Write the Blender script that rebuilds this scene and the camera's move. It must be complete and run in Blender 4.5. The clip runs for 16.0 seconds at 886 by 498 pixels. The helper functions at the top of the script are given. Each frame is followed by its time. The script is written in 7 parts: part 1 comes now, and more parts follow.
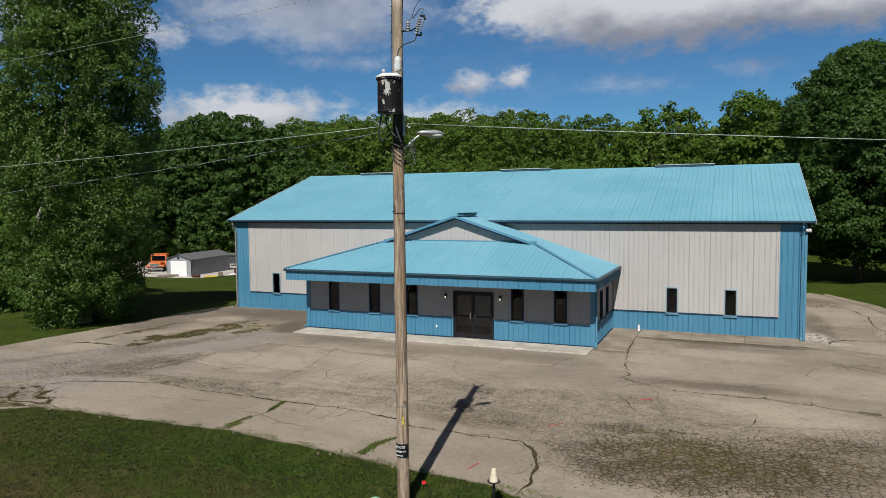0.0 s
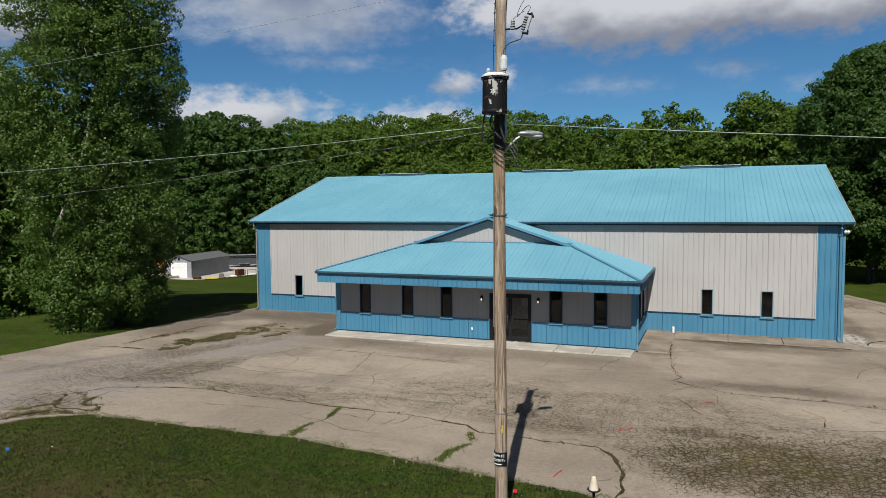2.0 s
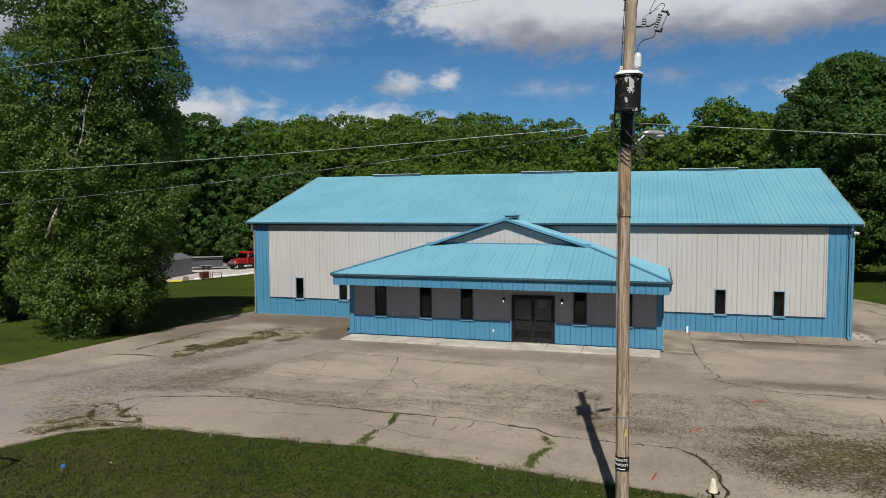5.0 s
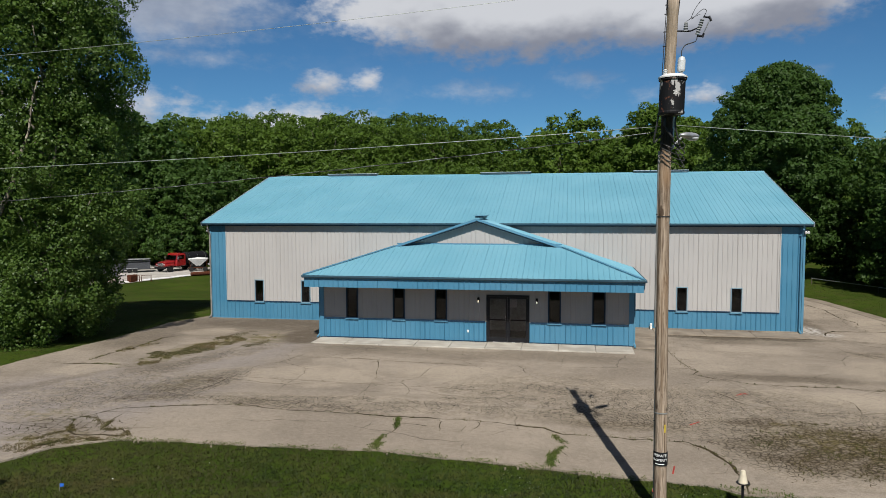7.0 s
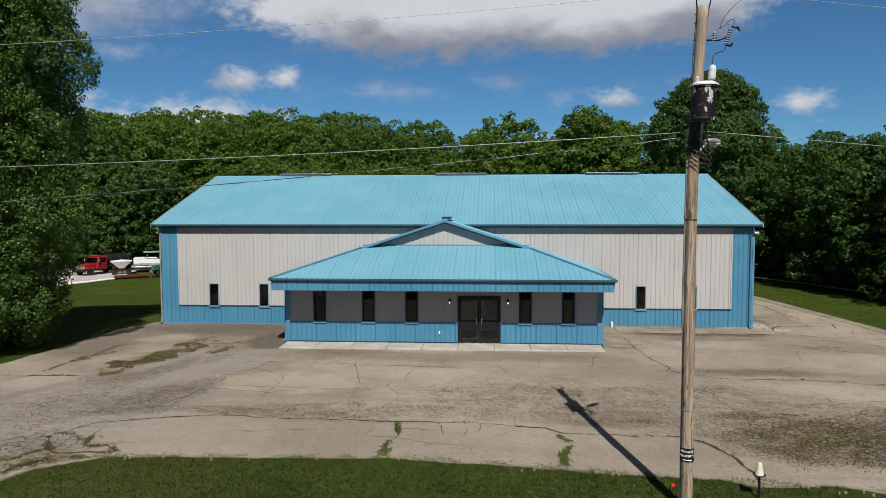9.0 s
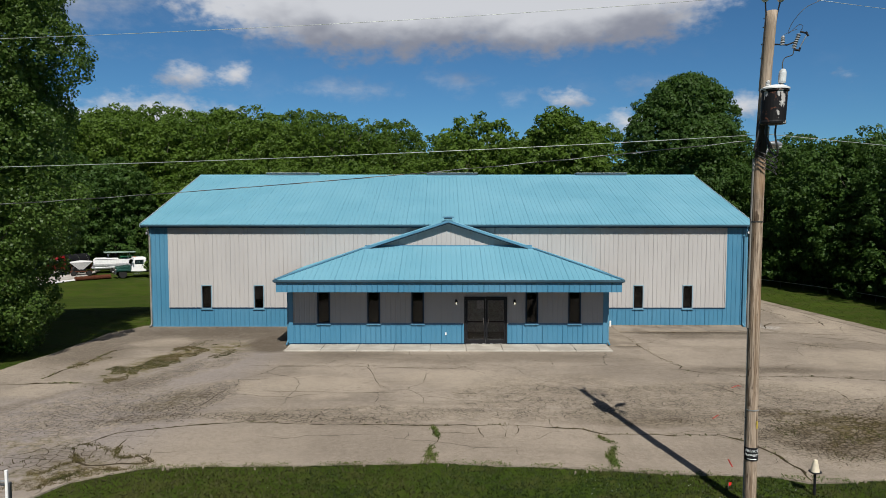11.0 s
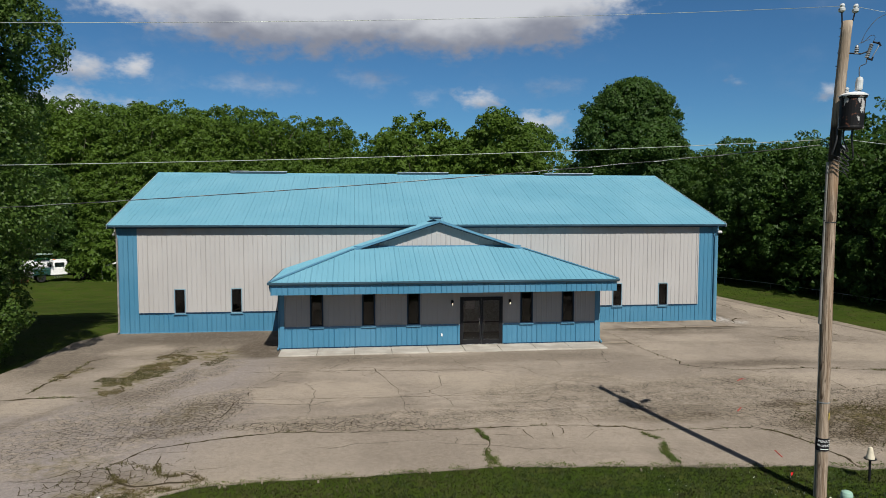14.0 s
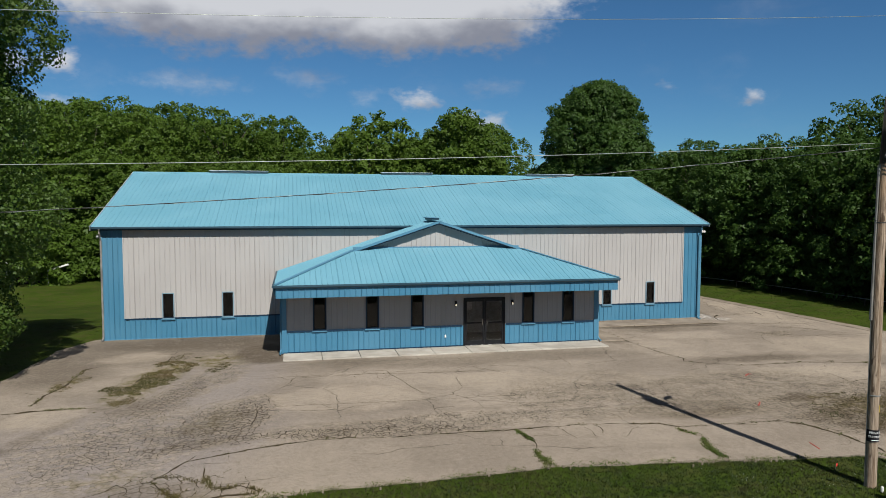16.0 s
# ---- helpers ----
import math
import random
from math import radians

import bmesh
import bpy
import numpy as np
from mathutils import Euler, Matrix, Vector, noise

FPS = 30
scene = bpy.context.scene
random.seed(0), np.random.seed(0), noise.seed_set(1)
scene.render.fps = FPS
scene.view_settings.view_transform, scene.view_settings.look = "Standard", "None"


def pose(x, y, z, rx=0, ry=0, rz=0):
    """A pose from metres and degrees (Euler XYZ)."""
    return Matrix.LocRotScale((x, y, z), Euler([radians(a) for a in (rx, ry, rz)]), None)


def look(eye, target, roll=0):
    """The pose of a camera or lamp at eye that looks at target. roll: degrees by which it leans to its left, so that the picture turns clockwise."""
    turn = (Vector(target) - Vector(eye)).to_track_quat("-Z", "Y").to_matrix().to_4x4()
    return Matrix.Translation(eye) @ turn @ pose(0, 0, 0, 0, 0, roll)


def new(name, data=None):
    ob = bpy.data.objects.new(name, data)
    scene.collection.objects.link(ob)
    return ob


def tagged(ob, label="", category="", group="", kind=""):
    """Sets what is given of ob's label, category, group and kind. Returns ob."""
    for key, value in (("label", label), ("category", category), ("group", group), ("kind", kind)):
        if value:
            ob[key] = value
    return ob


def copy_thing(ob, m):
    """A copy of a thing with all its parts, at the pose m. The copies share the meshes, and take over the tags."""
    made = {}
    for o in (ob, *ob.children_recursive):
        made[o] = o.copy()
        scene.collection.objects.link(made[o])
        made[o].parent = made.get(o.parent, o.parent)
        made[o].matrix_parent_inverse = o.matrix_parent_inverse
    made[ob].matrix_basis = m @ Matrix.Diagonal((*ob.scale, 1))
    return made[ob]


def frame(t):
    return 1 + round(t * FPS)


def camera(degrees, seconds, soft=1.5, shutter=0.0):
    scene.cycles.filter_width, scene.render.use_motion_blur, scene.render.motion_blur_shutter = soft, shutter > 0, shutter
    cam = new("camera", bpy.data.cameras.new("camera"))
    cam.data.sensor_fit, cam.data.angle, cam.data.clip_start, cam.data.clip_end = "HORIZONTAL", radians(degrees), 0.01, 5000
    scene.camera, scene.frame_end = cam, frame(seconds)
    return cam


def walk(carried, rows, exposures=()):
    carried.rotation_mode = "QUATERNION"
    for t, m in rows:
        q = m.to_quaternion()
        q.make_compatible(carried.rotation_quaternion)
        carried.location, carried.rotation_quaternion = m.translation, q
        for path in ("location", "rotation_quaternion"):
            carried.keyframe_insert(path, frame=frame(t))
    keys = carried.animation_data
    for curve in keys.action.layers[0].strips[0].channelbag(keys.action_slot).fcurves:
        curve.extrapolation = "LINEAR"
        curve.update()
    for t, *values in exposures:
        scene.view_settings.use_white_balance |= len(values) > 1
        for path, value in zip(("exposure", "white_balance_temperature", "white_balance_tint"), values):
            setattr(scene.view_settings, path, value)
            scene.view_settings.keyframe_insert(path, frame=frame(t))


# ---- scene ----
cam = camera(65.4, 16.0, soft=0.7)
PATH = [
    (0, (0.841, 0.176, 6.254), (0.073, 2.017, 6.122), -0.5),
    (0.5, (0.282, 0.052, 6.269), (-0.478, 1.897, 6.137), -0.5),
    (1, (-0.269, -0.075, 6.282), (-1.023, 1.773, 6.151), -0.5),
    (1.5, (-0.82, -0.218, 6.296), (-1.564, 1.634, 6.164), -0.5),
    (2, (-1.396, -0.359, 6.312), (-2.127, 1.498, 6.181), -0.5),
    (2.5, (-1.977, -0.489, 6.32), (-2.694, 1.374, 6.188), -0.5),
    (3, (-2.543, -0.624, 6.322), (-3.242, 1.246, 6.192), -0.5),
    (5.5, (-5.381, -1.23, 6.287), (-5.916, 0.693, 6.16), -0.3),
    (6, (-5.959, -1.346, 6.267), (-6.44, 0.591, 6.141), -0.3),
    (6.5, (-6.562, -1.438, 6.274), (-6.982, 0.513, 6.148), -0.2),
    (7, (-7.153, -1.509, 6.304), (-7.515, 0.454, 6.177), -0.2),
    (7.5, (-7.752, -1.595, 6.312), (-8.055, 0.378, 6.186), -0.2),
    (8, (-8.313, -1.642, 6.334), (-8.553, 0.339, 6.207), -0.1),
    (8.5, (-8.876, -1.644, 6.366), (-9.053, 0.344, 6.238), -0.1),
    (9, (-9.433, -1.652, 6.374), (-9.567, 0.339, 6.246), -0.1),
    (11.5, (-12.393, -1.461, 6.436), (-12.358, 0.534, 6.305), 0.0),
    (12, (-13.0, -1.403, 6.437), (-12.924, 0.591, 6.306), 0.0),
    (12.5, (-13.622, -1.322, 6.435), (-13.505, 0.67, 6.303), 0.1),
    (13, (-14.216, -1.232, 6.448), (-14.057, 0.757, 6.317), 0.1),
    (13.5, (-14.823, -1.127, 6.458), (-14.618, 0.859, 6.325), 0.1),
    (14, (-15.452, -1.009, 6.461), (-15.204, 0.971, 6.328), 0.1),
    (14.5, (-16.116, -0.874, 6.455), (-15.829, 1.101, 6.323), 0.1),
    (15, (-16.785, -0.709, 6.471), (-16.458, 1.259, 6.338), 0.1),
    (15.5, (-17.48, -0.544, 6.479), (-17.106, 1.417, 6.346), 0.1),
    (16, (-18.201, -0.386, 6.473), (-17.782, 1.566, 6.341), 0.1),
]
walk(cam, [(t, look(eye, target, roll)) for t, eye, target, roll in PATH])

# ---- light ----
SUN_AZ, SUN_EL = 169.2, 47.0          # degrees clockwise from +y, and above the horizon
world = bpy.data.worlds.new("sky")
scene.world = world
world.use_nodes = True


def build_sky():
    nt = world.node_tree
    nt.nodes.clear()
    N, L = nt.nodes.new, nt.links.new
    out, bg = N("ShaderNodeOutputWorld"), N("ShaderNodeBackground")
    sky = N("ShaderNodeTexSky")
    sky.sky_type, sky.sun_disc = "NISHITA", False
    sky.sun_elevation, sky.sun_rotation = radians(SUN_EL), radians(SUN_AZ)
    sky.air_density, sky.dust_density, sky.ozone_density, sky.altitude = 0.9, 0.05, 3.0, 400

    def math_node(op, a, b=None, c=None, clamp=False):
        n = N("ShaderNodeMath")
        n.operation, n.use_clamp = op, clamp
        for i, v in enumerate((a, b, c)):
            if v is None:
                continue
            if isinstance(v, (int, float)):
                n.inputs[i].default_value = v
            else:
                L(v, n.inputs[i])
        return n.outputs[0]

    tc = N("ShaderNodeTexCoord")
    sep = N("ShaderNodeSeparateXYZ")
    L(tc.outputs["Generated"], sep.inputs[0])
    az = math_node("MULTIPLY", math_node("ARCTAN2", sep.outputs[0], sep.outputs[1]), 57.296)
    el = math_node("MULTIPLY", math_node("ARCSINE", sep.outputs[2]), 57.296)
    # sky-dome coordinates, in degrees, ruffled by noise
    comb = N("ShaderNodeCombineXYZ")
    L(az, comb.inputs[0]), L(math_node("MULTIPLY", el, 1.7), comb.inputs[1])

    def noise_at(scale, detail, rough, off):
        m = N("ShaderNodeMapping")
        m.inputs["Location"].default_value = off
        L(comb.outputs[0], m.inputs[0])
        n = N("ShaderNodeTexNoise")
        n.inputs["Scale"].default_value, n.inputs["Detail"].default_value, n.inputs["Roughness"].default_value = scale, detail, rough
        L(m.outputs[0], n.inputs["Vector"])
        return n.outputs["Fac"]

    n_big, n_fine, n_curl = noise_at(0.2, 5, 0.55, (0, 0, 0)), noise_at(0.62, 4, 0.55, (7, 3, 0)), noise_at(2.0, 3, 0.5, (5, 9, 0))
    ruffle = math_node("ADD", math_node("MULTIPLY", math_node("SUBTRACT", n_big, 0.5), 4.0), math_node("ADD", math_node("MULTIPLY", math_node("SUBTRACT", n_fine, 0.5), 3.0), math_node("MULTIPLY", math_node("SUBTRACT", n_curl, 0.5), 0.9)))

    def cloud_bank(clouds, lo, hi, opacity):
        """Cover, density and height above the clouds' middles, for clouds given as azimuth, elevation, half width, half height."""
        field = height = None
        for ca, ce, wa, we in clouds:
            u = math_node("DIVIDE", math_node("SUBTRACT", az, ca), wa)
            v = math_node("DIVIDE", math_node("SUBTRACT", el, ce), we)
            r = math_node("SQRT", math_node("ADD", math_node("MULTIPLY", u, u), math_node("MULTIPLY", v, v)))
            f = math_node("SUBTRACT", 1.0, r)
            edge = math_node("MULTIPLY", f, we * 0.62 + 0.12)
            h = math_node("MULTIPLY", math_node("MULTIPLY", math_node("ADD", f, 0.35), 2.4, clamp=True), math_node("MULTIPLY", math_node("ADD", v, 0.52), 1.9)) if we > 3 else math_node("MULTIPLY", math_node("MAXIMUM", math_node("ADD", f, 0.3), 0.0), math_node("ADD", v, 0.4))
            field = edge if field is None else math_node("MAXIMUM", field, edge)
            height = h if height is None else math_node("ADD", height, h)
        density = math_node("ADD", field, math_node("MULTIPLY", ruffle, 0.5))
        ramp = N("ShaderNodeMapRange")
        ramp.interpolation_type = "SMOOTHSTEP"
        L(density, ramp.inputs[0])
        for i, v in enumerate((lo, hi, 0.0, opacity)):
            ramp.inputs[i + 1].default_value = v
        return ramp.outputs[0], density, height

    # cumulus, and thin grey shreds
    solid, density, height = cloud_bank([(-5, 16.7, 18, 5.5), (9, 15.8, 14.5, 4.4), (-38, 7.0, 9, 2.4), (-23, 6.4, 9, 2.0), (-20.0, 9.6, 2.0, 1.2), (-16.6, 10.0, 1.5, 1.3),
                                         (10.3, 8.3, 1.9, 1.1), (14.5, 6.4, 3.0, 1.2), (23.2, 7.2, 2.4, 1.1), (30, 9.0, 0.7, 0.35), (36.3, 8, 1.0, 0.5), (4, 4.9, 2.0, 0.9), (-50, 13, 7, 2.6)], -0.14, 1.1, 0.96)
    shred, _, _ = cloud_bank([(-33, 15.4, 11, 3.6), (-7.8, 9.2, 4.2, 0.7), (1.2, 9.9, 2.2, 0.9), (5.4, 8.5, 1.1, 0.5), (15.4, 9.3, 1.9, 0.6), (-30, 11.3, 5, 0.7), (-13, 12.6, 3.5, 0.9)], -0.35, 1.6, 0.62)
    # a thin veil drifts round the cumulus
    veil = N("ShaderNodeMapRange")
    veil.interpolation_type = "SMOOTHSTEP"
    L(math_node("SUBTRACT", noise_at(0.09, 6, 0.62, (3, 11, 0)), 0.5), veil.inputs[0])
    for i, v in enumerate((0.0, 0.3, 0.0, 0.13)):
        veil.inputs[i + 1].default_value = v
    cover = math_node("MAXIMUM", math_node("MAXIMUM", solid, shred), veil.outputs[0])
    # thick undersides are grey, tops and billows white
    lit = N("ShaderNodeMapRange")
    lit.interpolation_type = "SMOOTHSTEP"
    billow = math_node("ADD", math_node("MULTIPLY", math_node("SUBTRACT", noise_at(0.12, 3, 0.45, (4, 6, 0)), 0.5), 2.6), math_node("MULTIPLY", math_node("SUBTRACT", noise_at(0.5, 3, 0.5, (1, 2, 0)), 0.5), 0.8))
    thin = math_node("MULTIPLY", math_node("SUBTRACT", 0.7, density), 0.18)
    L(math_node("ADD", math_node("ADD", height, billow), math_node("MINIMUM", math_node("MAXIMUM", thin, -0.25), 0.15)), lit.inputs[0])
    for i, v in enumerate((-0.7, 0.75, 0.0, 1.0)):
        lit.inputs[i + 1].default_value = v
    tone = N("ShaderNodeMix")
    tone.data_type = "RGBA"
    L(lit.outputs[0], tone.inputs["Factor"])
    tone.inputs[6].default_value, tone.inputs[7].default_value = (3.8, 4.0, 4.8, 1), (9.6, 9.8, 10.3, 1)
    mix = N("ShaderNodeMix")
    mix.data_type = "RGBA"
    # broken cloud goes on over the unseen rest of the dome, added grey to neutralise shadow fill
    dome = N("ShaderNodeTexNoise")
    L(tc.outputs["Generated"], dome.inputs["Vector"])
    dome.inputs["Scale"].default_value, dome.inputs["Detail"].default_value, dome.inputs["Roughness"].default_value = 3.2, 6, 0.55
    broken, high = N("ShaderNodeMapRange"), N("ShaderNodeMapRange")
    for node, source, lo, hi in ((broken, dome.outputs["Fac"], 0.4, 0.56), (high, el, 19.0, 27.0)):
        node.interpolation_type = "SMOOTHSTEP"
        L(source, node.inputs[0])
        node.inputs[1].default_value, node.inputs[2].default_value = lo, hi
    overhead = math_node("MULTIPLY", math_node("MULTIPLY", broken.outputs[0], high.outputs[0]), 0.9)
    L(cover, mix.inputs["Factor"])
    deep = N("ShaderNodeMix")
    deep.data_type, deep.blend_type = "RGBA", "MULTIPLY"
    deep.inputs["Factor"].default_value = 1.0
    deep.inputs[7].default_value = (0.47, 0.83, 1.05, 1)
    L(sky.outputs[0], deep.inputs[6])
    L(deep.outputs[2], mix.inputs[6]), L(tone.outputs[2], mix.inputs[7])
    upper = N("ShaderNodeMix")
    upper.data_type = "RGBA"
    L(overhead, upper.inputs["Factor"]), L(mix.outputs[2], upper.inputs[6])
    upper.inputs[7].default_value = (2.35, 2.25, 2.2, 1)
    L(upper.outputs[2], bg.inputs[0])
    bg.inputs[1].default_value = 0.05
    L(bg.outputs[0], out.inputs[0])


build_sky()
sun_data = bpy.data.lights.new("sun", "SUN")
sun_data.energy, sun_data.angle, sun_data.color = 5.0, radians(0.53), (0.985, 0.945, 0.875)
a, e = radians(SUN_AZ), radians(SUN_EL)
sun = new("sun", sun_data)
sun.matrix_world = look((math.sin(a) * math.cos(e) * 90, math.cos(a) * math.cos(e) * 90, math.sin(e) * 90), (0, 0, 0))
scene.view_settings.exposure = 0.4


# ---- materials ----
class Nodes:
    """A small wrapper to write a node material in few lines."""

    def __init__(self, name):
        self.mat = bpy.data.materials.new(name)
        self.mat.use_nodes = True
        self.nt = self.mat.node_tree
        self.bsdf = self.nt.nodes["Principled BSDF"]
        self.tc = self.nt.nodes.new("ShaderNodeTexCoord").outputs["Object"]
        self.geo = self.nt.nodes.new("ShaderNodeNewGeometry")

    def link(self, value, socket):
        if isinstance(value, (int, float)):
            socket.default_value = value
        elif isinstance(value, tuple):
            socket.default_value = (*value, 1)[:4] if socket.type == "RGBA" else value
        else:
            self.nt.links.new(value, socket)

    def math(self, op, a, b=0.0, clamp=False):
        n = self.nt.nodes.new("ShaderNodeMath")
        n.operation, n.use_clamp = op, clamp
        self.link(a, n.inputs[0]), self.link(b, n.inputs[1])
        return n.outputs[0]

    def ramp(self, v, lo, hi, a=0.0, b=1.0):
        n = self.nt.nodes.new("ShaderNodeMapRange")
        n.interpolation_type = "SMOOTHSTEP"
        for i, x in enumerate((v, lo, hi, a, b)):
            self.link(x, n.inputs[i])
        return n.outputs[0]

    def mapping(self, scale=(1, 1, 1), loc=(0, 0, 0), rot=(0, 0, 0), vec=None):
        n = self.nt.nodes.new("ShaderNodeMapping")
        self.link(self.tc if vec is None else vec, n.inputs[0])
        n.inputs["Scale"].default_value, n.inputs["Location"].default_value, n.inputs["Rotation"].default_value = scale, loc, rot
        return n.outputs[0]

    def noise(self, scale, detail=4, rough=0.55, vec=None):
        n = self.nt.nodes.new("ShaderNodeTexNoise")
        self.link(self.tc if vec is None else vec, n.inputs["Vector"])
        n.inputs["Scale"].default_value, n.inputs["Detail"].default_value, n.inputs["Roughness"].default_value = scale, detail, rough
        return n.outputs["Fac"]

    def warp(self, amount, scale, vec=None):
        n = self.nt.nodes.new("ShaderNodeTexNoise")
        src = self.tc if vec is None else vec
        self.link(src, n.inputs["Vector"])
        n.inputs["Scale"].default_value, n.inputs["Detail"].default_value = scale, 3
        s = self.nt.nodes.new("ShaderNodeVectorMath")
        s.operation = "SUBTRACT"
        self.link(n.outputs["Color"], s.inputs[0])
        s.inputs[1].default_value = (0.5, 0.5, 0.5)
        m = self.nt.nodes.new("ShaderNodeVectorMath")
        m.operation = "MULTIPLY_ADD"
        self.link(s.outputs[0], m.inputs[0])
        m.inputs[1].default_value = (amount,) * 3
        self.link(src, m.inputs[2])
        return m.outputs[0]

    def edges(self, scale, vec):
        n = self.nt.nodes.new("ShaderNodeTexVoronoi")
        n.feature = "DISTANCE_TO_EDGE"
        n.voronoi_dimensions = "2D"
        self.link(vec, n.inputs["Vector"])
        n.inputs["Scale"].default_value = scale
        return n.outputs["Distance"]

    def zone(self, x, y, rx, ry, turn=0.0, vec=None, weight=1.0):
        """The weight inside an oval patch on the ground, falling softly to 0 round it."""
        m = self.nt.nodes.new("ShaderNodeMapping")
        m.vector_type = "TEXTURE"
        self.link(self.tc if vec is None else vec, m.inputs[0])
        m.inputs["Location"].default_value, m.inputs["Rotation"].default_value, m.inputs["Scale"].default_value = (x, y, 0), (0, 0, radians(turn)), (rx, ry, 1000)
        n = self.nt.nodes.new("ShaderNodeVectorMath")
        n.operation = "LENGTH"
        self.link(m.outputs[0], n.inputs[0])
        return self.ramp(n.outputs["Value"], 0.35, 1.15, weight, 0.0)

    def mix(self, f, a, b, kind="MIX"):
        n = self.nt.nodes.new("ShaderNodeMix")
        n.data_type, n.blend_type = "RGBA", kind
        self.link(f, n.inputs["Factor"]), self.link(a, n.inputs[6]), self.link(b, n.inputs[7])
        return n.outputs[2]

    def island(self):
        return self.geo.outputs["Random Per Island"]

    def object_random(self):
        return self.nt.nodes.new("ShaderNodeObjectInfo").outputs["Random"]

    def finish(self, color=None, rough=0.6, bump=None, depth=0.01, strength=0.6, **inputs):
        if color is not None:
            self.link(color, self.bsdf.inputs["Base Color"])
        self.link(rough, self.bsdf.inputs["Roughness"])
        if bump is not None:
            n = self.nt.nodes.new("ShaderNodeBump")
            n.inputs["Distance"].default_value, n.inputs["Strength"].default_value = depth, strength
            self.link(bump, n.inputs["Height"])
            self.link(n.outputs[0], self.bsdf.inputs["Normal"])
        for key, v in inputs.items():
            self.link(v, self.bsdf.inputs[key.replace("_", " ")])
        return self.mat


def painted_metal(name, color, fade, rough=0.42, dirt=0.25, dents=0.12, shine=0.5):
    n = Nodes(name)
    big = n.noise(0.35, 3)
    streak = n.noise(1.0, 4, 0.6, n.mapping((2.2, 2.2, 0.25)))
    c = n.mix(n.ramp(big, 0.3, 0.75), color, fade)
    c = n.mix(n.math("MULTIPLY", n.ramp(streak, 0.5, 0.8), dirt), c, (color[0] * 0.6, color[1] * 0.6, color[2] * 0.58))
    c = n.mix(n.math("MULTIPLY", n.object_random(), 0.05), c, fade)
    return n.finish(c, n.ramp(big, 0.3, 0.7, rough - 0.05, rough + 0.12), n.noise(1.3, 2), 0.02, dents, Specular_IOR_Level=shine)


def plain(name, color, rough=0.5, metal=0.0, vary=0.25, scale=6.0, bump=0.0, shine=None):
    n = Nodes(name)
    f = n.noise(scale, 5)
    dark = tuple(c * (1 - vary) for c in color)
    light = tuple(min(1, c * (1 + vary * 0.6)) for c in color)
    c = n.mix(n.ramp(f, 0.3, 0.7), dark, light)
    return n.finish(c, n.ramp(f, 0.25, 0.75, max(0.05, rough - 0.08), rough + 0.1), n.noise(scale * 6, 3) if bump else None, bump or 0.01, 0.5, Metallic=metal, Specular_IOR_Level=shine if shine is not None else 0.12 if rough >= 0.8 else 0.5)


M = {}
M["blue"] = painted_metal("blue_wall_paint", (0.041, 0.153, 0.248), (0.052, 0.17, 0.266))
M["roof"] = painted_metal("blue_roof_paint", (0.104, 0.267, 0.348), (0.122, 0.287, 0.367), 0.5, 0.05, 0.03)
M["grey"] = painted_metal("pale_grey_paint", (0.315, 0.304, 0.296), (0.341, 0.33, 0.322), 0.5, 0.12)
# the pale grey again, darker and warmer: porch shade put into the paint
M["grey_shaded"] = painted_metal("shaded_porch_grey_paint", (0.265, 0.247, 0.24), (0.29, 0.27, 0.262), 0.6, 0.1, shine=0.3)
M["trim"] = painted_metal("dark_blue_trim", (0.00889, 0.0259, 0.0519), (0.0148, 0.037, 0.0667), 0.6, shine=0.12)
M["edge"] = painted_metal("blue_edge_trim", (0.0556, 0.163, 0.252), (0.0741, 0.2, 0.289))
M["sash"] = painted_metal("pale_blue_frame_paint", (0.13, 0.22, 0.28), (0.16, 0.26, 0.32))
M["gutter"] = painted_metal("gutter_paint", (0.0163, 0.0481, 0.0741), (0.0296, 0.0704, 0.1))
M["vent"] = plain("vent_metal", (0.2, 0.22, 0.235), 0.5, 0.1)
M["ventcap"] = plain("pale_vent_metal", (0.42, 0.47, 0.5), 0.45, 0.1, 0.12)
# base colour set dark to deepen the shade under porch and eaves
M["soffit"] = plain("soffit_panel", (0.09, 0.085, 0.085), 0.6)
M["inside"] = plain("interior_paint", (0.12, 0.13, 0.14), 0.8)
M["black"] = plain("black_metal", (0.009, 0.009, 0.011), 0.55, 0.0, shine=0.2)
M["vestibule"] = plain("vestibule_paint", (0.37, 0.37, 0.37), 0.8)
M["rubber"] = plain("rubber", (0.018, 0.018, 0.018), 0.8)
M["chrome"] = plain("steel", (0.62, 0.62, 0.63), 0.25, 1.0, 0.1)
M["galv"] = plain("galvanised_steel", (0.42, 0.43, 0.44), 0.45, 0.7)
M["white"] = plain("white_paint", (0.663, 0.663, 0.654), 0.4, 0.0, 0.1)
M["paper"] = plain("paper", (0.595, 0.595, 0.578), 0.8, 0.0, 0.06)
M["porcelain"] = plain("pale_porcelain", (0.468, 0.484, 0.484), 0.2, 0.0, 0.1)
M["greyporcelain"] = plain("grey_porcelain", (0.212, 0.221, 0.23), 0.25, 0.0, 0.1)
M["red"] = plain("red_truck_paint", (0.214, 0.00918, 0.0102), 0.3, 0.0, 0.2)
M["orange"] = plain("orange_paint", (0.51, 0.119, 0.017), 0.5)
M["green"] = plain("green_paint", (0.017, 0.145, 0.0595), 0.4)
M["darkgreen"] = plain("dark_green_paint", (0.0102, 0.0425, 0.034), 0.3)
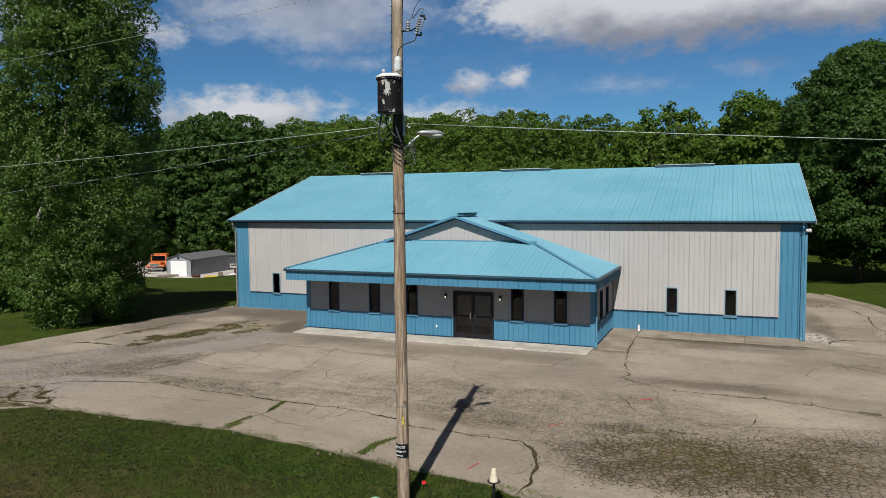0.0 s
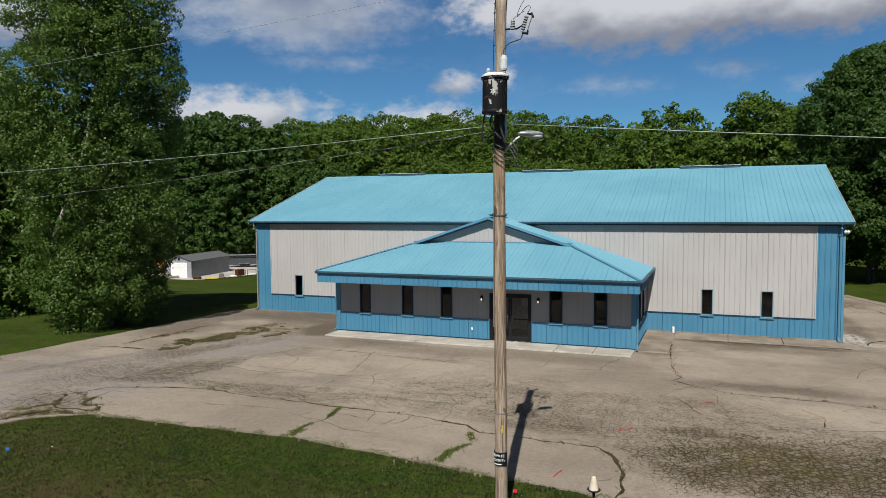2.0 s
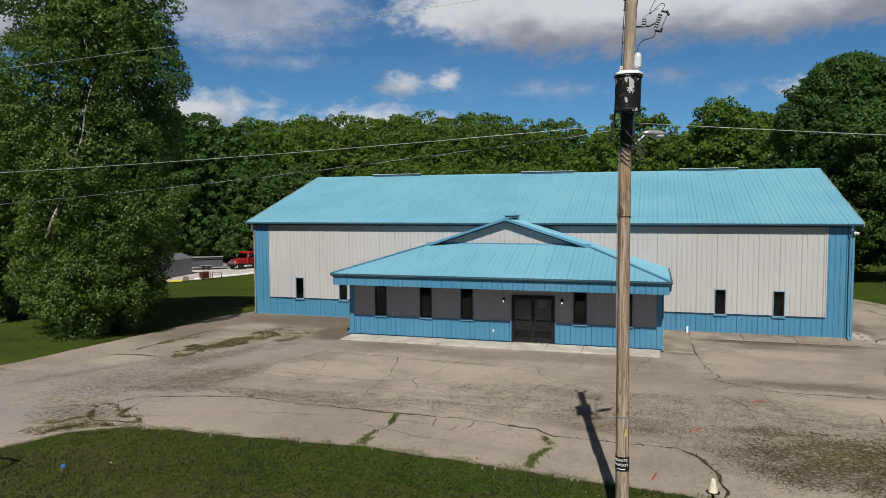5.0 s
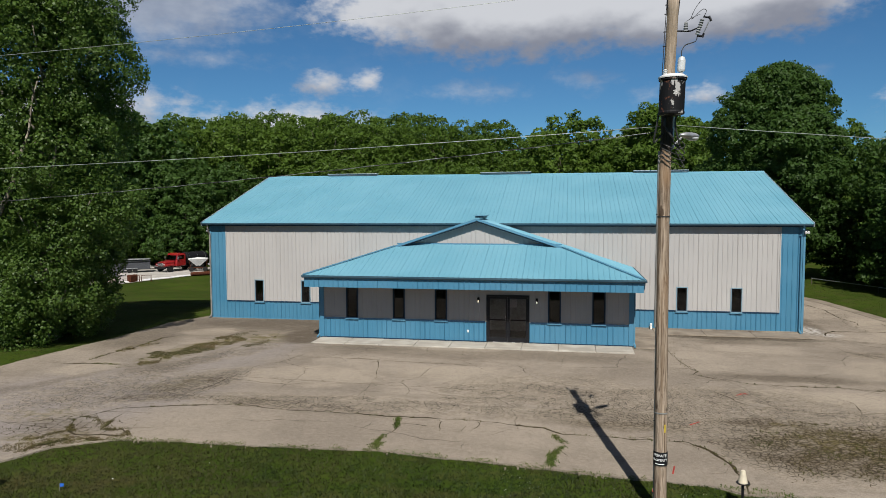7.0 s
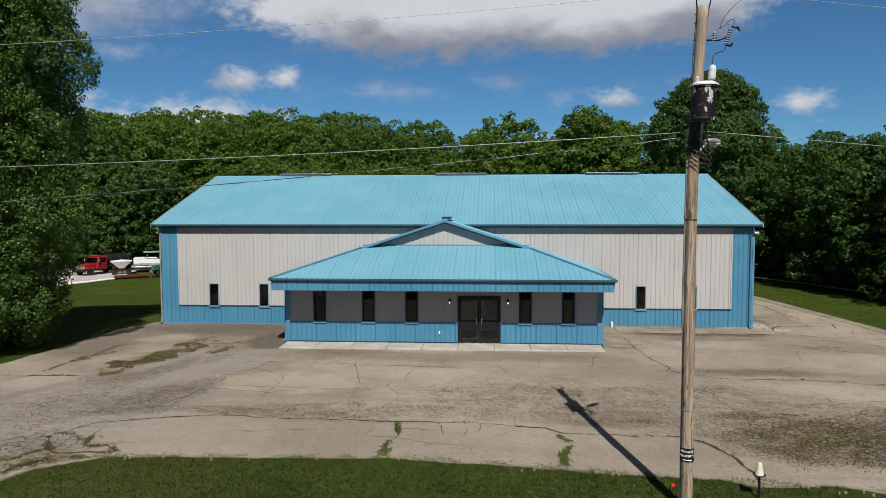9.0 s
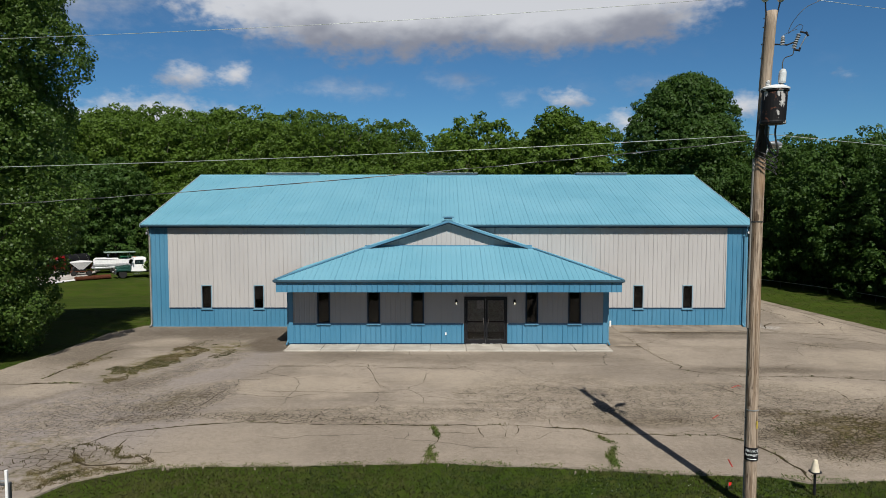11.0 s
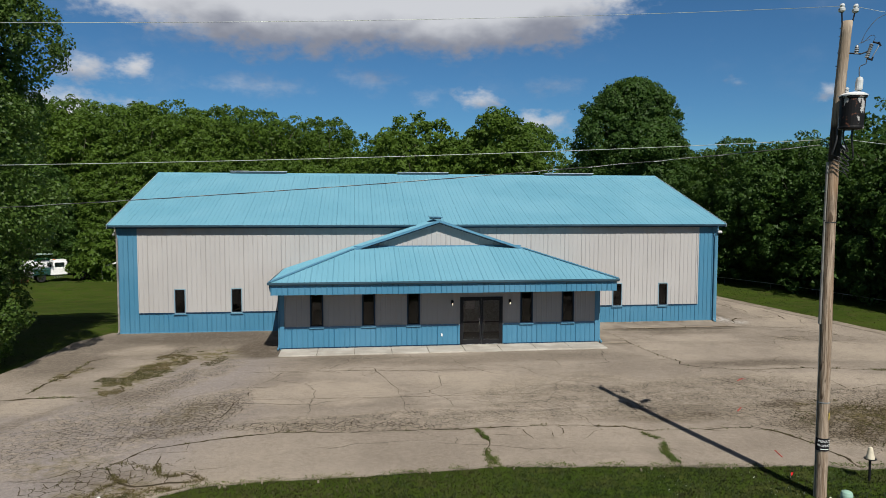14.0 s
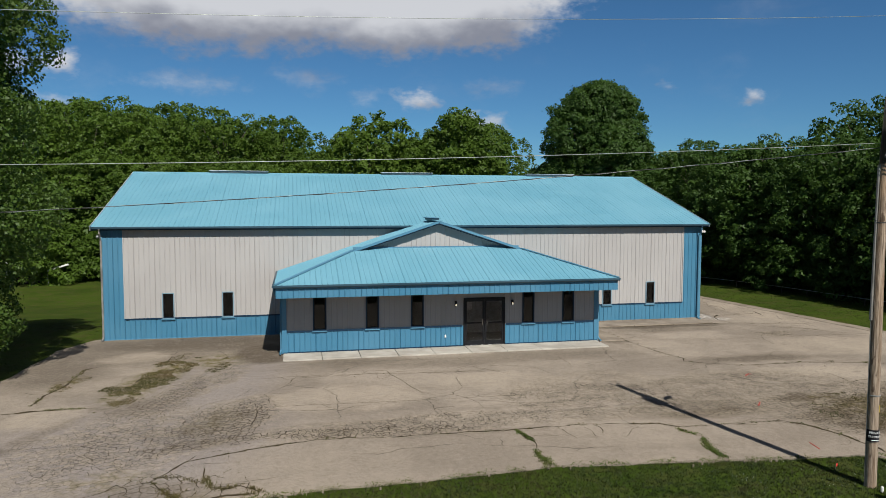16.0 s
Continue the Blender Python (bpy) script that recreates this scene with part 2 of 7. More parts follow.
M["rust"] = plain("rusty_steel", (0.0816, 0.028, 0.0153), 0.85, 0.2, 0.5)
M["trailer"] = plain("grey_trailer_metal", (0.0638, 0.068, 0.0765), 0.45, 0.4)
M["shed"] = plain("grey_shed_siding", (0.281, 0.281, 0.297), 0.5, 0.2)
M["shedroof"] = plain("dark_shed_roof", (0.136, 0.136, 0.145), 0.5, 0.2)
M["tarp"] = plain("white_tarpaulin", (0.612, 0.612, 0.612), 0.55, 0.0, 0.12)
M["canopy"] = plain("faded_green_canvas", (0.2, 0.27, 0.23), 0.8, 0.0, 0.2)
M["yellow"] = plain("yellow_plastic", (0.468, 0.357, 0.0425), 0.5)
M["marker"] = plain("beige_plastic", (0.527, 0.468, 0.357), 0.5, 0.0, 0.15)
M["teal"] = plain("pale_green_plastic", (0.23, 0.365, 0.297), 0.5, 0.0, 0.1)
M["flag"] = plain("red_flag", (0.595, 0.017, 0.017), 0.6, 0.0, 0.1)
M["blueflag"] = plain("blue_flag", (0.017, 0.102, 0.425), 0.6, 0.0, 0.1)
M["wire"] = plain("aluminium_wire", (0.3, 0.33, 0.3), 0.45, 0.3, 0.2)
M["blackwire"] = plain("black_cable", (0.02, 0.02, 0.02), 0.6)
M["soil"] = plain("crack_soil", (0.0459, 0.0348, 0.0193), 0.95, 0.0, 0.4, 3.0)
M["litter"] = plain("leaf_litter", (0.037, 0.0281, 0.0163), 0.95, 0.0, 0.45, 1.2)
M["redpaint"] = plain("red_marking_paint", (0.326, 0.0407, 0.0333), 0.85, 0.0, 0.4, 5.0)


def glass_material(name, color):
    n = Nodes(name)
    return n.finish(color, 0.03, n.noise(0.8, 2), 0.004, 0.15, Transmission_Weight=1.0, IOR=1.45)


M["glass"] = glass_material("tinted_glass", (0.025, 0.045, 0.05))
M["door_glass"] = glass_material("door_glass", (0.6, 0.63, 0.65))


def lens_material():
    n = Nodes("lamp_glow")
    n.finish((0.9, 0.85, 0.7), 0.4)
    n.bsdf.inputs["Emission Color"].default_value = (1.0, 0.88, 0.65, 1)
    n.bsdf.inputs["Emission Strength"].default_value = 0.7
    return n.mat


M["glow"] = lens_material()


def concrete_material(name, color, dark):
    n = Nodes(name)
    f = n.noise(0.9, 5, 0.6)
    c = n.mix(n.ramp(f, 0.32, 0.68), dark, color)
    c = n.mix(n.math("MULTIPLY", n.ramp(n.noise(14, 4), 0.5, 0.75), 0.35), c, dark)
    return n.finish(c, 0.85, n.noise(60, 3), 0.004, 0.5, Specular_IOR_Level=0.2)


M["slab"] = concrete_material("pale_concrete", (0.39, 0.365, 0.32), (0.28, 0.258, 0.222))
M["slab_old"] = concrete_material("weathered_concrete", (0.244, 0.207, 0.163), (0.148, 0.122, 0.0963))
M["gravel"] = concrete_material("yard_gravel", (0.407, 0.385, 0.356), (0.281, 0.259, 0.237))


def asphalt_material():
    n = Nodes("old_asphalt")
    w = n.warp(0.9, 0.8)
    big, mid, small, fine, grain = n.noise(0.13, 5, 0.62), n.noise(0.55, 6, 0.66), n.noise(2.6, 6, 0.68), n.noise(9.5, 4, 0.7), n.noise(34, 3, 0.7)
    sweep = n.noise(1.0, 5, 0.62, n.mapping((0.16, 0.85, 1)))
    c = n.mix(n.ramp(big, 0.36, 0.62), (0.176, 0.149, 0.122), (0.285, 0.243, 0.197))
    c = n.mix(n.math("MULTIPLY", n.ramp(sweep, 0.5, 0.68), 0.5), c, (0.163, 0.136, 0.109))
    c = n.mix(n.math("MULTIPLY", n.ramp(mid, 0.52, 0.7), 0.48), c, (0.155, 0.13, 0.105))
    c = n.mix(n.math("MULTIPLY", n.ramp(mid, 0.46, 0.3), 0.4), c, (0.278, 0.243, 0.203))

    def union(zones, vec):
        res = None
        for x, y, rx, ry, turn, weight in zones:
            f = n.zone(x, y, rx, ry, turn, vec, weight)
            res = f if res is None else n.math("MAXIMUM", res, f)
        return res

    # old resurfaced drive, cooler and greyer
    drive = union([(-23.5, 17.5, 5, 8.5, -24, 0.9), (-21, 25, 2.6, 6, -18, 0.75)], w)
    c = n.mix(drive, c, (0.203, 0.181, 0.173))
    # damp, dirty bands beside the walls and in the hollows; left of the porch and by the poplar they include painted
    # shadow
    band = union([(-22.5, 32.6, 6.5, 2.6, 0, 1.1), (-24.5, 30.4, 4.0, 2.6, 8, 0.6), (-19.7, 30.2, 1.5, 2.4, 0, 1.5), (-19.4, 28.6, 1.4, 1.0, 0, 1.2), (4.9, 38.5, 0.8, 6.0, 0, 0.8), (5.4, 47.5, 2.4, 2.2, 0, 0.8), (-11, 26.9, 9.5, 1.2, 0, 0.5), (-15.8, 27.4, 3.4, 0.9, 0, 0.7), (-3.7, 29.6, 1.0, 1.2, 0, 0.8), (0.8, 24.8, 3.4, 0.8, -3, 0.9), (-3.6, 30.6, 1.0, 1.6, 0, 0.7), (0.6, 32.35, 4.6, 0.5, 0, 1.4), (0.8, 31.6, 4.0, 0.9, 0, 0.6),
                  (-6.5, 19.0, 3.4, 1.1, 4, 0.5), (-27.0, 28.2, 2.4, 4.2, 0, 0.75), (-5.2, 21.8, 2.6, 0.7, 0, 0.35)], w)
    c = n.mix(n.math("MULTIPLY", n.math("MULTIPLY", band, n.ramp(mid, 0.2, 0.5, 0.45, 1.0)), 0.85), c, (0.0721, 0.057, 0.0424))
    # paler, smoother slabs
    pale = union([(-16.4, 22.4, 3.4, 2.0, 0, 0.6), (-11.2, 23.4, 3.2, 1.8, 0, 0.45), (1.8, 22.3, 3.6, 1.1, -8, 0.6), (6.0, 26.5, 4.2, 2.6, 0, 0.5), (-25.6, 22, 1.6, 1.8, -20, 0.4), (-24.8, 30.0, 2.0, 1.4, 10, 0.4), (8.4, 36, 1.6, 5, 0, 0.5)], w)
    c = n.mix(n.math("MULTIPLY", n.ramp(pale, 0.12, 0.42, 0.0, 0.75), n.ramp(mid, 0.7, 0.35, 0.4, 1.0)), c, (0.318, 0.27, 0.214))
    rubble = union([(4.5, 35.2, 0.75, 1.6, 0, 1.0), (5.1, 33.9, 0.7, 0.6, 0, 0.9)], n.warp(0.8, 1.8))
    c = n.mix(n.math("MULTIPLY", rubble, n.ramp(n.noise(5.5, 5, 0.7), 0.4, 0.55)), c, (0.419, 0.4, 0.376))
    # crazed places, each with its own strength
    craze = union([(0.3, 18.0, 5.8, 3.8, 8, 1.0), (5.5, 19.4, 4.4, 3.2, 10, 1.0), (-2.6, 21.0, 6.0, 3.0, 0, 0.7), (-7.5, 22.6, 3.6, 2.2, 0, 0.5), (-23.0, 19.0, 3.4, 5.0, -24, 0.6), (-4.8, 20.4, 5.2, 2.8, 0, 1.0), (-13.5, 19.1, 7.6, 1.1, 2, 1.0), (-20.4, 20.6, 1.7, 3.6, -28, 1.0),
                   (-21.4, 25.5, 1.3, 4.2, -22, 0.75), (5.3, 29.4, 1.3, 0.8, 20, 1.0), (6.0, 46.0, 2.0, 1.6, 0, 0.8), (-9.0, 20.8, 3.4, 3.0, 0, 0.9), (5, 15.5, 5, 2.5, 0, 0.9)], w)
    craze = n.math("MULTIPLY", craze, n.ramp(n.noise(0.55, 4), 0.22, 0.44))
    craze = n.math("MAXIMUM", craze, n.ramp(n.noise(0.16, 4, 0.6), 0.52, 0.74, 0.0, 0.34))
    # the smoother strip along the lawn
    sep = n.nt.nodes.new("ShaderNodeSeparateXYZ")
    n.link(n.warp(0.5, 0.6), sep.inputs[0])
    strip = n.math("MULTIPLY", n.ramp(sep.outputs[1], 17.75, 18.0, 1, 0), n.math("MULTIPLY", n.ramp(sep.outputs[0], -20.0, -19.6), n.ramp(sep.outputs[0], -3.7, -3.2, 1, 0)))
    strip = n.math("MULTIPLY", strip, n.ramp(n.math("ADD", sep.outputs[1], n.math("MULTIPLY", sep.outputs[0], 0.35)), 15.75, 16.0, 1, 0))
    craze = n.math("MULTIPLY", craze, n.math("SUBTRACT", 1.0, strip))
    c = n.mix(n.math("MULTIPLY", strip, 0.35), c, (0.231, 0.194, 0.155))
    # dirt and moss gather where the surface is worst broken
    dirt = union([(-1.7, 19.2, 1.7, 0.6, 4, 0.9), (-0.8, 16.3, 2.4, 1.1, 0, 1.0), (-2.3, 17.0, 1.2, 1.2, 0, 0.7), (3.2, 19.6, 2.2, 0.9, 10, 1.0), (1.2, 17.5, 4.6, 2.0, 4, 1.1), (-20.5, 20.8, 0.9, 1.9, -30, 0.4), (-20.9, 18.6, 1.6, 0.6, 10, 0.5),
                  (-23.2, 22.6, 1.4, 1.3, 0, 0.6), (-5.6, 18.3, 2.6, 0.5, 0, 0.6), (5.8, 17.9, 3.0, 1.8, 0, 1.0), (-25.6, 19.6, 0.5, 3.6, -24, 0.5), (-21.2, 15.4, 1.6, 1.0, 0, 0.5)], n.warp(0.9, 1.3))
    dirt = n.math("MULTIPLY", dirt, n.ramp(small, 0.3, 0.58, 0.35, 1.0))
    w2 = n.warp(0.09, 8.0, n.warp(0.26, 2.6))
    gape = n.math("ADD", n.ramp(n.noise(2.4, 5, 0.7), 0.38, 0.64, 0.025, 0.085), n.math("MULTIPLY", dirt, 0.05))
    broken = n.ramp(n.noise(1.1, 4, 0.6), 0.34, 0.54)
    cell, cell2 = n.edges(5.4, w2), n.edges(9.5, w2)
    tint = n.nt.nodes.new("ShaderNodeTexVoronoi")
    tint.voronoi_dimensions = "2D"
    n.link(w2, tint.inputs["Vector"])
    tint.inputs["Scale"].default_value = 5.4
    shade = n.nt.nodes.new("ShaderNodeSeparateColor")
    n.link(tint.outputs["Color"], shade.inputs[0])
    inside_craze = n.ramp(craze, 0.2, 0.5)
    c = n.mix(n.math("MULTIPLY", n.math("MULTIPLY", inside_craze, shade.outputs[0]), 0.55), c, (0.332, 0.28, 0.214))
    c = n.mix(n.math("MULTIPLY", n.math("MULTIPLY", inside_craze, shade.outputs[1]), 0.25), c, (0.144, 0.12, 0.0905))
    cracks = n.math("MAXIMUM", n.math("MULTIPLY", n.ramp(n.math("DIVIDE", cell, gape), 0.25, 1.0, 1.0, 0), n.ramp(broken, 0, 1, 0.65, 1)), n.math("MULTIPLY", n.ramp(n.math("DIVIDE", cell2, gape), 0.25, 1.0, 0.85, 0), n.math("MULTIPLY", n.ramp(craze, 0.4, 0.75), broken)))
    cracks = n.math("MULTIPLY", cracks, n.ramp(craze, 0.16, 0.75))
    # long wandering cracks
    w3 = n.warp(1.4, 0.5)
    long_ = n.math("MULTIPLY", n.ramp(n.edges(0.24, w3), 0.0, 0.0065, 1, 0), n.ramp(n.noise(0.3, 3), 0.44, 0.55))
    cracks = n.math("MAXIMUM", cracks, n.math("MULTIPLY", n.math("MULTIPLY", long_, n.ramp(small, 0.35, 0.5)), 0.8))
    moss = union([(-0.9, 19.25, 0.75, 0.35, 0, 1.0), (-0.3, 18.0, 2.0, 1.1, 8, 0.9), (0.6, 17.2, 2.2, 0.8, 5, 0.9), (-22.6, 16.4, 1.5, 0.9, 0, 0.5), (-23.4, 26.0, 1.0, 3.5, -14, 1.3), (-21.4, 28.8, 1.2, 1.5, 0, 1.0), (3.6, 18.4, 2.0, 0.8, 0, 0.6),
                  (-20.6, 20.6, 0.8, 1.6, -30, 0.4), (-26.2, 26.2, 0.4, 1.2, -20, 0.8), (-21.0, 14.6, 1.4, 0.8, 15, 1.0)], n.warp(0.6, 1.6))
    moss = n.math("MULTIPLY", moss, n.ramp(small, 0.4, 0.58), True)
    c = n.mix(n.math("MULTIPLY", n.ramp(small, 0.52, 0.68), 0.3), c, (0.137, 0.113, 0.0859))
    c = n.mix(n.math("MULTIPLY", n.ramp(fine, 0.5, 0.66), 0.28), c, (0.347, 0.293, 0.23))
    c = n.mix(n.math("MULTIPLY", n.ramp(fine, 0.48, 0.34), 0.3), c, (0.108, 0.0874, 0.0652))
    c = n.mix(n.math("MULTIPLY", n.ramp(grain, 0.5, 0.32), 0.6), c, (0.0795, 0.0652, 0.0506))
    c = n.mix(n.math("MULTIPLY", n.ramp(grain, 0.54, 0.7), 0.5), c, (0.375, 0.326, 0.265))
    between = n.ramp(cell, 0.02, 0.3, 1.0, 0.55)
    c = n.mix(n.math("MULTIPLY", n.math("MULTIPLY", dirt, between), 0.9), c, (0.072, 0.053, 0.029))
    c = n.mix(n.math("MULTIPLY", n.math("MULTIPLY", moss, between), 0.95), c, (0.0897, 0.074, 0.0186))
    c = n.mix(n.math("MULTIPLY", cracks, 0.94), c, (0.0351, 0.027, 0.0176))
    h = n.math("ADD", n.math("MULTIPLY", n.math("ADD", fine, grain), 0.3), n.math("SUBTRACT", n.math("MULTIPLY", small, 0.5), n.math("MULTIPLY", cracks, 0.6)))
    return n.finish(c, 0.9, h, 0.03, 0.7, Specular_IOR_Level=0.12)


M["asphalt"] = asphalt_material()


WORN = [(-13.3, 10.6, 4.0, 1.9, 8, 1.0), (-9.7, 12.2, 2.0, 0.9, -10, 0.8), (-18.9, 11.8, 3.0, 1.6, 20, 1.0), (-15.4, 9.4, 6, 2.2, 0, 0.9), (-5.0, 10.8, 3, 0.9, 0, 0.5)]   # dry places: x, y, half axes, turn, strength


def lawn_material():
    n = Nodes("lawn_soil")
    big, mid, small, fine = n.noise(0.22, 5, 0.6), n.noise(1.1, 5, 0.68), n.noise(5.0, 5, 0.7), n.noise(24, 4, 0.7)
    c = n.mix(n.ramp(big, 0.35, 0.65), (0.024, 0.044, 0.0036), (0.040, 0.064, 0.006))
    c = n.mix(n.math("MULTIPLY", n.ramp(mid, 0.45, 0.65), 0.7), c, (0.056, 0.056, 0.016))
    c = n.mix(n.math("MULTIPLY", n.ramp(small, 0.5, 0.66), 0.4), c, (0.0243, 0.0367, 0.00488))
    c = n.mix(n.math("MULTIPLY", n.ramp(fine, 0.45, 0.65), 0.4), c, (0.0243, 0.0355, 0.00488))
    for x, y, rx, ry, turn, weight in WORN:
        c = n.mix(n.math("MULTIPLY", n.zone(x, y, rx, ry, turn, n.warp(1.2, 0.7)), n.ramp(mid, 0.35, 0.6, 0.1 * weight, 0.65 * weight)), c, (0.062, 0.046, 0.02))
    return n.finish(c, 0.9, n.math("ADD", fine, n.math("MULTIPLY", small, 1.5)), 0.05, 0.6, Specular_IOR_Level=0.08)


M["lawn"] = lawn_material()


def blade_material(name, a, b, dry, worn=0.75, worn_spots=()):
    n = Nodes(name)
    c = n.mix(n.island(), a, b)
    c = n.mix(n.math("MULTIPLY", n.ramp(n.noise(0.3, 4, 0.6), 0.4, 0.6), 0.8), c, tuple(x * 0.62 for x in a))
    patch = n.math("MAXIMUM", n.ramp(n.noise(0.42, 6, 0.72), 0.46, 0.62), n.ramp(n.noise(0.13, 5, 0.7), 0.46, 0.6))
    for x, y, rx, ry, turn, weight in worn_spots:
        patch = n.math("MAXIMUM", patch, n.math("MULTIPLY", n.zone(x, y, rx, ry, turn, n.warp(1.2, 0.7)), n.ramp(n.noise(0.9, 5, 0.7), 0.3, 0.55, 0.25 * weight, weight)))
    c = n.mix(n.math("MULTIPLY", patch, worn), c, dry)
    c = n.mix(n.math("MULTIPLY", n.ramp(n.noise(1.5, 5, 0.7), 0.54, 0.68), 0.6), c, tuple(x * 0.5 for x in dry))
    n.finish(c, 0.6, Specular_IOR_Level=0.15)
    return n.mat


M["grass"] = blade_material("grass_blades", (0.010, 0.023, 0.0022), (0.026, 0.044, 0.005), (0.046, 0.040, 0.012), 0.55, WORN)
M["clover"] = blade_material("clover_blades", (0.041, 0.07, 0.0089), (0.07, 0.104, 0.0148), (0.074, 0.078, 0.0178))
M["moss"] = blade_material("moss_blades", (0.05, 0.05, 0.012), (0.08, 0.072, 0.02), (0.1, 0.07, 0.032))
M["weed"] = blade_material("weed_blades", (0.045, 0.055, 0.01), (0.075, 0.082, 0.016), (0.088, 0.066, 0.026))


def leaf_material(name, dark, light, tip, rough=0.55, shine=0.2):
    n = Nodes(name)
    c = n.mix(n.ramp(n.noise(0.35, 3), 0.3, 0.7), dark, light)
    c = n.mix(n.math("MULTIPLY", n.island(), 0.6), c, tip)
    c = n.mix(n.math("MULTIPLY", n.object_random(), 0.35), c, dark)
    n.finish(c, rough, Specular_IOR_Level=shine)
    t = n.nt.nodes.new("ShaderNodeBsdfTranslucent")
    n.link(n.mix(0.5, c, (0.09, 0.17, 0.02)), t.inputs[0])
    m = n.nt.nodes.new("ShaderNodeMixShader")
    m.inputs[0].default_value = 0.38
    n.nt.links.new(n.bsdf.outputs[0], m.inputs[1])
    n.nt.links.new(t.outputs[0], m.inputs[2])
    n.nt.links.new(m.outputs[0], n.nt.nodes["Material Output"].inputs[0])
    return n.mat


M["leaf_poplar"] = leaf_material("poplar_leaves", (0.0381, 0.0771, 0.0115), (0.0733, 0.131, 0.02), (0.102, 0.157, 0.0324), 0.5, 0.28)
M["leaf_wood"] = leaf_material("woodland_leaves", (0.0407, 0.0807, 0.00905), (0.08, 0.14, 0.0159), (0.097, 0.151, 0.0218))
M["leaf_dark"] = leaf_material("maple_leaves", (0.0254, 0.0585, 0.0116), (0.0476, 0.096, 0.0167), (0.0594, 0.109, 0.0216))


def bark_material(name, color, dark):
    n = Nodes(name)
    f = n.noise(3.0, 5, 0.65, n.mapping((3, 3, 0.5)))
    c = n.mix(n.ramp(f, 0.4, 0.62), dark, color)
    return n.finish(c, 0.9, f, 0.03, 0.8)


M["bark"] = bark_material("grey_bark", (0.119, 0.0963, 0.0741), (0.0444, 0.037, 0.0296))
M["bark_pale"] = bark_material("pale_poplar_bark", (0.311, 0.281, 0.23), (0.104, 0.0889, 0.0667))


def pole_material():
    n = Nodes("weathered_pole_wood")
    v = n.mapping((9, 9, 0.35))
    grain = n.noise(2.2, 6, 0.65, v)
    fine = n.noise(7.0, 5, 0.6, v)
    big = n.noise(0.5, 3)
    c = n.mix(n.ramp(grain, 0.33, 0.66), (0.15, 0.105, 0.07), (0.36, 0.287, 0.22))
    c = n.mix(n.math("MULTIPLY", n.ramp(fine, 0.5, 0.6), 0.6), c, (0.0481, 0.0296, 0.0193))
    c = n.mix(n.math("MULTIPLY", n.ramp(big, 0.5, 0.68), 0.55), c, (0.29, 0.17, 0.085))
    knots = n.noise(1.0, 3, 0.5, n.mapping((7, 7, 2.6)))
    c = n.mix(n.math("MULTIPLY", n.ramp(knots, 0.62, 0.7), 0.8), c, (0.0407, 0.0237, 0.0148))
    sep = n.nt.nodes.new("ShaderNodeSeparateXYZ")
    n.link(n.tc, sep.inputs[0])
    # bleached top, tarred band where the cables are tied on
    c = n.mix(n.math("MULTIPLY", n.ramp(sep.outputs[2], 7.6, 9.0), 0.4), c, (0.311, 0.267, 0.211))
    tar = n.math("MULTIPLY", n.ramp(sep.outputs[2], 7.28, 7.4), n.ramp(sep.outputs[2], 8.05, 8.2, 1, 0))
    c = n.mix(n.math("MULTIPLY", tar, 0.88), c, (0.0163, 0.0148, 0.0141))
    return n.finish(c, 0.85, n.math("ADD", grain, fine), 0.012, 0.8, Specular_IOR_Level=0.15)


M["pole"] = pole_material()
M["guard"] = plain("weathered_guard_plastic", (0.2, 0.19, 0.175), 0.7, 0.0, 0.35, 2.5)


def transformer_material():
    n = Nodes("flaking_black_paint")
    f = n.noise(1.0, 6, 0.62, n.mapping((7, 7, 2.6)))
    c = n.mix(n.ramp(f, 0.565, 0.59), (0.008, 0.008, 0.009), (0.34, 0.33, 0.32))
    c = n.mix(n.math("MULTIPLY", n.ramp(n.noise(9, 4), 0.6, 0.7), 0.6), c, (0.18, 0.07, 0.04))
    return n.finish(c, 0.6, f, 0.004, 0.5, Specular_IOR_Level=0.15)


M["tank"] = transformer_material()


# ---- mesh helpers ----
def part(name, bm, material, parent=None, label="", smooth=False):
    """Links a bmesh as one mesh object under a thing or a part."""
    me = bpy.data.meshes.new(name)
    bm.normal_update()
    bm.to_mesh(me)
    bm.free()
    return part_mesh(name, me, material, parent, label, smooth)


def part_mesh(name, me, material, parent=None, label="", smooth=False):
    if material is not None and not me.materials:
        me.materials.append(material)
    if smooth:
        me.polygons.foreach_set("use_smooth", [True] * len(me.polygons))
    ob = new(name, me)
    ob.parent = parent
    if label:
        tagged(ob, label)
    return ob


def thing(name, label, category, m=None, group="", kind=""):
    ob = new(name)
    ob.empty_display_size = 0.2
    if m is not None:
        ob.matrix_basis = m
    return tagged(ob, label, category, group, kind)


def mesh_of(name, verts, faces):
    me = bpy.data.meshes.new(name)
    me.from_pydata(verts, [], faces)
    me.update()
    return me


def box(bm, x0, x1, y0, y1, z0, z1, bevel=0.0, m=None):
    r = bmesh.ops.create_cube(bm, size=1.0)
    t = Matrix.Translation(((x0 + x1) / 2, (y0 + y1) / 2, (z0 + z1) / 2)) @ Matrix.Diagonal((x1 - x0, y1 - y0, z1 - z0, 1))
    bmesh.ops.transform(bm, matrix=(m @ t) if m else t, verts=r["verts"])
    if bevel:
        edges = list({e for v in r["verts"] for e in v.link_edges})
        bmesh.ops.bevel(bm, geom=edges, offset=bevel, segments=1, affect="EDGES", profile=0.5)
    return bm


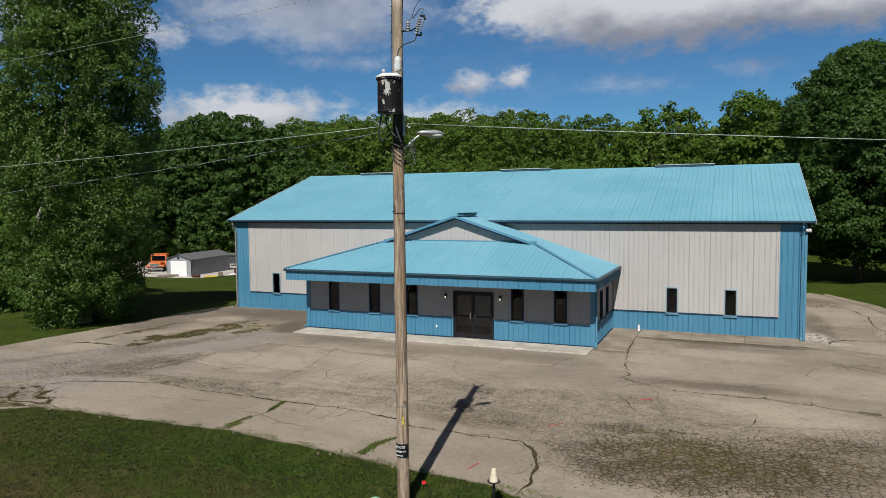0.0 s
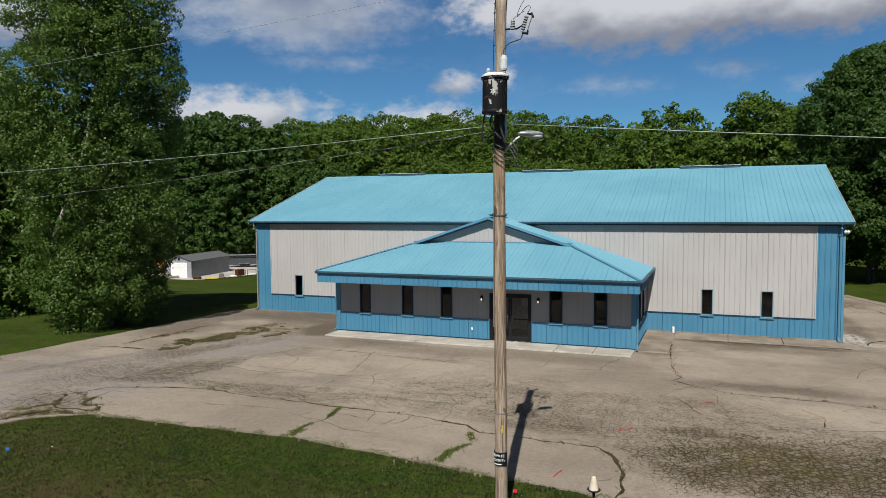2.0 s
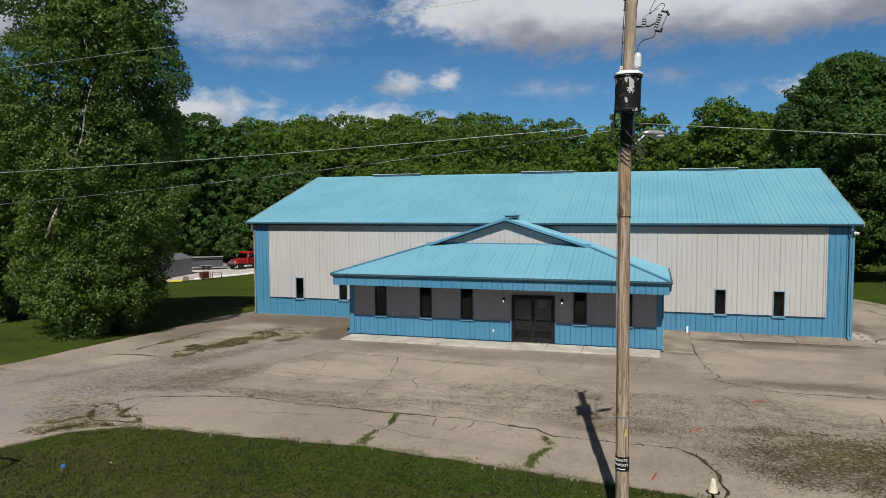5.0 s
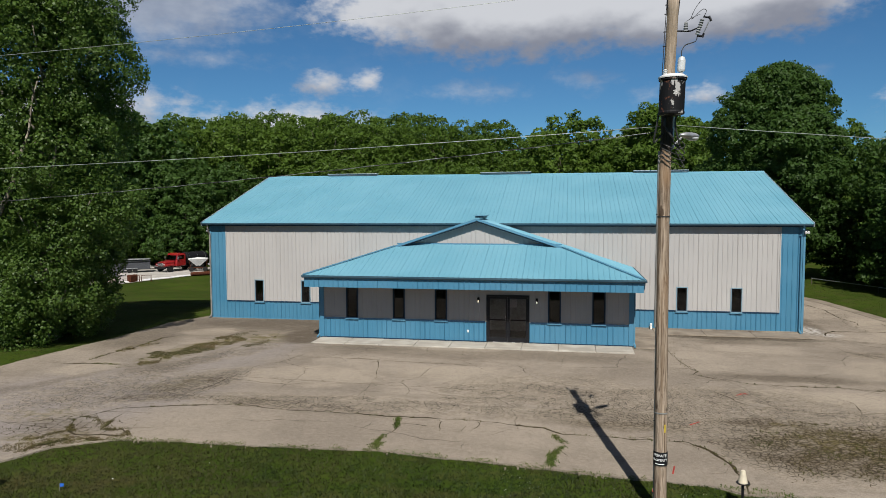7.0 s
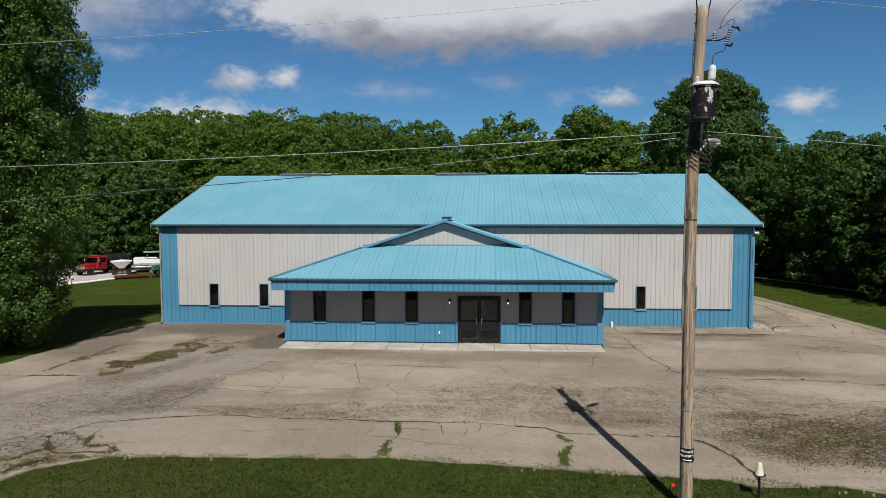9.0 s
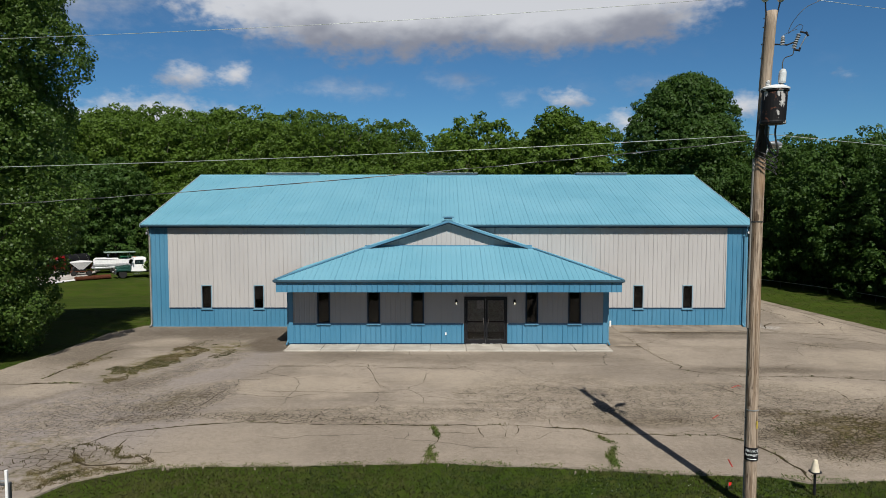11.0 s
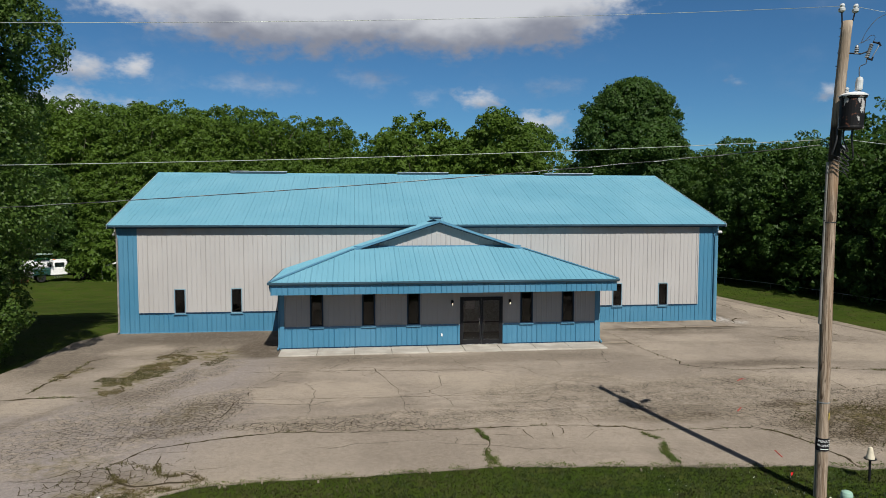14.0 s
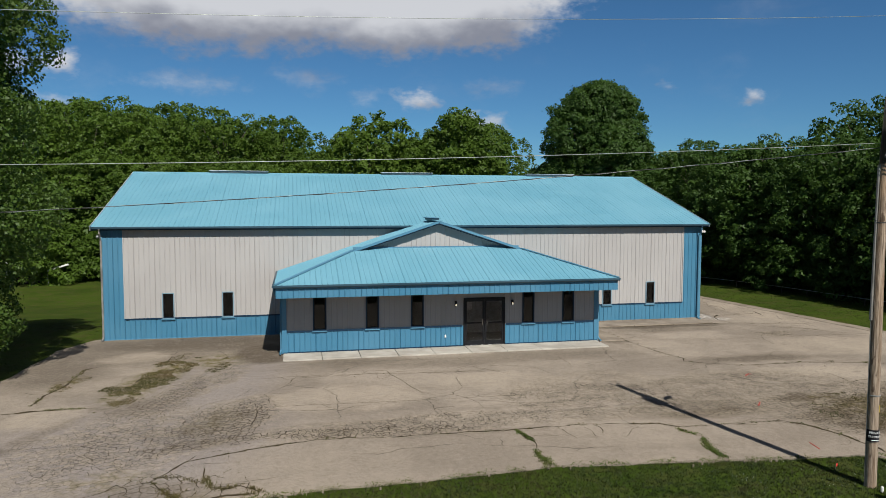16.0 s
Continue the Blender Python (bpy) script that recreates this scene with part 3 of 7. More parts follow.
def boxes(*specs, bevel=0.0, m=None):
    bm = bmesh.new()
    for s in specs:
        box(bm, *s, bevel=bevel, m=m)
    return bm


def rod(bm, p, q, r0, r1=None, seg=10, caps=True):
    """A tapered round bar from p to q."""
    p, q = Vector(p), Vector(q)
    d = q - p
    r = bmesh.ops.create_cone(bm, cap_ends=caps, segments=seg, radius1=r0, radius2=r0 if r1 is None else r1, depth=d.length)
    turn = d.to_track_quat("Z", "Y").to_matrix().to_4x4()
    bmesh.ops.transform(bm, matrix=Matrix.Translation((p + q) / 2) @ turn, verts=r["verts"])
    return bm


def rods(*specs, seg=10):
    bm = bmesh.new()
    for s in specs:
        rod(bm, *s, seg=seg)
    return bm


def tube(points, radii, seg=7):
    """A bent tapered tube through points."""
    bm = bmesh.new()
    rings = []
    pts = [Vector(p) for p in points]
    for i, p in enumerate(pts):
        d = (pts[min(i + 1, len(pts) - 1)] - pts[max(i - 1, 0)]).normalized()
        s = d.orthogonal().normalized() if abs(d.z) < 0.9 else Vector((1, 0, 0)).cross(d).normalized()
        u = d.cross(s)
        r = radii[i] if isinstance(radii, (list, tuple)) else radii
        rings.append([bm.verts.new(p + (s * math.cos(k * 2 * math.pi / seg) + u * math.sin(k * 2 * math.pi / seg)) * r) for k in range(seg)])
    for a0, b0 in zip(rings, rings[1:]):
        for k in range(seg):
            bm.faces.new((a0[k], a0[(k + 1) % seg], b0[(k + 1) % seg], b0[k]))
    bm.faces.new(rings[0][::-1]), bm.faces.new(rings[-1])
    bmesh.ops.recalc_face_normals(bm, faces=bm.faces)
    return bm


def eased(points, n=5):
    """More points along a smooth curve through the given ones."""
    pts = [Vector(p) for p in points]
    res = []
    for i in range(len(pts) - 1):
        a0, b0, c0, d0 = pts[max(0, i - 1)], pts[i], pts[i + 1], pts[min(len(pts) - 1, i + 2)]
        for k in range(n):
            t = k / n
            res.append(0.5 * (2 * b0 + (c0 - a0) * t + (2 * a0 - 5 * b0 + 4 * c0 - d0) * t * t + (3 * b0 - a0 - 3 * c0 + d0) * t ** 3))
    return res + [pts[-1]]


def lathe(profile, seg=20, m=None):
    """A turned body from (radius, height) pairs."""
    bm = bmesh.new()
    rings = [[bm.verts.new((max(r, 1e-4) * math.cos(k * 2 * math.pi / seg), max(r, 1e-4) * math.sin(k * 2 * math.pi / seg), z)) for k in range(seg)] for r, z in profile]
    for a0, b0 in zip(rings, rings[1:]):
        for k in range(seg):
            bm.faces.new((a0[k], a0[(k + 1) % seg], b0[(k + 1) % seg], b0[k]))
    bm.faces.new(rings[0][::-1]), bm.faces.new(rings[-1])
    if m:
        bmesh.ops.transform(bm, matrix=m, verts=bm.verts)
    return bm


# ---- ground ----
def smooth01(t):
    t = min(1.0, max(0.0, t))
    return t * t * (3 - 2 * t)


def ground_height(x, y):
    """Level round the building; behind it, on the yard's side, the lawn falls to a lower yard."""
    fall = min(1.0, max(0.0, (y - 38) / 32)) * 3.2
    return -fall * smooth01((8 - x) / 26)


def grid_sheet(x0, x1, y0, y1, nx, ny, height, px=1.0, py=1.0):
    xs = np.linspace(-1, 1, nx)
    ys = np.linspace(-1, 1, ny)
    xs = (np.sign(xs) * np.abs(xs) ** px * (x1 - x0) + x0 + x1) / 2
    ys = (np.sign(ys) * np.abs(ys) ** py * (y1 - y0) + y0 + y1) / 2
    verts = [(x, y, height(x, y)) for y in ys for x in xs]
    faces = [(j * nx + i, j * nx + i + 1, (j + 1) * nx + i + 1, (j + 1) * nx + i) for j in range(ny - 1) for i in range(nx - 1)]
    return verts, faces


def lawn_height(x, y):
    return ground_height(x, y) - 0.02 + 0.025 * noise.noise((x * 0.35, y * 0.35, 0)) * (1 if y < 80 else 0)


v, f = grid_sheet(-1500, 1500, -1460, 1540, 220, 220, lawn_height, 3.2, 3.2)
ground = tagged(part_mesh("ground", mesh_of("ground", v, f), M["lawn"], smooth=True), "mown green lawn with dry brown patches round the building", "ground", kind="structure")


def outline(points, step=0.35, wobble=0.10, seed=0):
    """A closed outline with an uneven, broken edge."""
    res = []
    for (xa, ya), (xb, yb) in zip(points, points[1:] + points[:1]):
        n = max(1, int(math.hypot(xb - xa, yb - ya) / step))
        for i in range(n):
            t = i / n
            x, y = xa + (xb - xa) * t, ya + (yb - ya) * t
            dx = noise.noise((x * 0.9, y * 0.9, seed)) + 0.6 * noise.noise((x * 3, y * 3, seed + 5))
            dy = noise.noise((x * 0.9, y * 0.9, seed + 9)) + 0.6 * noise.noise((x * 3, y * 3, seed + 14))
            res.append((x + dx * wobble, y + dy * wobble))
    return res


def slab_of(points, z, thick):
    bm = bmesh.new()
    top = [bm.verts.new((x, y, z)) for x, y in points]
    face = bm.faces.new(top)
    if face.normal.z < 0:
        face.normal_flip()
    r = bmesh.ops.extrude_face_region(bm, geom=[face])
    bmesh.ops.translate(bm, vec=(0, 0, -thick), verts=[g for g in r["geom"] if isinstance(g, bmesh.types.BMVert)])
    bmesh.ops.recalc_face_normals(bm, faces=bm.faces)
    bmesh.ops.triangulate(bm, faces=[q for q in bm.faces if len(q.verts) > 4])
    return bm


LOT = [(-19.2, 14.88), (-17.4, 15.0), (-14.5, 15.1), (-12.0, 15.3), (-9.0, 14.95), (-5.7, 14.5), (-4.1, 14.36), (-3.4, 14.02), (-2.4, 14.07), (-1.6, 14.15), (-0.7, 13.85), (1.5, 13.6), (4, 12.8), (7, 11), (9, 8), (10, -30), (13, -30), (12.2, 10),
       (11.6, 22), (10.8, 28.5), (10.2, 34), (9.4, 41), (8.6, 47), (6.4, 51.5), (2, 56), (-3, 57), (-3, 34.6), (-27.0, 34.6), (-27.5, 34.3), (-28.4, 32), (-28.5, 28), (-28.9, 25.2),
       (-29.3, 21), (-30.5, 14), (-33, 4), (-36, -30), (-27, -30), (-23.5, 4), (-21.3, 12.2), (-20.4, 14.0)]
lot = tagged(part("parking_lot", slab_of(outline(LOT), 0.03, 0.12), M["asphalt"]), "cracked weathered asphalt parking lot with crazed patches", "parking lot", kind="structure")
DRIVE_EDGE = [(11.1, 28.6), (10.5, 34), (9.7, 41), (8.9, 47), (6.8, 51.8), (6.3, 51.2), (8.2, 46.6), (9.0, 41), (9.8, 34), (10.4, 28.5)]
tagged(part("drive_edge", slab_of(outline(DRIVE_EDGE, 0.5, 0.06, 3), 0.045, 0.1), M["slab_old"]), "pale broken concrete edge along the side drive", "kerb", kind="structure")
YARD = [(-120, 66), (-72, 66.5), (-62.5, 70.5), (-60.5, 76), (-58.8, 81), (-58.0, 85), (-59, 89), (-61, 97), (-75, 99), (-120, 94)]


def yard_sheet():
    bm = bmesh.new()
    vs = [bm.verts.new((x, y, ground_height(x, y) + 0.03)) for x, y in outline(YARD, 1.0, 0.35, 8)]
    face = bm.faces.new(vs)
    bmesh.ops.triangulate(bm, faces=[face])
    bmesh.ops.recalc_face_normals(bm, faces=bm.faces)
    for q in bm.faces:
        if q.normal.z < 0:
            q.normal_flip()
    r = bmesh.ops.extrude_face_region(bm, geom=list(bm.faces))
    bmesh.ops.translate(bm, vec=(0, 0, 0.03), verts=[g for g in r["geom"] if isinstance(g, bmesh.types.BMVert)])
    return bm


tagged(part("gravel_yard", yard_sheet(), M["gravel"]), "pale gravel yard below the lawn", "yard", kind="structure")

def floor_sheet():
    pts = [(-140, 70), (-100, 82), (-78, 98), (-50, 103), (-22, 106), (4, 101), (18, 88), (25, 74), (60, 74), (60, 150), (-140, 150)]
    bm = bmesh.new()
    vs = [bm.verts.new((x, y, ground_height(x, y) + 0.05)) for x, y in outline(pts, 2.0, 0.6, 21)]
    bmesh.ops.triangulate(bm, faces=[bm.faces.new(vs)])
    bmesh.ops.recalc_face_normals(bm, faces=bm.faces)
    for q in bm.faces:
        if q.normal.z < 0:
            q.normal_flip()
    return bm


tagged(part("forest_floor", floor_sheet(), M["litter"]), "dark leaf litter under the woods", "ground", kind="structure")

# concrete aprons
apron = thing("front_walk", "pale concrete walk with joints along the porch", "walkway", kind="structure")
rng = random.Random(4)
edges_x = [-18.75 + i * 1.59 for i in range(10)]
for xa, xb in zip(edges_x, edges_x[1:]):
    z = 0.085 + rng.uniform(-0.006, 0.006)
    part("concrete_bay", boxes((xa + 0.008, xb - 0.008, 28.08, 29.42, -0.05, z), bevel=0.012), M["slab"], apron)
side_apron = thing("side_apron", "stained concrete apron along the wall", "walkway", kind="structure")
for xa, xb, ya, yb in [(-4.43, -3.08, 29.3, 31.7), (-4.43, -3.08, 31.72, 34.2), (-3.06, -0.75, 32.75, 34.2), (-0.73, 1.5, 32.72, 34.2), (1.52, 3.85, 32.7, 34.2)]:
    part("concrete_bay", boxes((xa, xb, ya, yb, -0.05, 0.075 + rng.uniform(-0.006, 0.006)), bevel=0.012), M["slab_old"], side_apron)


# ---- the building ----
RIB, RIB_H = 0.2286, 0.02
X0, X1, YF, YB = -26.98, 3.9, 34.2, 51.75       # main hall
EAVE_Z, RIDGE_Y, RIDGE_Z, RX0, RX1, EY = 5.36, 42.97, 8.24, -27.38, 4.24, 33.88
PX0, PX1, PY, PE_Y, PEX0, PEX1, PE_Z = -18.76, -4.43, 29.42, 27.86, -19.05, -4.08, 3.17   # porch wing

building = thing("metal_building", "blue and pale grey metal-clad building with a blue roof", "building", kind="structure")


def rib_profile(u0, u1, pitch=RIB, h=RIB_H):
    """(u, height) along a ribbed sheet between u0 and u1; the ribs keep one rhythm over the whole wall."""
    res = [(u0, 0.0)]
    k = math.floor(u0 / pitch)
    while k * pitch < u1 + pitch:
        c = k * pitch
        for du, hh in ((-0.028, 0.0), (-0.012, h), (0.012, h), (0.028, 0.0)):
            if u0 < c + du < u1:
                res.append((c + du, hh))
        k += 1
    res.append((u1, 0.0))
    return res


def clad(u0, u1, z0, z1, holes, place, rib=RIB_H):
    """A ribbed sheet with openings. place(u, h, z) gives the point."""
    prof = rib_profile(u0, u1, RIB, rib)
    us = sorted({*(p[0] for p in prof), *(q for hole in holes for q in hole[:2] if u0 < q < u1)})
    hs = np.interp(us, [p[0] for p in prof], [p[1] for p in prof])
    top = z1 if callable(z1) else (lambda u: z1)
    verts, faces = [], []
    for (ua, ha), (ub, hb) in zip(zip(us, hs), list(zip(us, hs))[1:]):
        mid = (ua + ub) / 2
        spans = [(z0, None)]
        for a0, a1, b0, b1 in holes:
            if a0 < mid < a1:
                spans = [(z0, b0), (b1, None)]
        for za, zb in spans:
            ta, tb = (top(ua), top(ub)) if zb is None else (zb, zb)
            if ta <= za + 1e-4 and tb <= za + 1e-4:
                continue
            i = len(verts)
            verts += [place(ua, ha, za), place(ub, hb, za), place(ub, hb, max(za, tb)), place(ua, ha, max(za, ta))]
            faces.append((i, i + 1, i + 2, i + 3))
    me = mesh_of("wall_panel", verts, faces)
    b = bmesh.new()
    b.from_mesh(me)
    bmesh.ops.remove_doubles(b, verts=b.verts, dist=1e-5)
    b.to_mesh(me)
    b.free()
    return me


def backing(u0, u1, z0, z1, holes, place, thick=0.12):
    """The wall behind the sheets: a frame of boards with openings through it."""
    us = sorted({u0, u1, *(q for h in holes for q in h[:2] if u0 < q < u1)})
    bm = bmesh.new()
    for ua, ub in zip(us, us[1:]):
        mid = (ua + ub) / 2
        spans = [(z0, z1)]
        for a0, a1, b0, b1 in holes:
            if a0 < mid < a1:
                spans = [(z0, b0), (b1, z1)]
        for za, zb in spans:
            if zb - za < 0.01:
                continue
            cs = [place(u, -d, z) for u in (ua, ub) for d in (0.005, thick) for z in (za, zb)]
            vs = [bm.verts.new(c) for c in cs]
            for q in ((0, 1, 5, 4), (2, 6, 7, 3), (0, 2, 3, 1), (4, 5, 7, 6), (0, 4, 6, 2), (1, 3, 7, 5)):
                bm.faces.new([vs[i] for i in q])
    bmesh.ops.recalc_face_normals(bm, faces=bm.faces)
    return bm


def panels(u0, u1, z0, z1, holes, place, material, parent, width=0.9144, rib=RIB_H):
    k = math.floor(u0 / width + 1e-6)
    while k * width < u1 - 1e-6:
        ua, ub = max(u0, k * width), min(u1, (k + 1) * width)
        if ub - ua > 0.02:
            part_mesh("wall_panel", clad(ua, ub, z0, z1, holes, place, rib), material, parent)
        k += 1


def wall(name, u0, u1, z1, holes, place, bands, label="", rib=RIB_H):
    w = part(name, backing(u0, u1, 0.02, z1, holes, place), M["inside"], building, label)
    for a0, a1, b0, b1, mat in bands:
        panels(a0, a1, b0, b1, holes, place, M[mat], w, rib=rib if mat in ("grey", "grey_shaded") else RIB_H)
    return w


def window(parent, u, w, z0, z1, place, paint):
    """A narrow fixed window with a blue surround, a dark sash and a pane."""
    def bar(ua, ub, za, zb, d0, d1):
        b = bmesh.new()
        cs = [place(uu, dd, zz) for uu in (ua, ub) for dd in (d0, d1) for zz in (za, zb)]
        vs = [b.verts.new(c) for c in cs]
        for q in ((0, 1, 5, 4), (2, 6, 7, 3), (0, 2, 3, 1), (4, 5, 7, 6), (0, 4, 6, 2), (1, 3, 7, 5)):
            b.faces.new([vs[i] for i in q])
        bmesh.ops.recalc_face_normals(b, faces=b.faces)
        return b

    def frame_of(m, depth0, depth1, t):
        b = bmesh.new()
        for ua, ub, za, zb in ((u - w / 2 - m, u - w / 2 - m + t, z0 - m, z1 + m), (u + w / 2 + m - t, u + w / 2 + m, z0 - m, z1 + m),
                               (u - w / 2 - m + t, u + w / 2 + m - t, z1 + m - t, z1 + m), (u - w / 2 - m + t, u + w / 2 + m - t, z0 - m, z0 - m + t)):
            s = bar(ua, ub, za, zb, depth0, depth1)
            me = bpy.data.meshes.new("tmp")
            s.to_mesh(me)
            b.from_mesh(me)
            s.free()
            bpy.data.meshes.remove(me)
        return b

    win = part("window", frame_of(0.035, -0.10, 0.04, 0.04), M[paint], parent)
    part("window_frame", frame_of(-0.004, -0.07, 0.012, 0.035), M["black"], win, "dark sash frame")
    pane = part("pane", bar(u - w / 2 + 0.03, u + w / 2 - 0.03, z0 + 0.03, z1 - 0.03, -0.035, -0.028), M["glass"], win, "dark tinted glass pane")
    pane.visible_shadow = False
    part("window_sill", bar(u - w / 2 - 0.07, u + w / 2 + 0.07, z0 - 0.085, z0 - 0.047, 0.0, 0.075), M["edge"], win)
    return win


front = lambda u, h, z: (u, YF - h, z)
right = lambda u, h, z: (X1 + h, u, z)
left = lambda u, h, z: (X0 - h, u, z)
back = lambda u, h, z: (u, YB + h, z)
WIN_X = [-24.13, -21.41, -1.66, 0.90]
holes = [(x - 0.235, x + 0.235, 1.0, 2.17) for x in WIN_X] + [(PX0 + 0.3, PX1 - 0.3, 0.1, 2.7)]
gable = lambda u: EAVE_Z - 0.05 + (RIDGE_Z - EAVE_Z) * (1 - abs(u - RIDGE_Y) / (RIDGE_Y - YF)) - 0.02
front_wall = wall("wall_front", X0, X1, 5.28, holes, front,
                  [(X0, -26.06, 0.06, 5.3, "blue"), (2.86, X1, 0.06, 5.3, "blue"), (-26.06, PX0 + 0.02, 0.06, 1.0, "blue"), (PX1 - 0.02, 2.86, 0.06, 1.0, "blue"), (-26.06, 2.86, 1.0, 5.3, "grey")], rib=0.015)
wall("wall_side", YF + 0.125, YB, 5.2, [], right, [(YF, YB, 0.06, gable, "blue")])
wall("wall_side", YF + 0.125, YB, 5.2, [], left, [(YF, YB, 0.06, gable, "blue")])
wall("wall_back", X0, X1, 5.28, [], back, [(X0, X1, 0.06, 5.3, "grey")])
for x in WIN_X:
    window(building, x, 0.47, 1.0, 2.17, front, "sash")
part("wainscot_trim", boxes((-26.06, PX0 - 0.02, YF - 0.035, YF + 0.01, 0.975, 1.03), (PX1 + 0.02, 2.86, YF - 0.035, YF + 0.01, 0.975, 1.03)), M["trim"], building, "dark blue trim strip")
part("colour_trim", boxes((-26.085, -26.035, YF - 0.032, YF + 0.01, 1.03, 5.2), (2.835, 2.885, YF - 0.032, YF + 0.01, 1.03, 5.2)), M["grey"], building)
for x, s in ((X0, -1), (X1, 1)):
    part("corner_trim", boxes((x - 0.07, x + 0.035, YF - 0.04, YF + 0.07, 0.05, 5.2) if s < 0 else (x - 0.035, x + 0.07, YF - 0.04, YF + 0.07, 0.05, 5.2), bevel=0.008), M["edge"], building)
part("base_trim", boxes((X0, PX0, YF - 0.045, YF - 0.002, 0.02, 0.06)), M["edge"], building)
part("base_trim", boxes((PX1 + 0.05, X1, YF - 0.05, YF - 0.002, 0.077, 0.115)), M["slab_old"], building, "pale drip edge at the wall's foot")
part("floor", boxes((X0 + 0.15, X1 - 0.15, YF + 0.14, YB - 0.15, -0.05, 0.1), (PX0 + 0.15, PX1 - 0.15, PY + 0.14, YF + 0.12, -0.05, 0.1)), M["inside"], building, "interior concrete floor")


# main roof: ribbed sheets, eave to ridge
def sloped_sheet(u0, u1, lo, hi, place):
    """A ribbed roof sheet between the courses lo(u) and hi(u). place(u, v, h) gives the point."""
    prof = rib_profile(u0, u1, RIB, 0.013)
    verts, faces = [], []
    for i, (u, h) in enumerate(prof):
        verts += [place(u, lo(u), h), place(u, max(lo(u), hi(u)), h)]
        if i:
            faces.append((2 * i - 2, 2 * i, 2 * i + 1, 2 * i - 1))
    return mesh_of("roof_panel", verts, faces)


SL = (RIDGE_Z - EAVE_Z) / (RIDGE_Y - EY)
ca = 1 / math.hypot(1, SL)


def main_front(u, v, h):
    return (u, v - h * SL * ca, EAVE_Z + (v - EY) * SL + h * ca)


def main_back(u, v, h):
    return (u, 2 * RIDGE_Y - v + h * SL * ca, EAVE_Z + (v - EY) * SL + h * ca)


bm = bmesh.new()
for pf in (main_front, main_back):
    cs = [bm.verts.new(pf(u, v, h)) for h in (-0.012, -0.07) for u, v in ((RX0 + 0.02, EY + 0.03), (RX1 - 0.02, EY + 0.03), (RX1 - 0.02, RIDGE_Y), (RX0 + 0.02, RIDGE_Y))]
    for q in ((0, 1, 2, 3), (7, 6, 5, 4), (0, 4, 5, 1), (1, 5, 6, 2), (2, 6, 7, 3), (3, 7, 4, 0)):
        bm.faces.new([cs[i] for i in q])
bmesh.ops.recalc_face_normals(bm, faces=bm.faces)
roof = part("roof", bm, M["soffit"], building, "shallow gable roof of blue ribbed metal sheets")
for pf in (main_front, main_back):
    k = math.floor(RX0 / 0.9144)
    while k * 0.9144 < RX1:
        ua, ub = max(RX0, k * 0.9144), min(RX1, (k + 1) * 0.9144)
        part_mesh("roof_panel", sloped_sheet(ua, ub, lambda u: EY, lambda u: RIDGE_Y - 0.05, pf), M["roof"], roof)
        k += 1
# ridge cap, vents, rake and eave trim
bm = bmesh.new()
prof = [(-0.24, -0.24 * SL + 0.03), (0, 0.055), (0.24, -0.24 * SL + 0.03), (0.24, -0.24 * SL), (0, 0.02), (-0.24, -0.24 * SL)]
ends = [[bm.verts.new((x, RIDGE_Y + dy, RIDGE_Z + dz)) for dy, dz in prof] for x in (RX0 - 0.01, RX1 + 0.01)]
for k in range(6):
    bm.faces.new((ends[0][k], ends[0][(k + 1) % 6], ends[1][(k + 1) % 6], ends[1][k]))
bm.faces.new(ends[0]), bm.faces.new(ends[1][::-1])
bmesh.ops.recalc_face_normals(bm, faces=bm.faces)
part("ridge_cap", bm, M["roof"], roof)


def ridge_vent(x0, x1, y, z, parent, along="x"):
    vent = part("ridge_vent", boxes((x0, x1, y - 0.17, y + 0.17, z + 0.05, z + 0.15), bevel=0.02), M["vent"], parent, "grey raised ridge ventilator")
    part("vent_cap", boxes((x0 - 0.04, x1 + 0.04, y - 0.25, y + 0.25, z + 0.152, z + 0.185), bevel=0.01), M["ventcap"], vent)
    return vent


for xa, xb in ((-23.1, -19.75), (-12.85, -9.65), (-3.3, -0.1)):
    ridge_vent(xa, xb, RIDGE_Y, RIDGE_Z - 0.02, roof)
for x in (RX0 - 0.025, RX1 + 0.005):
    for pf in (main_front, main_back):
        bm = bmesh.new()
        cs = [bm.verts.new(pf(u, v, h)) for h in (0.04, -0.16) for u, v in ((x, EY - 0.02), (x + 0.02, EY - 0.02), (x + 0.02, RIDGE_Y + 0.01), (x, RIDGE_Y + 0.01))]
        for q in ((0, 1, 2, 3), (7, 6, 5, 4), (0, 4, 5, 1), (1, 5, 6, 2), (2, 6, 7, 3), (3, 7, 4, 0)):
            bm.faces.new([cs[i] for i in q])
        bmesh.ops.recalc_face_normals(bm, faces=bm.faces)
        # pale metal instead of blue edging: the verge's sun highlight put into its colour
        part("rake_trim", bm, M["ventcap"], roof, "metal verge trim painted pale for its sunlit edge")
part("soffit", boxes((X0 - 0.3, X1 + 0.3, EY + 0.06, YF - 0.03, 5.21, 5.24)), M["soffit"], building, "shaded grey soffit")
part("fascia", boxes((RX0 + 0.02, RX1 - 0.02, EY + 0.02, EY + 0.055, 5.2, 5.33)), M["trim"], building, "dark blue fascia")


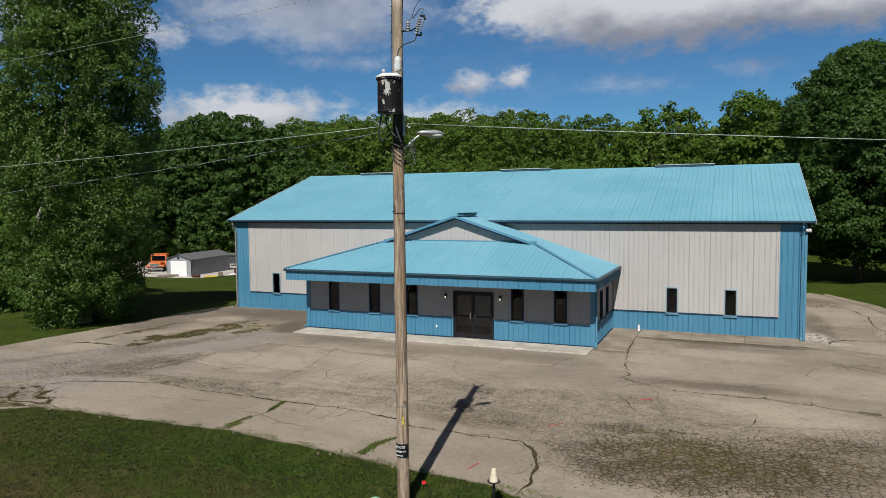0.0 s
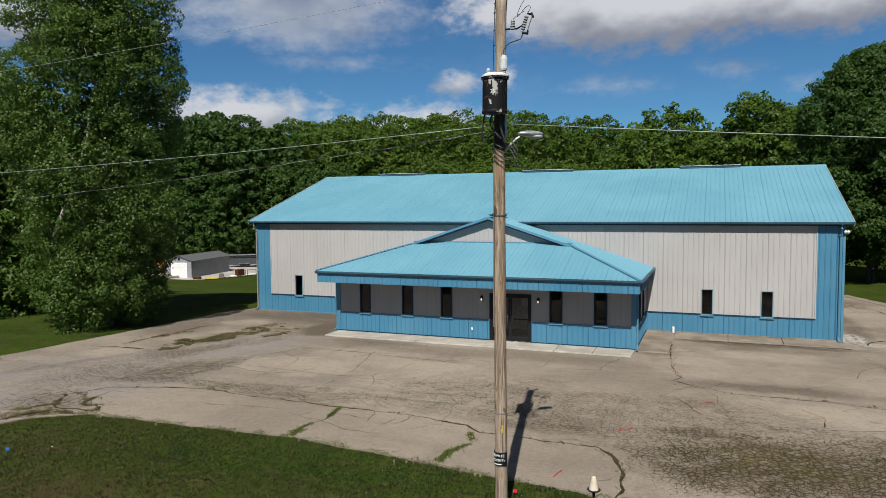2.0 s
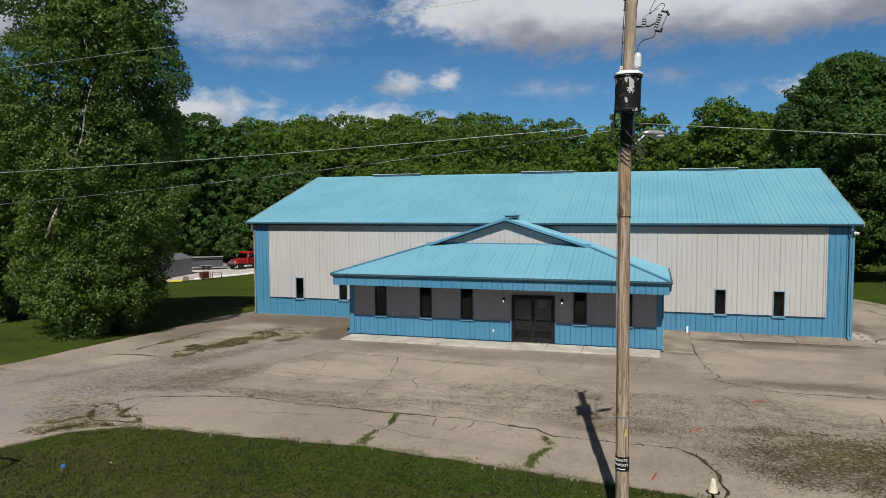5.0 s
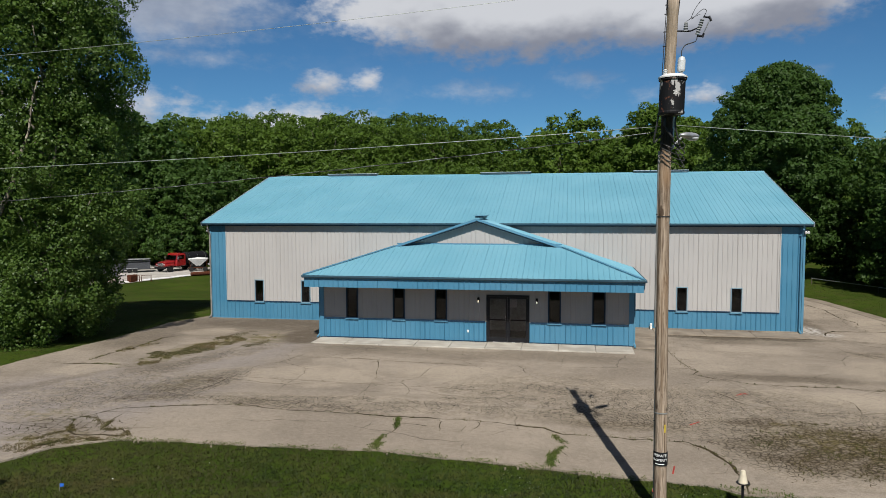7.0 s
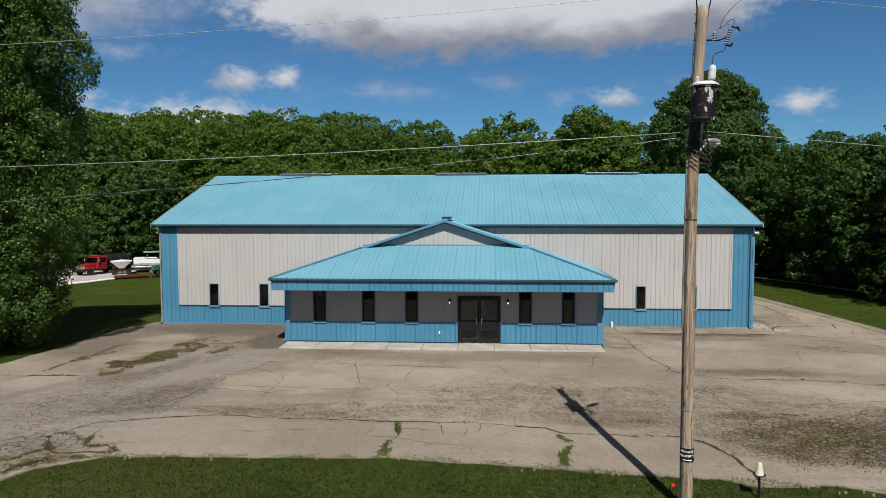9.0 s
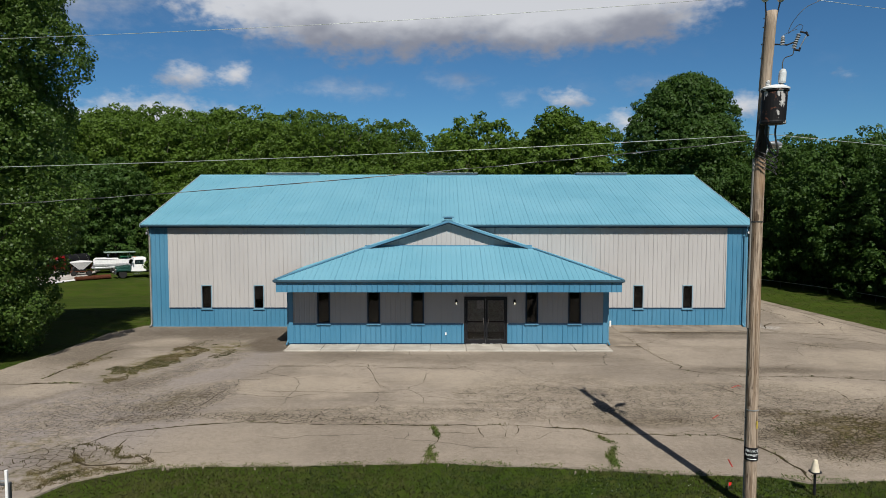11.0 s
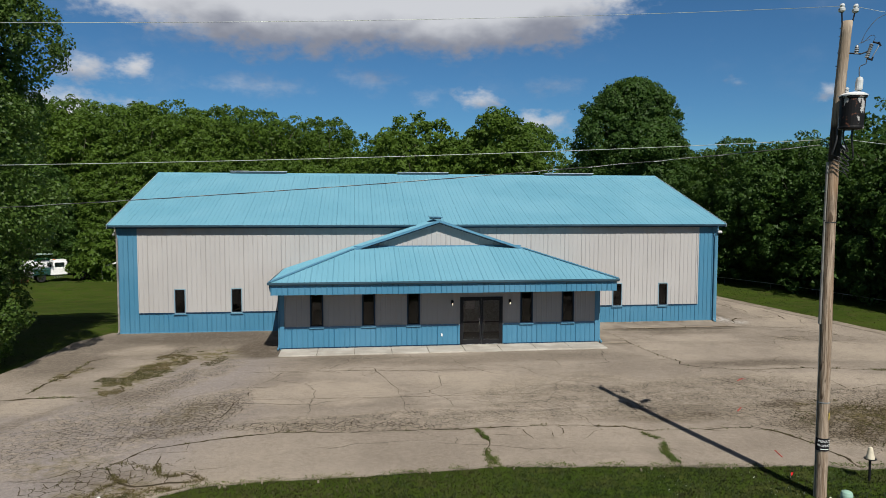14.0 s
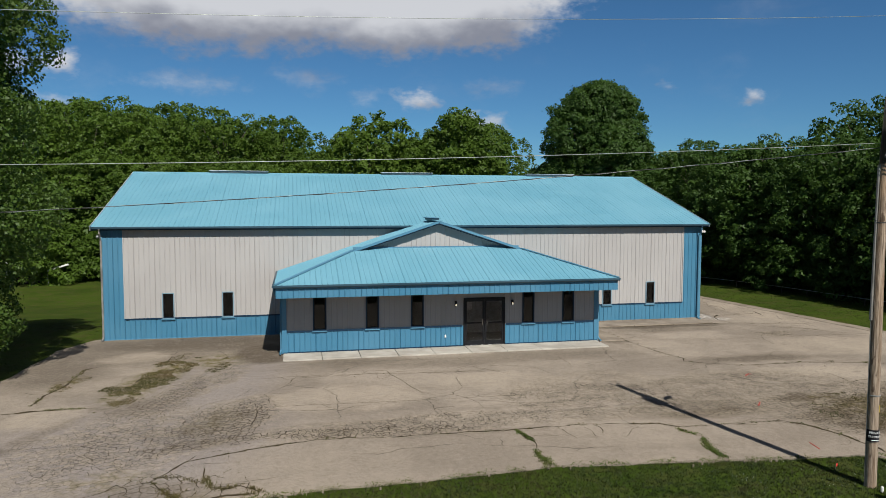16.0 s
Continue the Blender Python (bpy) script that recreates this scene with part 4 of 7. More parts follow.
def gutter(x0, x1, y, z, parent, size=1.0):
    bm = bmesh.new()
    prof = [(0.0, 0.0), (-0.09, 0.0), (-0.125, 0.05), (-0.125, 0.115), (-0.11, 0.115), (-0.11, 0.055), (-0.082, 0.013), (-0.0, 0.013)]
    ends = [[bm.verts.new((x, y + dy * size, z + dz * size)) for dy, dz in prof] for x in (x0, x1)]
    n = len(prof)
    for k in range(n):
        bm.faces.new((ends[0][k], ends[0][(k + 1) % n], ends[1][(k + 1) % n], ends[1][k]))
    bm.faces.new(ends[0]), bm.faces.new(ends[1][::-1])
    bmesh.ops.recalc_face_normals(bm, faces=bm.faces)
    return part("gutter", bm, M["gutter"], parent, "dark blue metal gutter")


gutter(RX0 + 0.05, RX1 - 0.05, EY + 0.02, 5.255, building, 0.85)


def downspout(points, parent, paint="edge", label="blue metal downspout"):
    return part("downspout", tube(points, 0.045, 6), M[paint], parent, label)


for x, s in ((X0 - 0.02, -1), (X1 - 0.12, 1)):
    downspout([(x, EY - 0.05, 5.26), (x, EY - 0.02, 5.08), (x, YF - 0.1, 4.72), (x, YF - 0.1, 0.25), (x, YF - 0.16, 0.13), (x, YF - 0.36, 0.075)], building, "guard" if s < 0 else "edge", "weathered grey downspout" if s < 0 else "blue metal downspout")
flood = part("flood_light", boxes((X1 + 0.03, X1 + 0.17, YF - 0.1, YF + 0.02, 5.0, 5.04), bevel=0.01), M["galv"], building, "small wall flood light")
for dx in (0.04, 0.15):
    part("lamp_head", lathe([(0.02, 0), (0.055, 0.05), (0.06, 0.13), (0.05, 0.14)], 12, Matrix.Translation((X1 + dx, YF - 0.08, 4.98)) @ Matrix.Rotation(radians(120), 4, "X")), M["white"], flood)
flood2 = part("flood_light", boxes((X0 - 0.2, X0 - 0.05, YF - 0.1, YF + 0.02, 4.96, 5.0), bevel=0.01), M["galv"], building, "small wall flood light")
part("lamp_head", lathe([(0.02, 0), (0.055, 0.05), (0.06, 0.13), (0.05, 0.14)], 12, Matrix.Translation((X0 - 0.14, YF - 0.08, 4.95)) @ Matrix.Rotation(radians(120), 4, "X")), M["galv"], flood2)

# porch wing
pfront = lambda u, h, z: (u, PY - h, z)
pright = lambda u, h, z: (PX1 + h, u, z)
pleft = lambda u, h, z: (PX0 - h, u, z)
DX0, DX1, DZ = -10.86, -8.92, 2.25
P_WIN = [-17.21, -14.95, -12.96, -7.81, -5.88]
pholes = [(x - 0.25, x + 0.25, 1.05, 2.45) for x in P_WIN] + [(DX0, DX1, 0.0, DZ)]
wing_front = wall("wing_wall", PX0, PX1, 2.68, pholes, pfront,
                  [(PX0, DX0, 0.1, 1.0, "blue"), (DX1, PX1, 0.1, 1.0, "blue"), (PX0, PX1, 1.0, 2.7, "grey_shaded")], rib=0.007)
sholes = [(30.75, 31.25, 1.05, 2.3), (32.35, 32.85, 1.05, 2.3)]
# porch window surrounds get the dark trim paint to stand for the shade there
for pl in (pright, pleft):
    wall("wing_wall", PY + 0.125, YF - 0.03, 2.68, sholes, pl, [(PY, YF - 0.03, 0.1, 1.0, "blue"), (PY, YF - 0.03, 1.0, 2.7, "grey_shaded")], rib=0.007)
    for y in (31.0, 32.6):
        window(building, y, 0.5, 1.05, 2.3, pl, "trim")
for x in P_WIN:
    window(building, x, 0.5, 1.05, 2.45, pfront, "trim")
part("wainscot_trim", boxes((PX0 + 0.12, DX0 - 0.05, PY - 0.037, PY + 0.01, 0.975, 1.035), (DX1 + 0.05, PX1 - 0.12, PY - 0.037, PY + 0.01, 0.975, 1.035), (PX1 - 0.01, PX1 + 0.037, PY + 0.1, YF - 0.05, 0.975, 1.035),
     (PX0 - 0.037, PX0 + 0.01, PY + 0.1, YF - 0.05, 0.975, 1.035)), M["trim"], building, "dark blue trim strip")
for x, s in ((PX0, 1), (PX1, -1)):
    a0, a1 = sorted((x - s * 0.045, x + s * 0.16))
    part("corner_trim", boxes((a0, a1, PY - 0.05, PY + 0.12, 0.06, 2.67), bevel=0.01), M["blue"], building)
part("base_trim", boxes((PX0 - 0.02, DX0 - 0.02, PY - 0.05, PY - 0.003, 0.085, 0.125), (DX1 + 0.02, PX1 + 0.02, PY - 0.05, PY - 0.003, 0.085, 0.125), (PX1 + 0.003, PX1 + 0.05, PY, YF - 0.05, 0.085, 0.115)), M["trim"], building, "dark drip edge at the wall's foot")
part("outlet_box", boxes((-11.73, -11.66, PY - 0.05, PY - 0.012, 0.5, 0.62), bevel=0.006), M["white"], building, "white outdoor outlet cover")

# wall lamps beside the door
for x in (-11.22, -8.59):
    lamp = part("wall_lamp", boxes((x - 0.05, x + 0.05, PY - 0.05, PY - 0.002, 1.88, 2.12), bevel=0.01), M["black"], building, "small black wall lantern, lit")
    part("lamp_cap", lathe([(0.07, 0), (0.05, 0.04), (0.01, 0.09)], 10, Matrix.Translation((x, PY - 0.11, 2.04))), M["black"], lamp)
    part("bulb", lathe([(0.02, 0), (0.032, 0.03), (0.028, 0.08), (0.012, 0.1)], 10, Matrix.Translation((x, PY - 0.11, 1.90))), M["glow"], lamp, "glowing bulb")

# entrance
entrance = part("entrance_door", boxes((DX0, DX0 + 0.07, PY - 0.05, PY + 0.1, 0.1, DZ), (DX1 - 0.07, DX1, PY - 0.05, PY + 0.1, 0.1, DZ), (DX0 + 0.07, DX1 - 0.07, PY - 0.05, PY + 0.1, DZ - 0.08, DZ), bevel=0.006),
                M["black"], building, "closed double glass door in a black metal frame")
mid = (DX0 + DX1) / 2
for xa, xb, hx in ((DX0 + 0.075, mid - 0.008, mid - 0.11), (mid + 0.008, DX1 - 0.075, mid + 0.11)):
    leaf = part("door_leaf", boxes((xa, xa + 0.075, PY - 0.02, PY + 0.03, 0.115, DZ - 0.085), (xb - 0.075, xb, PY - 0.02, PY + 0.03, 0.115, DZ - 0.085), (xa + 0.075, xb - 0.075, PY - 0.02, PY + 0.03, DZ - 0.17, DZ - 0.085),
                    (xa + 0.075, xb - 0.075, PY - 0.02, PY + 0.03, 0.115, 0.3), (xa + 0.075, xb - 0.075, PY - 0.02, PY + 0.03, 1.08, 1.14), bevel=0.005), M["black"], entrance)
    for za, zb in ((0.3, 1.08), (1.14, DZ - 0.17)):
        pane = part("pane", boxes((xa + 0.07, xb - 0.07, PY + 0.002, PY + 0.01, za - 0.005, zb + 0.005)), M["door_glass"], entrance, "dark glass pane")
        pane.visible_shadow = False
    part("door_handle", tube([(hx, PY - 0.025, 0.98), (hx, PY - 0.085, 1.0), (hx, PY - 0.085, 1.26), (hx, PY - 0.025, 1.28)], 0.014, 8), M["chrome"], entrance, "steel pull handle")
part("threshold", boxes((DX0 + 0.07, DX1 - 0.07, PY - 0.06, PY + 0.08, 0.09, 0.112), bevel=0.004), M["chrome"], entrance, "aluminium threshold")
# vestibule behind the glass
inner = part("vestibule_wall", boxes((-12.6, -10.35, 32.35, 32.45, 0.1, 2.66), (-9.45, -7.2, 32.35, 32.45, 0.1, 2.66), (-10.35, -9.45, 32.35, 32.45, 2.15, 2.66)), M["vestibule"], building, "plain interior wall behind the entrance")
idoor = part("inner_door", boxes((-10.35, -9.45, 32.37, 32.42, 0.1, 2.15), bevel=0.005), M["vestibule"], building, "grey interior door")
part("notice", boxes((-10.15, -9.7, 32.35, 32.365, 1.25, 1.85)), M["paper"], idoor, "pale sheet with a printed grid")
part("ceiling_board", boxes((PX0 + 0.13, PX1 - 0.13, PY + 0.13, YF + 0.1, 2.62, 2.66)), M["inside"], building)

# porch roof: hipped front with a small gable above
YG = 31.75                                   # the little gable's face
CX = (PEX0 + PEX1) / 2
RZ = 5.62                                    # ridge of the wing
SS = (RZ - PE_Z) / (CX - PEX0)               # side slope
SF = (4.40 - PE_Z) / (YG - PE_Y)             # front slope
HIP = (4.40 - PE_Z) / SS                     # plan width of the hip at the gable's foot


def side_right(u, v, h):
    return (PEX1 - v + h * SS, u, PE_Z + v * SS + h)


def side_left(u, v, h):
    return (PEX0 + v - h * SS, u, PE_Z + v * SS + h)


def front_slope(u, v, h):
    return (u, PE_Y + v - h * SF, PE_Z + v * SF + h)


wing_roof_bm = bmesh.new()
RAKE_Y = YG - 0.35                           # the gable's verge stands forward of its face
v_hip = (RAKE_Y - PE_Y) * SF / SS
for pf in (side_left, side_right):
    cs = [wing_roof_bm.verts.new(pf(u, v, h)) for h in (-0.012, -0.08) for u, v in ((PE_Y + 0.03, 0.0), (YF, 0.0), (YF, CX - PEX0), (RAKE_Y, CX - PEX0), (RAKE_Y, v_hip))]
    wing_roof_bm.faces.new(cs[:5]), wing_roof_bm.faces.new(cs[5:][::-1])
    for k in range(5):
        wing_roof_bm.faces.new((cs[k], cs[(k + 1) % 5], cs[5 + (k + 1) % 5], cs[5 + k]))
cs = [wing_roof_bm.verts.new(front_slope(u, v, h)) for h in (-0.012, -0.08) for u, v in ((PEX0 + 0.03, 0), (PEX1 - 0.03, 0), (PEX1 - HIP, YG - PE_Y), (PEX0 + HIP, YG - PE_Y))]
for q in ((0, 1, 2, 3), (7, 6, 5, 4), (0, 4, 5, 1), (1, 5, 6, 2), (2, 6, 7, 3), (3, 7, 4, 0)):
    wing_roof_bm.faces.new([cs[i] for i in q])
bmesh.ops.recalc_face_normals(wing_roof_bm, faces=wing_roof_bm.faces)
wing_roof = part("wing_roof", wing_roof_bm, M["soffit"], building, "hipped blue metal porch roof with a small gable")


def strips(u0, u1, lo, hi, pf):
    k = math.floor(u0 / 0.9144)
    while k * 0.9144 < u1 - 0.01:
        ua, ub = max(u0, k * 0.9144), min(u1, (k + 1) * 0.9144)
        part_mesh("roof_panel", sloped_sheet(ua, ub, lo, hi, pf), M["roof"], wing_roof)
        k += 1


hip_ratio = (YG - PE_Y) / HIP
strips(PEX0, PEX1, lambda u: 0.0, lambda u: min(YG - PE_Y, (u - PEX0) * hip_ratio, (PEX1 - u) * hip_ratio), front_slope)
for pf in (side_left, side_right):
    strips(PE_Y, RAKE_Y, lambda u: 0.0, lambda u: min((u - PE_Y) * SF / SS, v_hip), pf)
    strips(RAKE_Y, YF - 0.03, lambda u: 0.0, lambda u: CX - PEX0, pf)
# gable face, verge boards, hip caps, ridge cap
gface = lambda u, h, z: (u, YG - h, z)
gw = (RZ - 4.40) / SS
part_mesh("gable_face", clad(CX - gw, CX + gw, 4.40, lambda u: RZ - abs(u - CX) * SS - 0.09, [], gface), M["grey"], wing_roof, "pale grey gable cladding")
part("gable_flashing", boxes((CX - gw - 0.3, CX + gw + 0.3, YG - 0.06, YG - 0.025, 4.37, 4.44)), M["edge"], wing_roof)


def beam(bm, p, q, w, h):
    """A square-edged board from p to q, w wide across and h deep."""
    p, q = Vector(p), Vector(q)
    d = (q - p).normalized()
    s = d.cross(Vector((0, 0, 1))).normalized() * (w / 2)
    u = s.cross(d).normalized() * (h / 2)
    cs = [bm.verts.new(c + i * s + j * u) for c in (p, q) for i, j in ((-1, -1), (1, -1), (1, 1), (-1, 1))]
    for f in ((0, 1, 2, 3), (7, 6, 5, 4), (0, 4, 5, 1), (1, 5, 6, 2), (2, 6, 7, 3), (3, 7, 4, 0)):
        bm.faces.new([cs[i] for i in f])
    bmesh.ops.recalc_face_normals(bm, faces=bm.faces[-6:])
    return bm


for s, ex in ((1, PEX0), (-1, PEX1)):
    vz = PE_Z + v_hip * SS
    bm = beam(bmesh.new(), (ex + s * v_hip, RAKE_Y - 0.02, vz - 0.02), (CX, RAKE_Y - 0.02, RZ - 0.02), 0.04, 0.11)
    part("verge_board", bm, M["edge"], wing_roof)
    bm = beam(bmesh.new(), (ex + s * (v_hip + 0.25), RAKE_Y + 0.17, vz + 0.25 * SS - 0.125), (CX, RAKE_Y + 0.17, RZ - 0.125), 0.34, 0.02)
    part("verge_soffit", bm, M["trim"], wing_roof, "dark verge soffit")
    bm = beam(bmesh.new(), (ex + s * 0.03, PE_Y + 0.03, PE_Z + 0.035), (ex + s * v_hip, RAKE_Y, vz + 0.035), 0.16, 0.03)
    part("hip_cap", bm, M["edge"], wing_roof)
part("ridge_cap", beam(bmesh.new(), (CX, RAKE_Y - 0.03, RZ + 0.035), (CX, YF - 0.02, RZ + 0.035), 0.34, 0.03), M["roof"], wing_roof)
vent = part("ridge_vent", boxes((CX - 0.2, CX + 0.2, RAKE_Y + 0.9, YF - 0.2, RZ + 0.05, RZ + 0.13), bevel=0.02), M["gutter"], wing_roof, "grey raised ridge ventilator")
part("vent_cap", boxes((CX - 0.28, CX + 0.28, RAKE_Y + 0.85, YF - 0.15, RZ + 0.132, RZ + 0.16), bevel=0.01), M["edge"], vent)
# ribbed blue fascia round the porch, with its soffit and gutter
fz0, fz1 = 2.645, 3.07
fascia = part("porch_fascia", boxes((PEX0 + 0.06, PEX1 - 0.06, PE_Y + 0.09, PE_Y + 0.13, fz0, fz1), (PEX0 + 0.06, PEX0 + 0.1, PE_Y + 0.13, YF - 0.04, fz0, fz1), (PEX1 - 0.1, PEX1 - 0.06, PE_Y + 0.13, YF - 0.04, fz0, fz1)), M["trim"], building, "ribbed blue fascia round the porch")
panels(PEX0 + 0.05, PEX1 - 0.05, fz0 - 0.01, fz1 + 0.02, [], lambda u, h, z: (u, PE_Y + 0.085 - h, z), M["blue"], fascia)
panels(PE_Y + 0.09, YF - 0.04, fz0 - 0.01, fz1 + 0.02, [], lambda u, h, z: (PEX1 - 0.055 + h, u, z), M["blue"], fascia)
panels(PE_Y + 0.09, YF - 0.04, fz0 - 0.01, fz1 + 0.02, [], lambda u, h, z: (PEX0 + 0.055 - h, u, z), M["blue"], fascia)
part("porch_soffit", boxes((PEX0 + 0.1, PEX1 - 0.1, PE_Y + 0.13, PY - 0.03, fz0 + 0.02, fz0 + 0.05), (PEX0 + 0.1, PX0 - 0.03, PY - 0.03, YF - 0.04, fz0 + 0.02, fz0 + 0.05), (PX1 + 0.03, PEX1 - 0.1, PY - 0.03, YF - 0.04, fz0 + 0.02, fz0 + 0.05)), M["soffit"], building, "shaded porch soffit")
gutter(PEX0, PEX1, PE_Y + 0.07, PE_Z - 0.115, building)
part("side_gutter", boxes((PEX1 - 0.03, PEX1 + 0.09, PE_Y + 0.07, YF - 0.05, PE_Z - 0.11, PE_Z - 0.0), bevel=0.02), M["gutter"], building, "dark blue metal gutter")
part("side_gutter", boxes((PEX0 - 0.09, PEX0 + 0.03, PE_Y + 0.07, YF - 0.05, PE_Z - 0.11, PE_Z - 0.0), bevel=0.02), M["gutter"], building, "dark blue metal gutter")
downspout([(PEX1 + 0.03, PE_Y + 0.5, PE_Z - 0.1), (PEX1 + 0.0, PE_Y + 0.55, 2.75), (PX1 + 0.08, PY + 0.1, 2.45), (PX1 + 0.08, PY + 0.05, 0.25), (PX1 + 0.1, PY - 0.08, 0.15), (PX1 + 0.1, PY - 0.25, 0.12)], building)
downspout([(PEX0 - 0.03, PE_Y + 0.5, PE_Z - 0.1), (PEX0 - 0.0, PE_Y + 0.55, 2.75), (PX0 - 0.08, PY + 0.1, 2.45), (PX0 - 0.08, PY + 0.05, 0.25), (PX0 - 0.1, PY - 0.08, 0.15), (PX0 - 0.1, PY - 0.25, 0.12)], building)
tagged(part("vent_pipe", lathe([(0.055, 0.05), (0.055, 0.33), (0.05, 0.34), (0.02, 0.345)], 14, Matrix.Translation((-3.14, 34.02, 0.02))), M["white"]), "short white plastic pipe standing at the wall", "pipe")


# ---- the utility pole ----
PXY = (-5.315, 12.708)
pole = thing("utility_pole", "weathered wooden utility pole with a transformer and street lamp", "utility pole", Matrix.Translation((*PXY, 0)))


def pole_shaft():
    prof = [(0.128 - 0.0024 * z + 0.004 * noise.noise((0, 0, z * 2)), z) for z in np.linspace(-0.3, 10.27, 40)]
    bm = lathe([(r, z) for r, z in prof], 18)
    for v_ in bm.verts:
        k = 1 + 0.035 * noise.noise((v_.co.x * 14, v_.co.y * 14, v_.co.z * 0.4))
        v_.co.x *= k
        v_.co.y *= k
    return bm


part("shaft", pole_shaft(), M["pole"], pole, "weathered brown wooden shaft", smooth=True)
# transformer hung on the pole's road side
TX, TY = 0.02, -0.40
tank = part("transformer", lathe([(0.19, 7.99), (0.238, 8.0), (0.244, 8.03), (0.234, 8.06), (0.234, 8.62), (0.257, 8.63), (0.257, 8.67), (0.234, 8.68)], 28, Matrix.Translation((TX, TY, 0))), M["tank"], pole, "flaking black transformer tank", smooth=False)
part("lid", lathe([(0.267, 8.665), (0.269, 8.69), (0.19, 8.735), (0.05, 8.76)], 28, Matrix.Translation((TX, TY, 0))), M["white"], tank, "pale weathered domed lid")
for dx, dy, h, r in ((-0.14, 0.02, 0.15, 0.045), (0.15, 0.06, 0.09, 0.05)):
    prof = []
    for i in range(5):
        z = 8.70 + h * i / 5
        prof += [(r, z), (r * 0.62, z + h / 10)]
    part("bushing", lathe(prof + [(r * 0.4, 8.70 + h)], 14, Matrix.Translation((TX + dx, TY + dy, 0))), M["porcelain"], tank)
part("bushing_cover", lathe([(0.06, 8.80), (0.072, 8.83), (0.072, 9.0), (0.055, 9.06), (0.02, 9.08)], 14, Matrix.Translation((TX + 0.15, TY + 0.06, 0))), M["porcelain"], tank, "pale bushing cover")
for z in (8.15, 8.5):
    part("tank_bracket", boxes((-0.06, 0.06, -0.22, -0.12, z, z + 0.05)), M["galv"], tank)
# fused cutout and its arm
arm = part("cutout_arm", rods(((0.08, -0.02, 9.62), (0.34, -0.07, 9.6), 0.016), ((0.32, -0.07, 9.59), (0.50, -0.1, 9.66), 0.014)), M["black"], pole)
prof = []
for i in range(7):
    z = -0.2 + 0.055 * i
    prof += [(0.052, z), (0.03, z + 0.027)]
part("cutout", lathe(prof, 12, Matrix.Translation((0.50, -0.11, 9.68)) @ Matrix.Rotation(radians(16), 4, "Y") @ Matrix.Diagonal((0.85, 0.85, 0.8, 1))), M["greyporcelain"], arm, "ribbed porcelain fuse cutout")
part("fuse_tube", rods(((0.55, -0.13, 9.50), (0.66, -0.18, 9.78), 0.010)), M["galv"], arm, "thin grey fuse tube")
part("contact", rods(((0.55, -0.12, 9.84), (0.66, -0.17, 9.80), 0.017), ((0.64, -0.17, 9.83), (0.68, -0.19, 9.74), 0.02)), M["black"], arm)
part("contact", rods(((0.46, -0.11, 9.5), (0.57, -0.14, 9.47), 0.02), ((0.55, -0.13, 9.46), (0.57, -0.14, 9.53), 0.02)), M["black"], arm)
part("arrester", lathe([(0.05, 0), (0.03, 0.03), (0.05, 0.05), (0.03, 0.08), (0.045, 0.1), (0.03, 0.12), (0.04, 0.14), (0.02, 0.18)], 12, Matrix.Translation((0.25, -0.05, 9.6))), M["greyporcelain"], arm)
# top pins and insulators
for s in (-1, 1):
    pin = part("insulator_pin", tube([(s * 0.09, 0, 9.85), (s * 0.11, 0, 10.2), (s * 0.155, 0, 10.5)], 0.014, 6), M["black"], pole)
    part("insulator", lathe([(0.03, 10.44), (0.065, 10.47), (0.07, 10.52), (0.04, 10.54), (0.055, 10.58), (0.03, 10.62)], 14, Matrix.Translation((s * 0.155, 0, 0))), M["porcelain"], pin)
for z in (9.35, 9.62, 9.95, 10.12, 6.1, 1.95):
    part("bolt", rods(((-0.15, 0.0, z), (-0.08, 0, z), 0.010)), M["black"], pole)
part("ground_wire", tube([(-0.135, -0.03, 8.7), (-0.13, -0.02, 9.4), (-0.12, 0, 10.3)], 0.008, 5), M["blackwire"], pole)
bm = bmesh.new()
rod(bm, (-0.115, 0.035, 3.85), (-0.106, 0.035, 7.35), 0.04, 0.036, 10)
rod(bm, (-0.126, 0.035, 0.0), (-0.118, 0.035, 3.85), 0.012, 0.012, 8)
part("cable_guard", bm, M["guard"], pole, "grey half-round cable guard up the shaft")
part("jumper", tube(eased([(0.16, TY + 0.06, 9.06), (0.17, TY + 0.1, 9.2), (0.24, TY + 0.18, 9.31), (0.36, -0.16, 9.36), (0.44, -0.13, 9.4), (0.46, -0.11, 9.5)]), 0.010, 6), M["blackwire"], pole)
part("jumper", tube(eased([(0.55, -0.12, 9.84), (0.6, -0.1, 9.95), (0.52, -0.08, 9.98), (0.34, -0.06, 9.82), (0.42, -0.05, 10.05), (0.66, 0.0, 10.33), (0.95, 0.06, 10.48), (1.0, 0.07, 10.56)]), 0.006, 5), M["blackwire"], pole)
part("jumper", tube(eased([(0.25, -0.05, 9.78), (0.34, -0.06, 9.84), (0.5, -0.1, 9.9)]), 0.005, 5), M["blackwire"], pole)
part("tap_clamp", rods(((1.0, 0.07, 10.55), (1.0, 0.07, 10.6), 0.025)), M["black"], pole)
